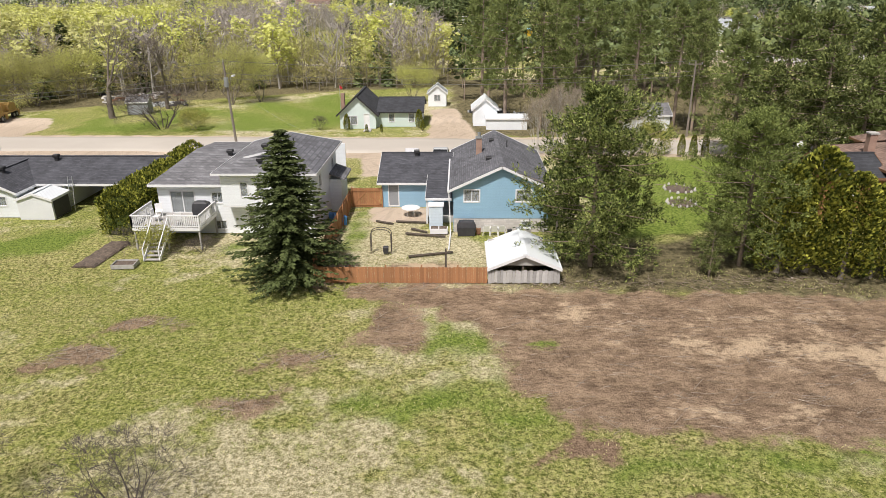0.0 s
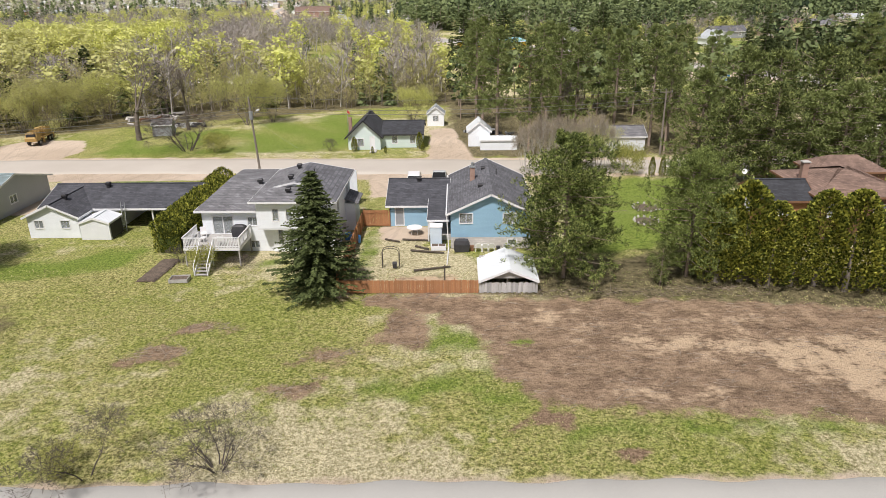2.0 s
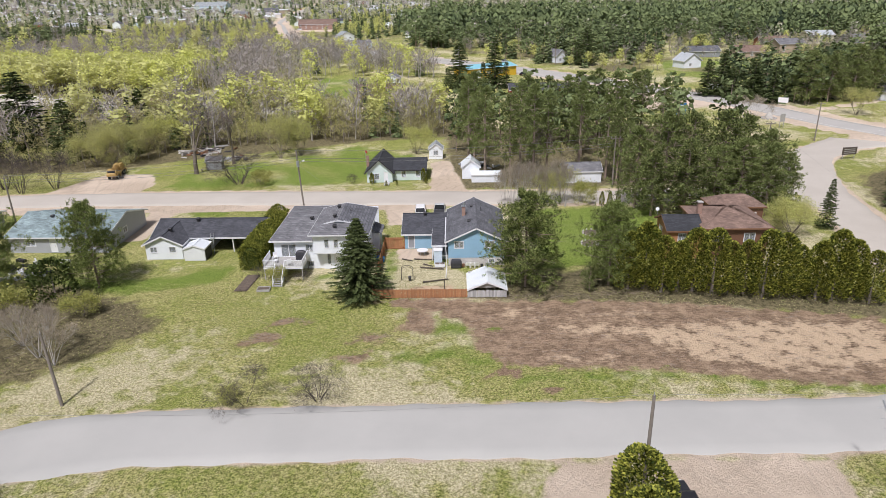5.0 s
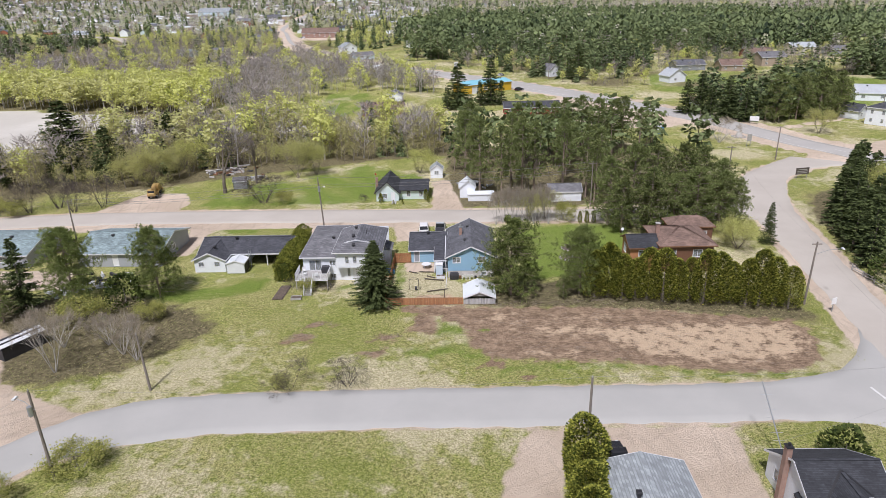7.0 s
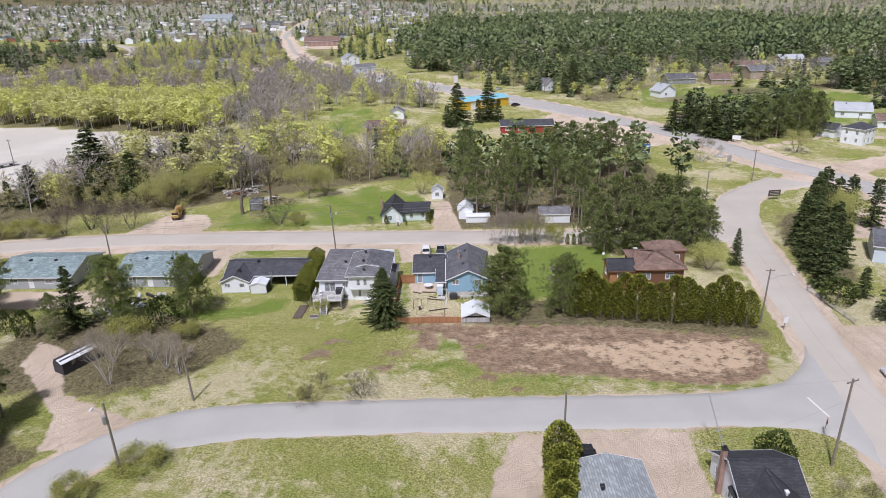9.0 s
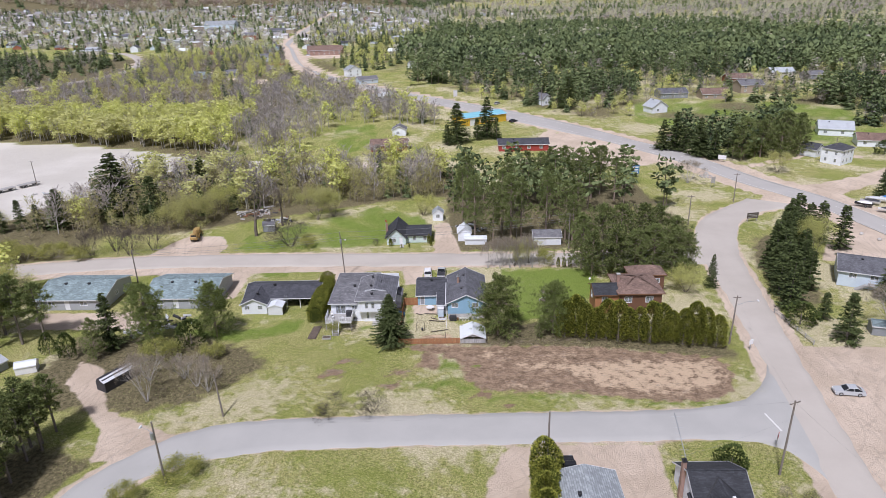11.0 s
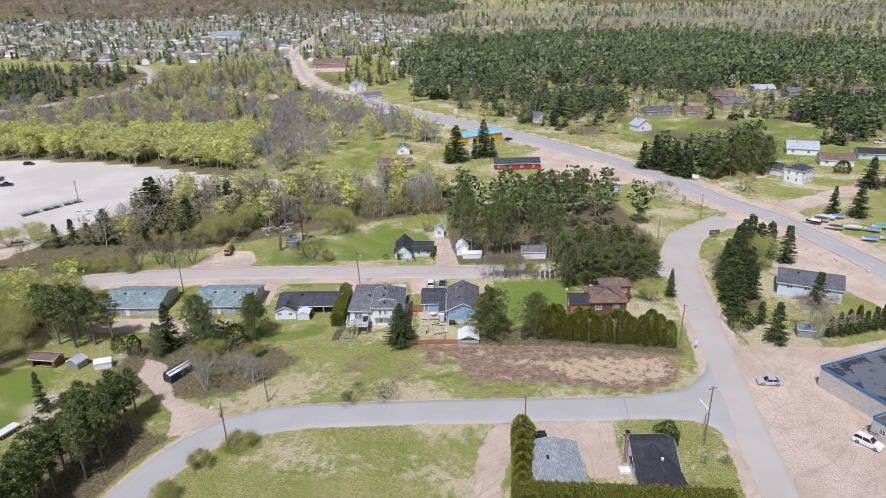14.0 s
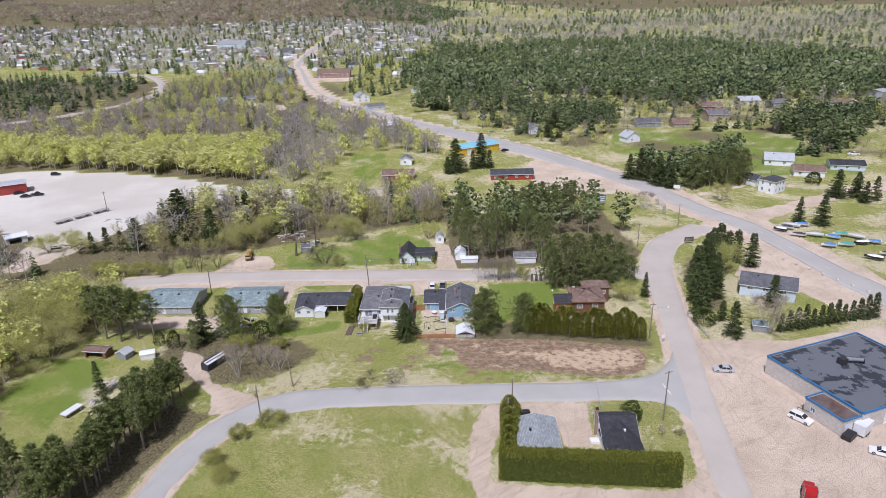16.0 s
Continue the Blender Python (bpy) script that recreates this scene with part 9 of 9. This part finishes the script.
while len(spots) < 292 and tries < 20000:
    tries += 1
    x, y = trnd.uniform(-980, 0), 660 + 840 * trnd.random()
    if inside(np.array([x]), np.array([y]), TOWN)[0] < 0 or near_line(np.array([x]), np.array([y]), LINES[2][::4])[0] < 16:
        continue
    if any((x - a) ** 2 + (y - b) ** 2 < 19 ** 2 for a, b in spots):
        continue
    spots.append((x, y))
for k, (x, y) in enumerate(spots):
    near_centre = math.hypot(x + 230, (y - 1050) * 0.6) < 190
    ob = kinds[(k % 7) if near_centre else (k % 6 if k % 6 != 4 else 0)]
    m = pose(x, y, float(rise(x, y)) - 0.3, 0, 0, trnd.choice((0, 90, 4, 94)) + trnd.uniform(-6, 6))
    if k < 7 and ob is kinds[k]:
        ob.matrix_basis = m
    else:
        copy_thing(ob, m)
    HOUSE_SPOTS.append((x, y, 9))
rest_w, rest_r = Geo(), Geo()
tries = 0
while len(spots) < 680 and tries < 30000:
    tries += 1
    x, y = trnd.uniform(-980, 0), 800 + 690 * trnd.random()
    if inside(np.array([x]), np.array([y]), TOWN)[0] < 0 or near_line(np.array([x]), np.array([y]), LINES[2][::4])[0] < 14 or any((x - a) ** 2 + (y - b) ** 2 < 14.5 ** 2 for a, b in spots):
        continue
    spots.append((x, y))
    z, w, d, h = float(rise(x, y)), trnd.uniform(4.5, 7), trnd.uniform(4, 5.5), trnd.uniform(2.8, 5)
    rest_w.box(x - w, y - d, z - 1, x + w, y + d, z + h)
    rest_r.add([(x - w - 0.3, y - d - 0.3, z + h), (x + w + 0.3, y - d - 0.3, z + h), (x + w + 0.3, y + d + 0.3, z + h), (x - w - 0.3, y + d + 0.3, z + h), (x - w - 0.3, y, z + h + 2), (x + w + 0.3, y, z + h + 2)],
               [(0, 1, 5, 4), (2, 3, 4, 5), (1, 2, 5), (3, 0, 4), (3, 2, 1, 0)])
for nm, gg, mm in (("town_house_walls", rest_w, "town_wall"), ("town_house_roofs", rest_r, "town_roof")):
    tagged(gg.part(nm, mm), "crowded small houses in the far part of town", "houses", kind="stuff")
for k, ob in enumerate(kinds):
    if ob.matrix_basis.translation.length < 1:
        ob.matrix_basis = pose(-300 - 30 * k, 700 + 9 * k, float(rise(-300 - 30 * k, 700 + 9 * k)))
for k, (x, y) in enumerate(((150, 560), (210, 480), (330, 420), (360, 450), (390, 430), (260, 520), (420, 520), (60, 560), (500, 700), (300, 1300), (420, 1500), (120, 1400), (520, 1250), (700, 900), (60, 1350), (180, 1600), (-20, 700), (-60, 640), (-90, 740), (-130, 760), (-70, 800), (-120, 830), (-160, 850), (-90, 900), (-150, 920), (-60, 960), (-110, 980))):
    copy_thing(kinds[(k * 5) % 6], pose(x, y, float(rise(x, y)), 0, 0, 20 * k))
    HOUSE_SPOTS.append((x, y, 12))

# ---------------------------------------------------------------- woods
LEFT = [(-175, -10), (-112, 10), (-102, 42), (-95, 56), (-101, 77), (-145, 64), (-200, 60), (-200, -10)]
LEFT2 = [(-112, 100), (-150, 92), (-260, 70), (-260, 130), (-190, 128), (-162, 118), (-146, 84), (-128, 92)]
BEHIND = [(-122, 108), (-92, 112), (-80, 118), (-66, 128), (-44, 134), (-20, 137), (-3, 141), (-3, 172), (-110, 172), (-118, 140)]
VERGE = [(-122, 104), (-82, 110), (-66, 124), (-44, 132), (-20, 136), (-3, 139), (-3, 150), (-40, 148), (-70, 142), (-122, 130)]
POPLAR = [(-400, 262), (-243, 242), (-176, 231), (-126, 216), (-102, 208), (-96, 276), (-133, 280), (-200, 279), (-271, 285), (-400, 300)]
GREY = [(-102, 208), (-66, 197), (-60, 266), (-36, 268), (-8, 250), (-8, 280), (-50, 345), (-105, 420), (-150, 400), (-128, 330), (-98, 280)]
FLATS = [(-400, 304), (-271, 289), (-200, 283), (-133, 284), (-110, 300), (-128, 340), (-160, 410), (-255, 415), (-300, 405), (-420, 400)]
DARK = [(-560, 390), (-330, 418), (-306, 452), (-310, 540), (-340, 640), (-420, 690), (-600, 650)]
FLAT2 = [(-275, 430), (-150, 415), (-120, 440), (-150, 560), (-190, 690), (-280, 660), (-285, 560), (-265, 500)]
LANE = [(-110, 470), (-60, 500), (-40, 560), (-45, 1000), (-200, 1000), (-175, 760), (-100, 700)]
GARDENS = [(70, 262), (130, 226), (240, 226), (430, 330), (430, 440), (60, 470), (-20, 440), (10, 345)]
FOREST = [(-60, 620), (-30, 480), (60, 482), (160, 450), (230, 424), (440, 405), (560, 430), (510, 690), (480, 800), (330, 1060), (-15, 1000), (-40, 880)]
NEARF = [(-30, 480), (60, 482), (160, 450), (230, 424), (440, 405), (560, 430), (520, 620), (60, 700), (-50, 680)]
BEYOND = [(-20, 1020), (330, 1080), (480, 820), (525, 690), (800, 1000), (1400, 1850), (1400, 2000), (-80, 2000), (-60, 1500)]
HILLS = [(-1700, 900), (-900, 900), (-920, 1260), (-560, 1400), (-50, 1480), (60, 1900), (1400, 2300), (2300, 2300), (2300, 4200), (-2300, 4200), (-2300, 1500)]
PINES2 = [(-4, 122), (30, 122), (64, 118), (58, 150), (-2, 152)]
woods("budding_woods", "bud", [(POPLAR, 0.72), (GREY, 0.05), (FLATS, 0.05), (LEFT, 0.14), (BEHIND, 0.04)], 860, 8, 14.5, "yellow-green budding poplars and birches", 3, 1.0, "bark_pale", wide=1.65)
woods("brush", "haze", [(VERGE, 0.5), (LEFT, 0.06), (POPLAR, 0.22), (GREY, 0.22)], 460, 2.5, 5.5, "low budding brush at the wood's edge", 27, 1.0, "twig", 1.5, wide=2.0)
woods("hazy_woods", "haze", [(BEHIND, 0.44), (GREY, 0.08), (LEFT, 0.08), (LEFT2, 0.1), (FLATS, 0.06)], 500, 6, 11.5, "birches and poplars with the first thin yellow buds", 28, 1.0, "twig", wide=1.35)
woods("bare_woods", "bare", [(BEHIND, 0.1), (POPLAR, 0.05), (GREY, 0.42), (FLATS, 0.3), (LEFT2, 0.05)], 800, 8, 13.5, "leafless grey woods", 4, 1.0, "bark_pale", wide=1.5)
woods("conifer_woods", "conifer", [(BEHIND, 0.22), (GREY, 0.2), (FLATS, 0.3), (LEFT, 0.06), (LEFT2, 0.3)], 150, 7, 12, "dark conifers standing in the woods", 5, 1.0, "bark")
woods("understorey", "haze", [([(-2, 92), (58, 93), (60, 118), (-2, 120)], 1)], 60, 2, 4, "thin brush under the tall pines", 33, 0.9, "twig", 1.5, wide=1.6)
woods("pine_woods", "pine", [(PINES2, 0.3), (GARDENS, 0.7)], 110, 11, 16, "dark green pines between road and houses", 6, 1.0, "bark_pine", wide=1.15)
GROUPS = [[(60, 330), (95, 318), (115, 350), (80, 380)], [(20, 400), (50, 385), (75, 410), (50, 470), (10, 450)], [(130, 420), (190, 410), (210, 450), (150, 470)], [(270, 410), (350, 400), (380, 470), (290, 490)], [(-30, 400), (10, 390), (30, 430), (-30, 470)], [(18, 342), (50, 302), (65, 323), (92, 347), (108, 375), (60, 372)], [(144, 263), (155, 257), (172, 265), (184, 297), (162, 299)]]
HIGHWAY_ROW = [(79.7, 200), (99.9, 181), (107, 178), (142, 202), (164, 240), (133, 230), (100, 212)]
HOUSE_GROVE = [(172, 246), (184, 232), (209, 243), (264, 312), (295, 366), (241, 328), (197, 307)]
woods("garden_conifers", "conifer", [(g, 0.1) for g in GROUPS] + [(HIGHWAY_ROW, 0.14), (HOUSE_GROVE, 0.16)], 250, 8, 15, "dark conifer groups among the houses", 9, 1.0, "bark", 1.0, wide=1.35)
woods("garden_pines", "pine", [(g, 0.1) for g in GROUPS] + [(HIGHWAY_ROW, 0.13), (HOUSE_GROVE, 0.4)], 260, 9, 16, "dark pines among the houses", 24, 1.0, "bark_pine", 1.0, wide=1.35)
woods("garden_trees", "bud", [(GARDENS, 1)], 180, 4, 9, "budding garden trees among the houses", 7, 1.0, "twig", 1.0, wide=1.7)
woods("garden_thicket", "haze", [(GARDENS, 1)], 460, 2, 6.5, "pale budding bushes among the houses", 29, 1.0, "twig", 1.0, wide=1.8)
woods("garden_firs", "conifer", [(GARDENS, 1)], 150, 7, 14, "single dark conifers among the houses", 30, 0.8, "bark", 1.0, wide=1.2)
woods("garden_bare_trees", "bare", [(GARDENS, 1)], 300, 5, 11, "leafless garden trees among the houses", 8, 0.8, "twig", 1.0, wide=1.35)
woods("dark_woods", "conifer", [(DARK, 1)], 460, 9, 15, "dark conifer belt beside the river flats", 10, 0.6, wide=1.1)
woods("grey_woods", "bare", [(DARK, 0.3), (FLAT2, 0.7)], 420, 7, 12, "grey leafless trees of the flats", 11, 0.6, "twig", wide=1.2)
woods("lane_conifers", "conifer", [(FLAT2, 0.3), (LANE, 0.7)], 330, 8, 15, "conifers beside the road into town", 22, 0.6)
woods("lane_buds", "bud", [(FLAT2, 0.5), (LANE, 0.5)], 360, 6, 12, "budding trees beside the road into town", 23, 0.6, wide=1.2)
woods("flats_buds", "bud", [(FLATS, 0.5), (FLAT2, 0.5)], 170, 7, 12, "yellow-green trees of the flats", 12, 0.8, wide=1.2)
woods("town_trees", "farround", [(TOWN, 1)], 1700, 7, 13, "budding trees between the town's houses", 13, 0.6, margin=0.5, wide=1.5, leaf="woods_pale")
woods("town_bare_trees", "farround", [(TOWN, 1)], 1200, 7, 12, "leafless trees between the town's houses", 14, 0.6, margin=0.5, wide=1.4, leaf="woods_bare")
woods("town_conifers", "farcone", [(TOWN, 1)], 900, 9, 16, "conifers between the town's houses", 15, 1.0, margin=0.5, leaf="woods_conifer")
woods("great_forest", "farcone", [(FOREST, 0.45), (NEARF, 0.55)], 2500, 9, 20, "wide dark pine forest behind the houses", 16, 0.6, wide=1.15, patch=40, leaf="woods_conifer")
woods("forest_pines", "farround", [(FOREST, 0.55), (NEARF, 0.45)], 3600, 7, 17, "round-topped pines of the forest", 25, 0.6, wide=1.3, leaf="woods_conifer")
woods("forest_buds", "farround", [(FOREST, 0.17), (NEARF, 0.07), (BEYOND, 0.76)], 2500, 8, 14.5, "yellow-green birches in the pine forest", 17, 1.0, wide=1.3, patch=55, leaf="woods_pale")
woods("forest_bare", "farround", [(FOREST, 0.08), (NEARF, 0.06), (BEYOND, 0.86)], 2000, 8, 13, "grey leafless trees beyond the pine forest", 26, 1.0, wide=1.6, patch=60, leaf="woods_bare")
woods("forest_edge", "pine", [([(60, 470), (160, 440), (230, 416), (440, 398), (480, 440), (240, 470), (120, 500)], 0.6), ([(-30, 470), (30, 484), (83, 526), (130, 517), (140, 560), (60, 580), (-40, 540)], 0.4)], 170, 11, 18, "taller pines at the forest's edge", 41, 0.7, "bark_pine", 1.0, wide=1.2)
woods("beyond_conifers", "farcone", [(BEYOND, 0.7), ([(-60, 1950), (1400, 2050), (2000, 2600), (-60, 2700)], 0.3)], 1100, 9, 17, "dark conifer patches beyond the forest", 35, 0.6, wide=1.4, patch=110, leaf="woods_conifer")
woods("hill_woods", "farround", [(HILLS, 0.12), ([(-980, 1500), (-640, 1440), (-320, 1520), (-60, 1560), (-60, 1900), (-900, 2000)], 0.66), ([(-1400, 1250), (-1000, 1300), (-900, 1600), (-1000, 1800), (-1700, 1800)], 0.22)], 3000, 9, 16, "brown leafless woods on the far hills", 18, 0.6, wide=1.9, leaf="woods_brown")
woods("hill_conifers", "farcone", [(HILLS, 0.6), ([(-300, 1520), (-60, 1500), (60, 1900), (-200, 2100)], 0.4)], 1900, 10, 18, "dark conifers on the far hills", 19, 0.6, wide=1.8, patch=150, leaf="woods_conifer")
woods("hill_buds", "farround", [(HILLS, 0.3), ([(-980, 1500), (-640, 1440), (-60, 1560), (-60, 1900), (-900, 2000)], 0.3), ([(-60, 1950), (1400, 2050), (2000, 2600), (-60, 2700)], 0.4)], 1300, 9, 14, "pale green woods on the far hills", 20, 0.6, wide=2.2, leaf="woods_pale")

# ---------------------------------------------------------------- grass tufts and brush in the field
grnd = np.random.default_rng(31)
n = 46000
px, py = grnd.uniform(-58, 54, n), grnd.uniform(-8, 50, n)
keep = np.ones(n, bool)
for line, half in zip(LINES, HALF):
    keep &= near_line(px, py, line[::2]) > half + 0.6
for poly in SOIL + SAND:
    keep &= inside(px, py, poly) < 0.2
keep &= (np.sin(px * 0.9 + 1.3 * np.sin(py * 0.7)) + np.sin(py * 1.1 + px * 0.4) + grnd.normal(0, 0.9, n)) > -0.5
px, py = np.repeat(px[keep], 4), np.repeat(py[keep], 4)
n = len(px)
px, py = px + grnd.normal(0, 0.07, n), py + grnd.normal(0, 0.07, n)
way = unit(np.c_[grnd.normal(0, 0.9, (n, 2)), np.ones(n)])
ls = grnd.uniform(0.07, 0.2, n)
tv = sprays(np.c_[px, py, np.full(n, -0.02)], way, ls, ls * 0.28, grnd)
tagged(new("grass_tufts", quad_mesh("grass_tufts", tv, quads(n), MAT["grass_tuft"])), "dry and olive grass tufts of the field", "grass", kind="stuff")
segs = []
for poly, cnt in ((SOIL[0], 900), (SOIL[1], 60), (SOIL[2], 90), (SOIL[3], 50), (SOIL[4], 40), (SOIL[5], 50), ([(-11, 43.2), (0.6, 43.6), (6, 44), (24, 44), (24, 46), (-11, 44.8)], 420), (FLOOR[0], 260), ([(-19, 48.5), (-27, 49.5), (-27, 52), (-18.5, 53.5)], 90)):
    a = np.array(poly)
    x, y = grnd.uniform(a[:, 0].min(), a[:, 0].max(), cnt * 3), grnd.uniform(a[:, 1].min(), a[:, 1].max(), cnt * 3)
    ok = inside(x, y, poly) > 0
    for u, v in list(zip(x[ok], y[ok]))[:cnt]:
        L, az = grnd.uniform(0.2, 1.3) ** 1.3, grnd.normal(0.0, 0.5) if cnt > 800 else grnd.uniform(0, 3.14)
        segs.append(((u, v, grnd.uniform(0, 0.05)), (u + L * math.cos(az), v + L * math.sin(az), grnd.uniform(0.01, 0.12)), grnd.uniform(0.008, 0.028), 0.006))
sv, sf = sticks_mesh(segs, 3)
tagged(new("brush_litter", quad_mesh("brush_litter", sv, sf, MAT["sticks"])), "sticks and brush left on the cleared soil", "brush", kind="stuff")
